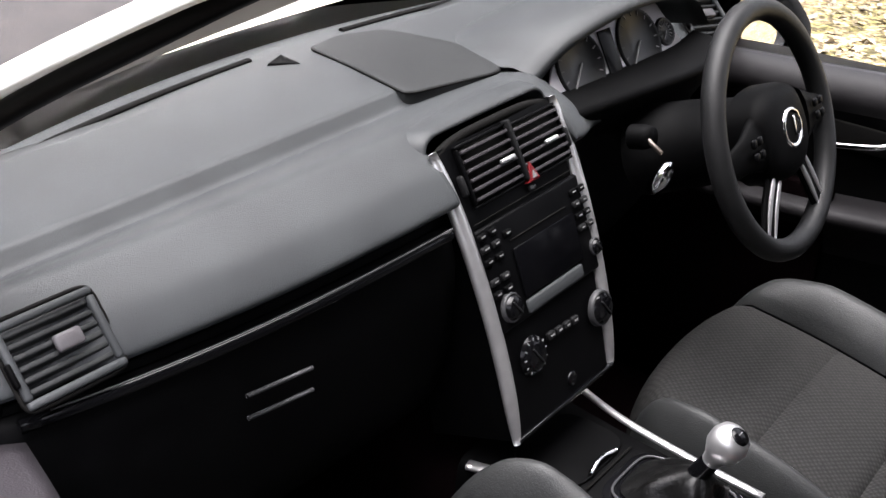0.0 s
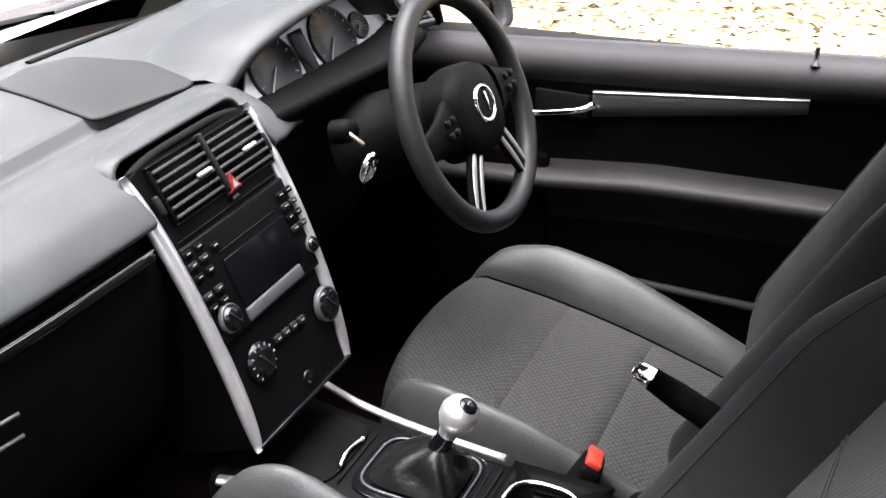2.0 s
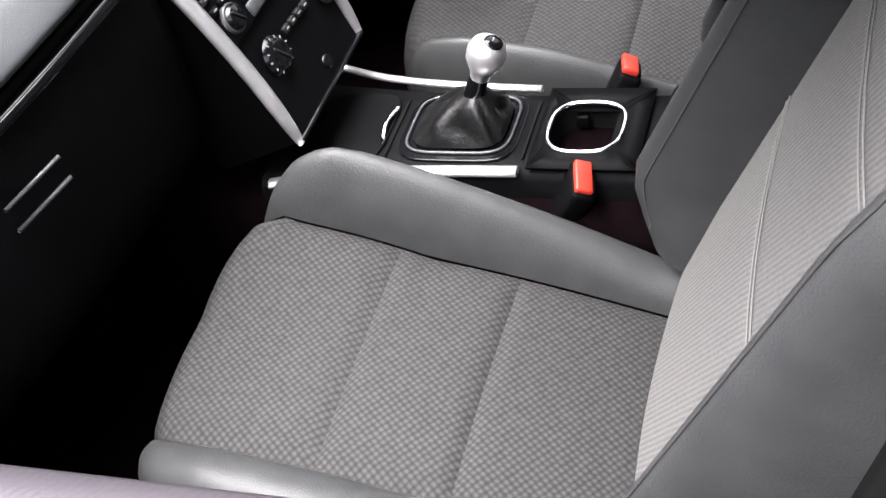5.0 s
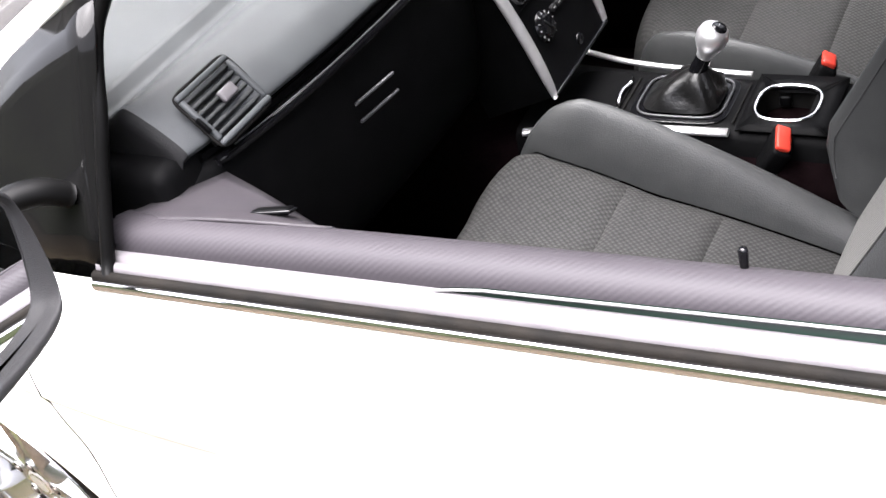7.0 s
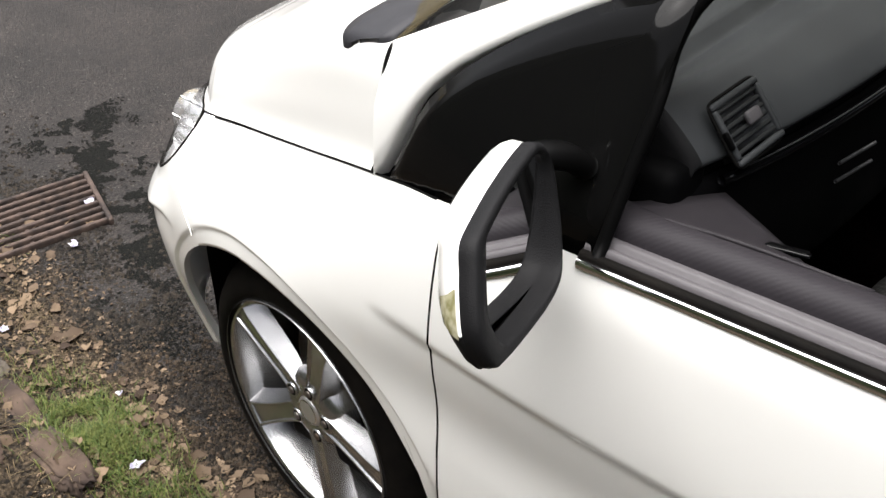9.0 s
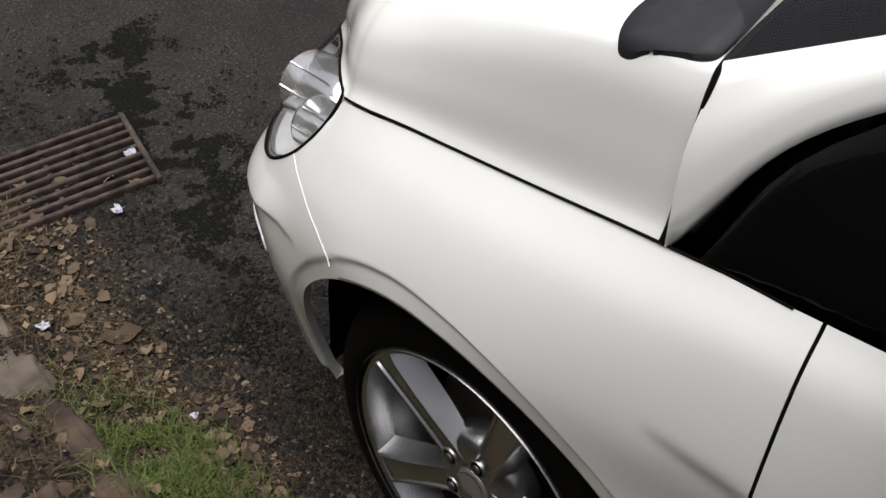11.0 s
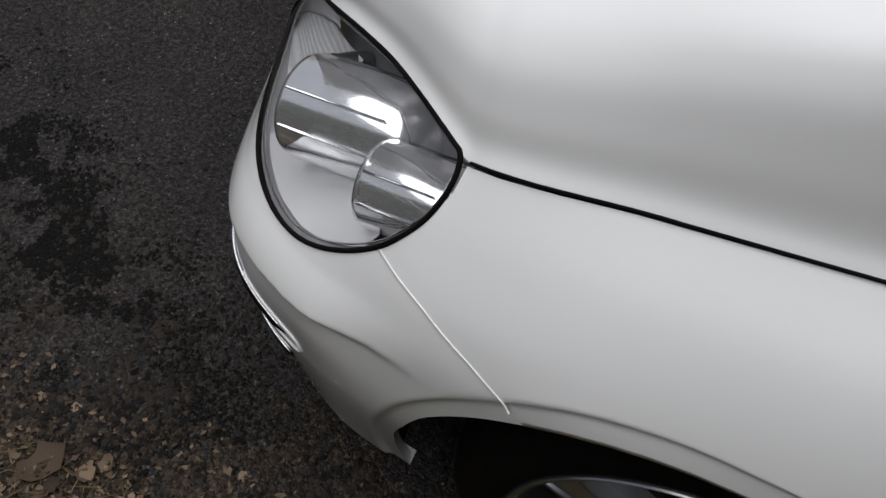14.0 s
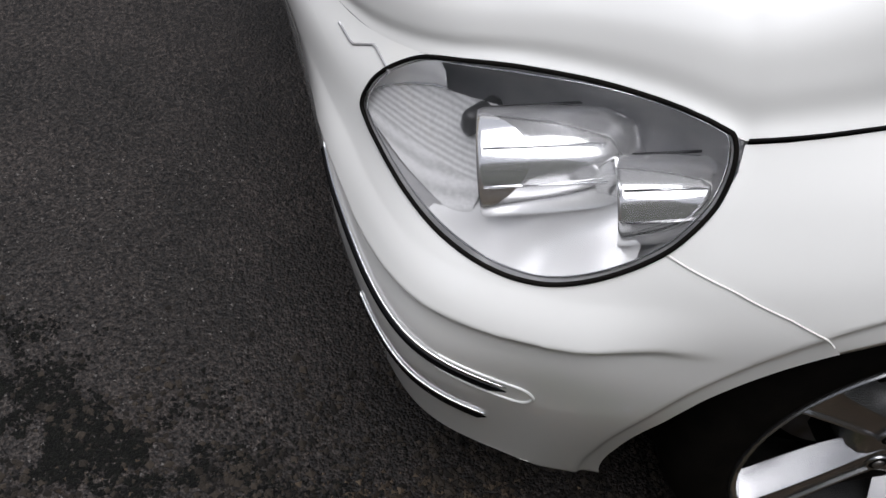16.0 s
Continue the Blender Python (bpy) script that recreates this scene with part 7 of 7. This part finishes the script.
def road_soil():
    """Brown crumbs of soil and fine gravel washed from the verge onto the road."""
    ran = random.Random(88)
    V, F = [], []
    for _ in range(26000):
        y = ran.uniform(-0.25, 1.15)
        x = float(verge_edge(y)) - 0.03 + abs(ran.gauss(0.0, 0.13 if y < 0.75 else 0.10))
        if y > 0.70 and ran.random() < 0.5:
            continue
        if x > -0.60 + 0.25 * max(0.0, y - 0.35) or (x > -0.66 and y < 0.4):
            continue
        if noise.noise(Vector((x * 9, y * 9, 51))) + 0.5 * noise.noise(Vector((x * 27, y * 27, 14))) < ran.uniform(-0.55, 0.15):
            continue
        s, z, t = ran.choice((0.0015, 0.002, 0.003, 0.004, 0.006)) * ran.uniform(0.8, 1.3), ground_height(x, y), ran.uniform(0, 6.28)
        c, q = math.cos(t), math.sin(t)
        o = len(V)
        for dx, dy, dz in ((1, 0, 0.1), (-0.4, 0.9, 0.1), (-0.6, -0.7, 0.1), (0.1, 0.1, 0.8)):
            V.append((x + (dx * c - dy * q) * s, y + (dx * q + dy * c) * s, z + 0.0006 + dz * s))
        F += [(o, o + 1, o + 3), (o + 1, o + 2, o + 3), (o + 2, o, o + 3)]
    sheet_of("soil_crumbs", V, F, SOILGRIT, "brown soil crumbs washed onto the asphalt", "soil")


def leaf_scatter():
    """Curled pale and brown pieces of leaf, heaped between the grass and the wheel."""
    ran = random.Random(61)
    V, F = [], []
    for _ in range(1500):
        y = ran.uniform(-0.25, 0.62) if ran.random() < 0.72 else ran.uniform(0.62, 1.45)
        x = float(verge_edge(y)) + ran.gauss(-0.03, 0.06)
        if x > -0.60 or (x > -0.74 and y < 0.55):
            continue
        if noise.noise(Vector((x * 8, y * 8, 77))) < ran.uniform(-0.45, 0.10):
            continue
        s, z, t = ran.choice((0.005, 0.007, 0.009, 0.012, 0.016) if y < 0.6 else (0.003, 0.004, 0.005, 0.007, 0.010)) * ran.uniform(0.8, 1.2), ground_height(x, y), ran.uniform(0, 6.28)
        c, q, curl, tip = math.cos(t), math.sin(t), ran.uniform(0.1, 0.7), ran.uniform(-0.1, 0.5)
        o = len(V)
        for i in range(4):
            f = i / 3 * 2 - 1
            wd = 0.50 * (1 - f * f) ** 0.5 * ran.uniform(0.5, 1.5) + 0.08 * ran.random()
            for e in (-1, 0, 1):
                dx, dy, dz = f, e * wd, 0.15 + curl * abs(e) * wd + tip * f * f + ran.uniform(-0.06, 0.06)
                V.append((x + (dx * c - dy * q) * s, y + (dx * q + dy * c) * s, z + 0.001 + max(dz, 0.0) * s))
        for i in range(3):
            for e in range(2):
                a = o + 3 * i + e
                F.append((a, a + 1, a + 4, a + 3))
    sheet_of("leaf_pieces", V, F, PALELEAF, "pale and brown curled leaf pieces beside the wheel", "leaf litter", smooth=True)


SOILGRIT = tinted("soil_grit", (0.005, 0.0037, 0.0025), (0.085, 0.064, 0.044))
PALELEAF = tinted("pale_leaf", (0.020, 0.011, 0.006), (0.205, 0.150, 0.098), 0.75)
GRITMAT = tinted("road_grit", (0.003, 0.003, 0.003), (0.15, 0.14, 0.13))
gravel()
grit()
road_soil()
leaf_scatter()
moss()
blades("grass", 6500, green_spot, GRASSMAT, "patch of short green grass on the verge", "grass", 0.034)
blades("dry_stalks", 3600, any_verge, DRYMAT, "dry stalks and twigs strewn over the soil", "dead grass", 0.030, 1.2)


def leaf_mesh(seed):
    """A curled dead leaf about 1 long."""
    r = random.Random(seed)
    b = bmesh.new()
    n = 6
    rows = []
    for i in range(n + 1):
        f = i / n
        w = 0.34 * math.sin(math.pi * f) ** 0.7 * (1 + 0.25 * r.uniform(-1, 1)) + 0.004
        bend = 0.30 * math.sin(f * 3 + seed) * f
        rows.append([(-w, f - 0.5, bend + 0.22 * w + 0.05 * r.uniform(-1, 1)), (0, f - 0.5, bend - 0.05), (w, f - 0.5, bend + 0.28 * w + 0.05 * r.uniform(-1, 1))])
    grid_bm(rows, b)
    me = bpy.data.meshes.new("fallen_leaf")
    b.to_mesh(me)
    b.free()
    me.materials.append(LEAFMAT)
    me.shade_smooth()
    return me


LEAVES = [leaf_mesh(k) for k in range(6)]


def leaf(x, y, s, turn):
    ob = new("fallen_leaf", LEAVES[RAN.randrange(6)])
    ob.matrix_basis = pose(x, y, ground_height(x, y) + 0.10 * s + 0.004, RAN.uniform(-18, 18), RAN.uniform(-18, 18), turn) @ Matrix.Scale(s, 4)
    tagged(ob, "curled brown dead leaf lying on the ground", "leaf", "fallen leaves")


for x, y, s, t in ((-0.763, 1.240, 0.060, 120), (-0.758, 0.873, 0.075, 60), (-0.700, 1.210, 0.045, 10), (-0.640, 1.195, 0.040, 80), (-0.600, 1.180, 0.035, 150), (-0.865, 0.530, 0.045, 30), (-0.815, 0.340, 0.060, 70),
                   (-0.830, 0.300, 0.050, 160), (-0.850, 0.230, 0.055, 20), (-0.820, 0.185, 0.050, 100), (-0.880, 0.170, 0.045, 140), (-1.010, 0.480, 0.055, 40), (-0.985, 0.420, 0.050, 95), (-0.930, 0.350, 0.040, 10), (-0.800, 0.960, 0.040, 45), (-0.555, 1.330, 0.040, 25), (-0.480, 1.270, 0.035, 100), (-0.62, 1.40, 0.034, 30), (-0.56, 1.25, 0.030, 75), (-0.50, 1.36, 0.026, 140), (-0.45, 1.22, 0.030, 12), (-0.66, 1.28, 0.038, 110), (-0.70, 1.36, 0.030, 60), (-0.72, 0.985, 0.045, 15)):
    leaf(x, y, s, t)


def crumbs():
    """Small broken leaf bits, dense beside the wheel."""
    V, F = [], []
    for _ in range(5200):
        y = RAN.uniform(-0.2, 1.9)
        x = verge_edge(y) + RAN.gauss(-0.04, 0.10)
        if RAN.random() < 0.3:
            x, y = RAN.uniform(-1.15, -0.85), RAN.uniform(-0.1, 0.5)
        if x > -0.6:
            continue
        z, s, t = ground_height(x, y), RAN.uniform(0.002, 0.0065), RAN.uniform(0, 6.28)
        c, q = math.cos(t) * s, math.sin(t) * s
        o = len(V)
        V += [(x - c, y - q, z + RAN.uniform(0, 0.006)), (x - q * 0.6, y + c * 0.6, z + RAN.uniform(0.001, 0.008)), (x + c, y + q, z + RAN.uniform(0, 0.006)), (x + q * 0.6, y - c * 0.6, z + RAN.uniform(0.001, 0.008))]
        F += [(o, o + 1, o + 2), (o, o + 2, o + 3)]
    sheet_of("leaf_crumbs", V, F, LEAFMAT, "brown broken leaf bits over the verge", "leaf litter")


crumbs()
for _ in range(272):
    y = RAN.uniform(-0.1, 1.9)
    x = verge_edge(y) - abs(RAN.gauss(0.0, 0.12)) + 0.03
    if 0.0 < y < 0.5 and RAN.random() < 0.7:
        x = RAN.uniform(-1.02, -0.80)
    if RAN.random() < 0.25:
        x = RAN.uniform(-1.2, -0.92)
    if x > -0.5 or (x > -0.84 and y < 0.35):
        continue
    leaf(x, y, RAN.choice((0.014, 0.018, 0.022, 0.028, 0.036)), RAN.uniform(0, 360))


def scrap(x, y, s, seed):
    r = random.Random(seed)
    b = bmesh.new()
    g = [[((i * 0.4 - 0.6 + r.uniform(-0.22, 0.22)) * s, (j * 0.35 - 0.5 + r.uniform(-0.22, 0.22)) * s, r.uniform(0.0, 0.9) * s * 0.5) for j in range(4)] for i in range(4)]
    ob = part("paper_scrap", grid_bm(g, b), PAPER, smooth=False)
    ob.matrix_basis = pose(x, y, ground_height(x, y) + 0.012, 0, 0, r.uniform(0, 360))
    tagged(ob, "crumpled white paper scrap on the ground", "litter", "paper scraps")


for k, (x, y, s) in enumerate(((-0.397, 1.297, 0.022), (-0.537, 1.165, 0.020), (-0.850, 0.985, 0.018), (-0.910, 0.405, 0.018), (-0.80, 0.62, 0.010))):
    scrap(x, y, s, k)


def far_litter():
    V, F = [], []
    for _ in range(5000):
        x, y = RAN.uniform(3.15, 7.0), RAN.uniform(-2.5, 3.0)
        z = ground_height(x, y)
        s, t = RAN.uniform(0.012, 0.035), RAN.uniform(0, 6.28)
        c, q = math.cos(t) * s, math.sin(t) * s
        o = len(V)
        V += [(x - c, y - q, z + RAN.uniform(0, 0.02)), (x - q * 0.5, y + c * 0.5, z + RAN.uniform(0.0, 0.03)), (x + c, y + q, z + RAN.uniform(0, 0.02)), (x + q * 0.5, y - c * 0.5, z + RAN.uniform(0, 0.03))]
        F.append((o, o + 1, o + 2, o + 3))
    sheet_of("leaf_litter", V, F, FARLEAF, "pale dead leaves over the far bank", "leaf litter")


far_litter()

# an unseen hedge, added behind the camera, closes the verge side and darkens reflections
HEDGE = material("hedge", (0.020, 0.028, 0.010), 0.95, color2=(0.06, 0.075, 0.03), scale=3, detail=10, bump=1.0, bump_scale=8)
# its added height grows ahead, to take light off the car's front corner
def hedge_rows(y):
    return np.linspace(-0.05, np.interp(y, [-2, 0.5, 1.5], [2.8, 3.6, 4.6]), 14)


hedge = grid_bm([[(-4.7 + 0.35 * noise.noise(Vector((0, y * 0.9, z * 0.9))) + 0.1 * z, y, z) for z in hedge_rows(y)] for y in np.linspace(-14, 16, 90)])
tagged(part("backdrop_hedge", hedge, HEDGE), "unseen dark hedge added along the verge", "hedge", kind="structure")
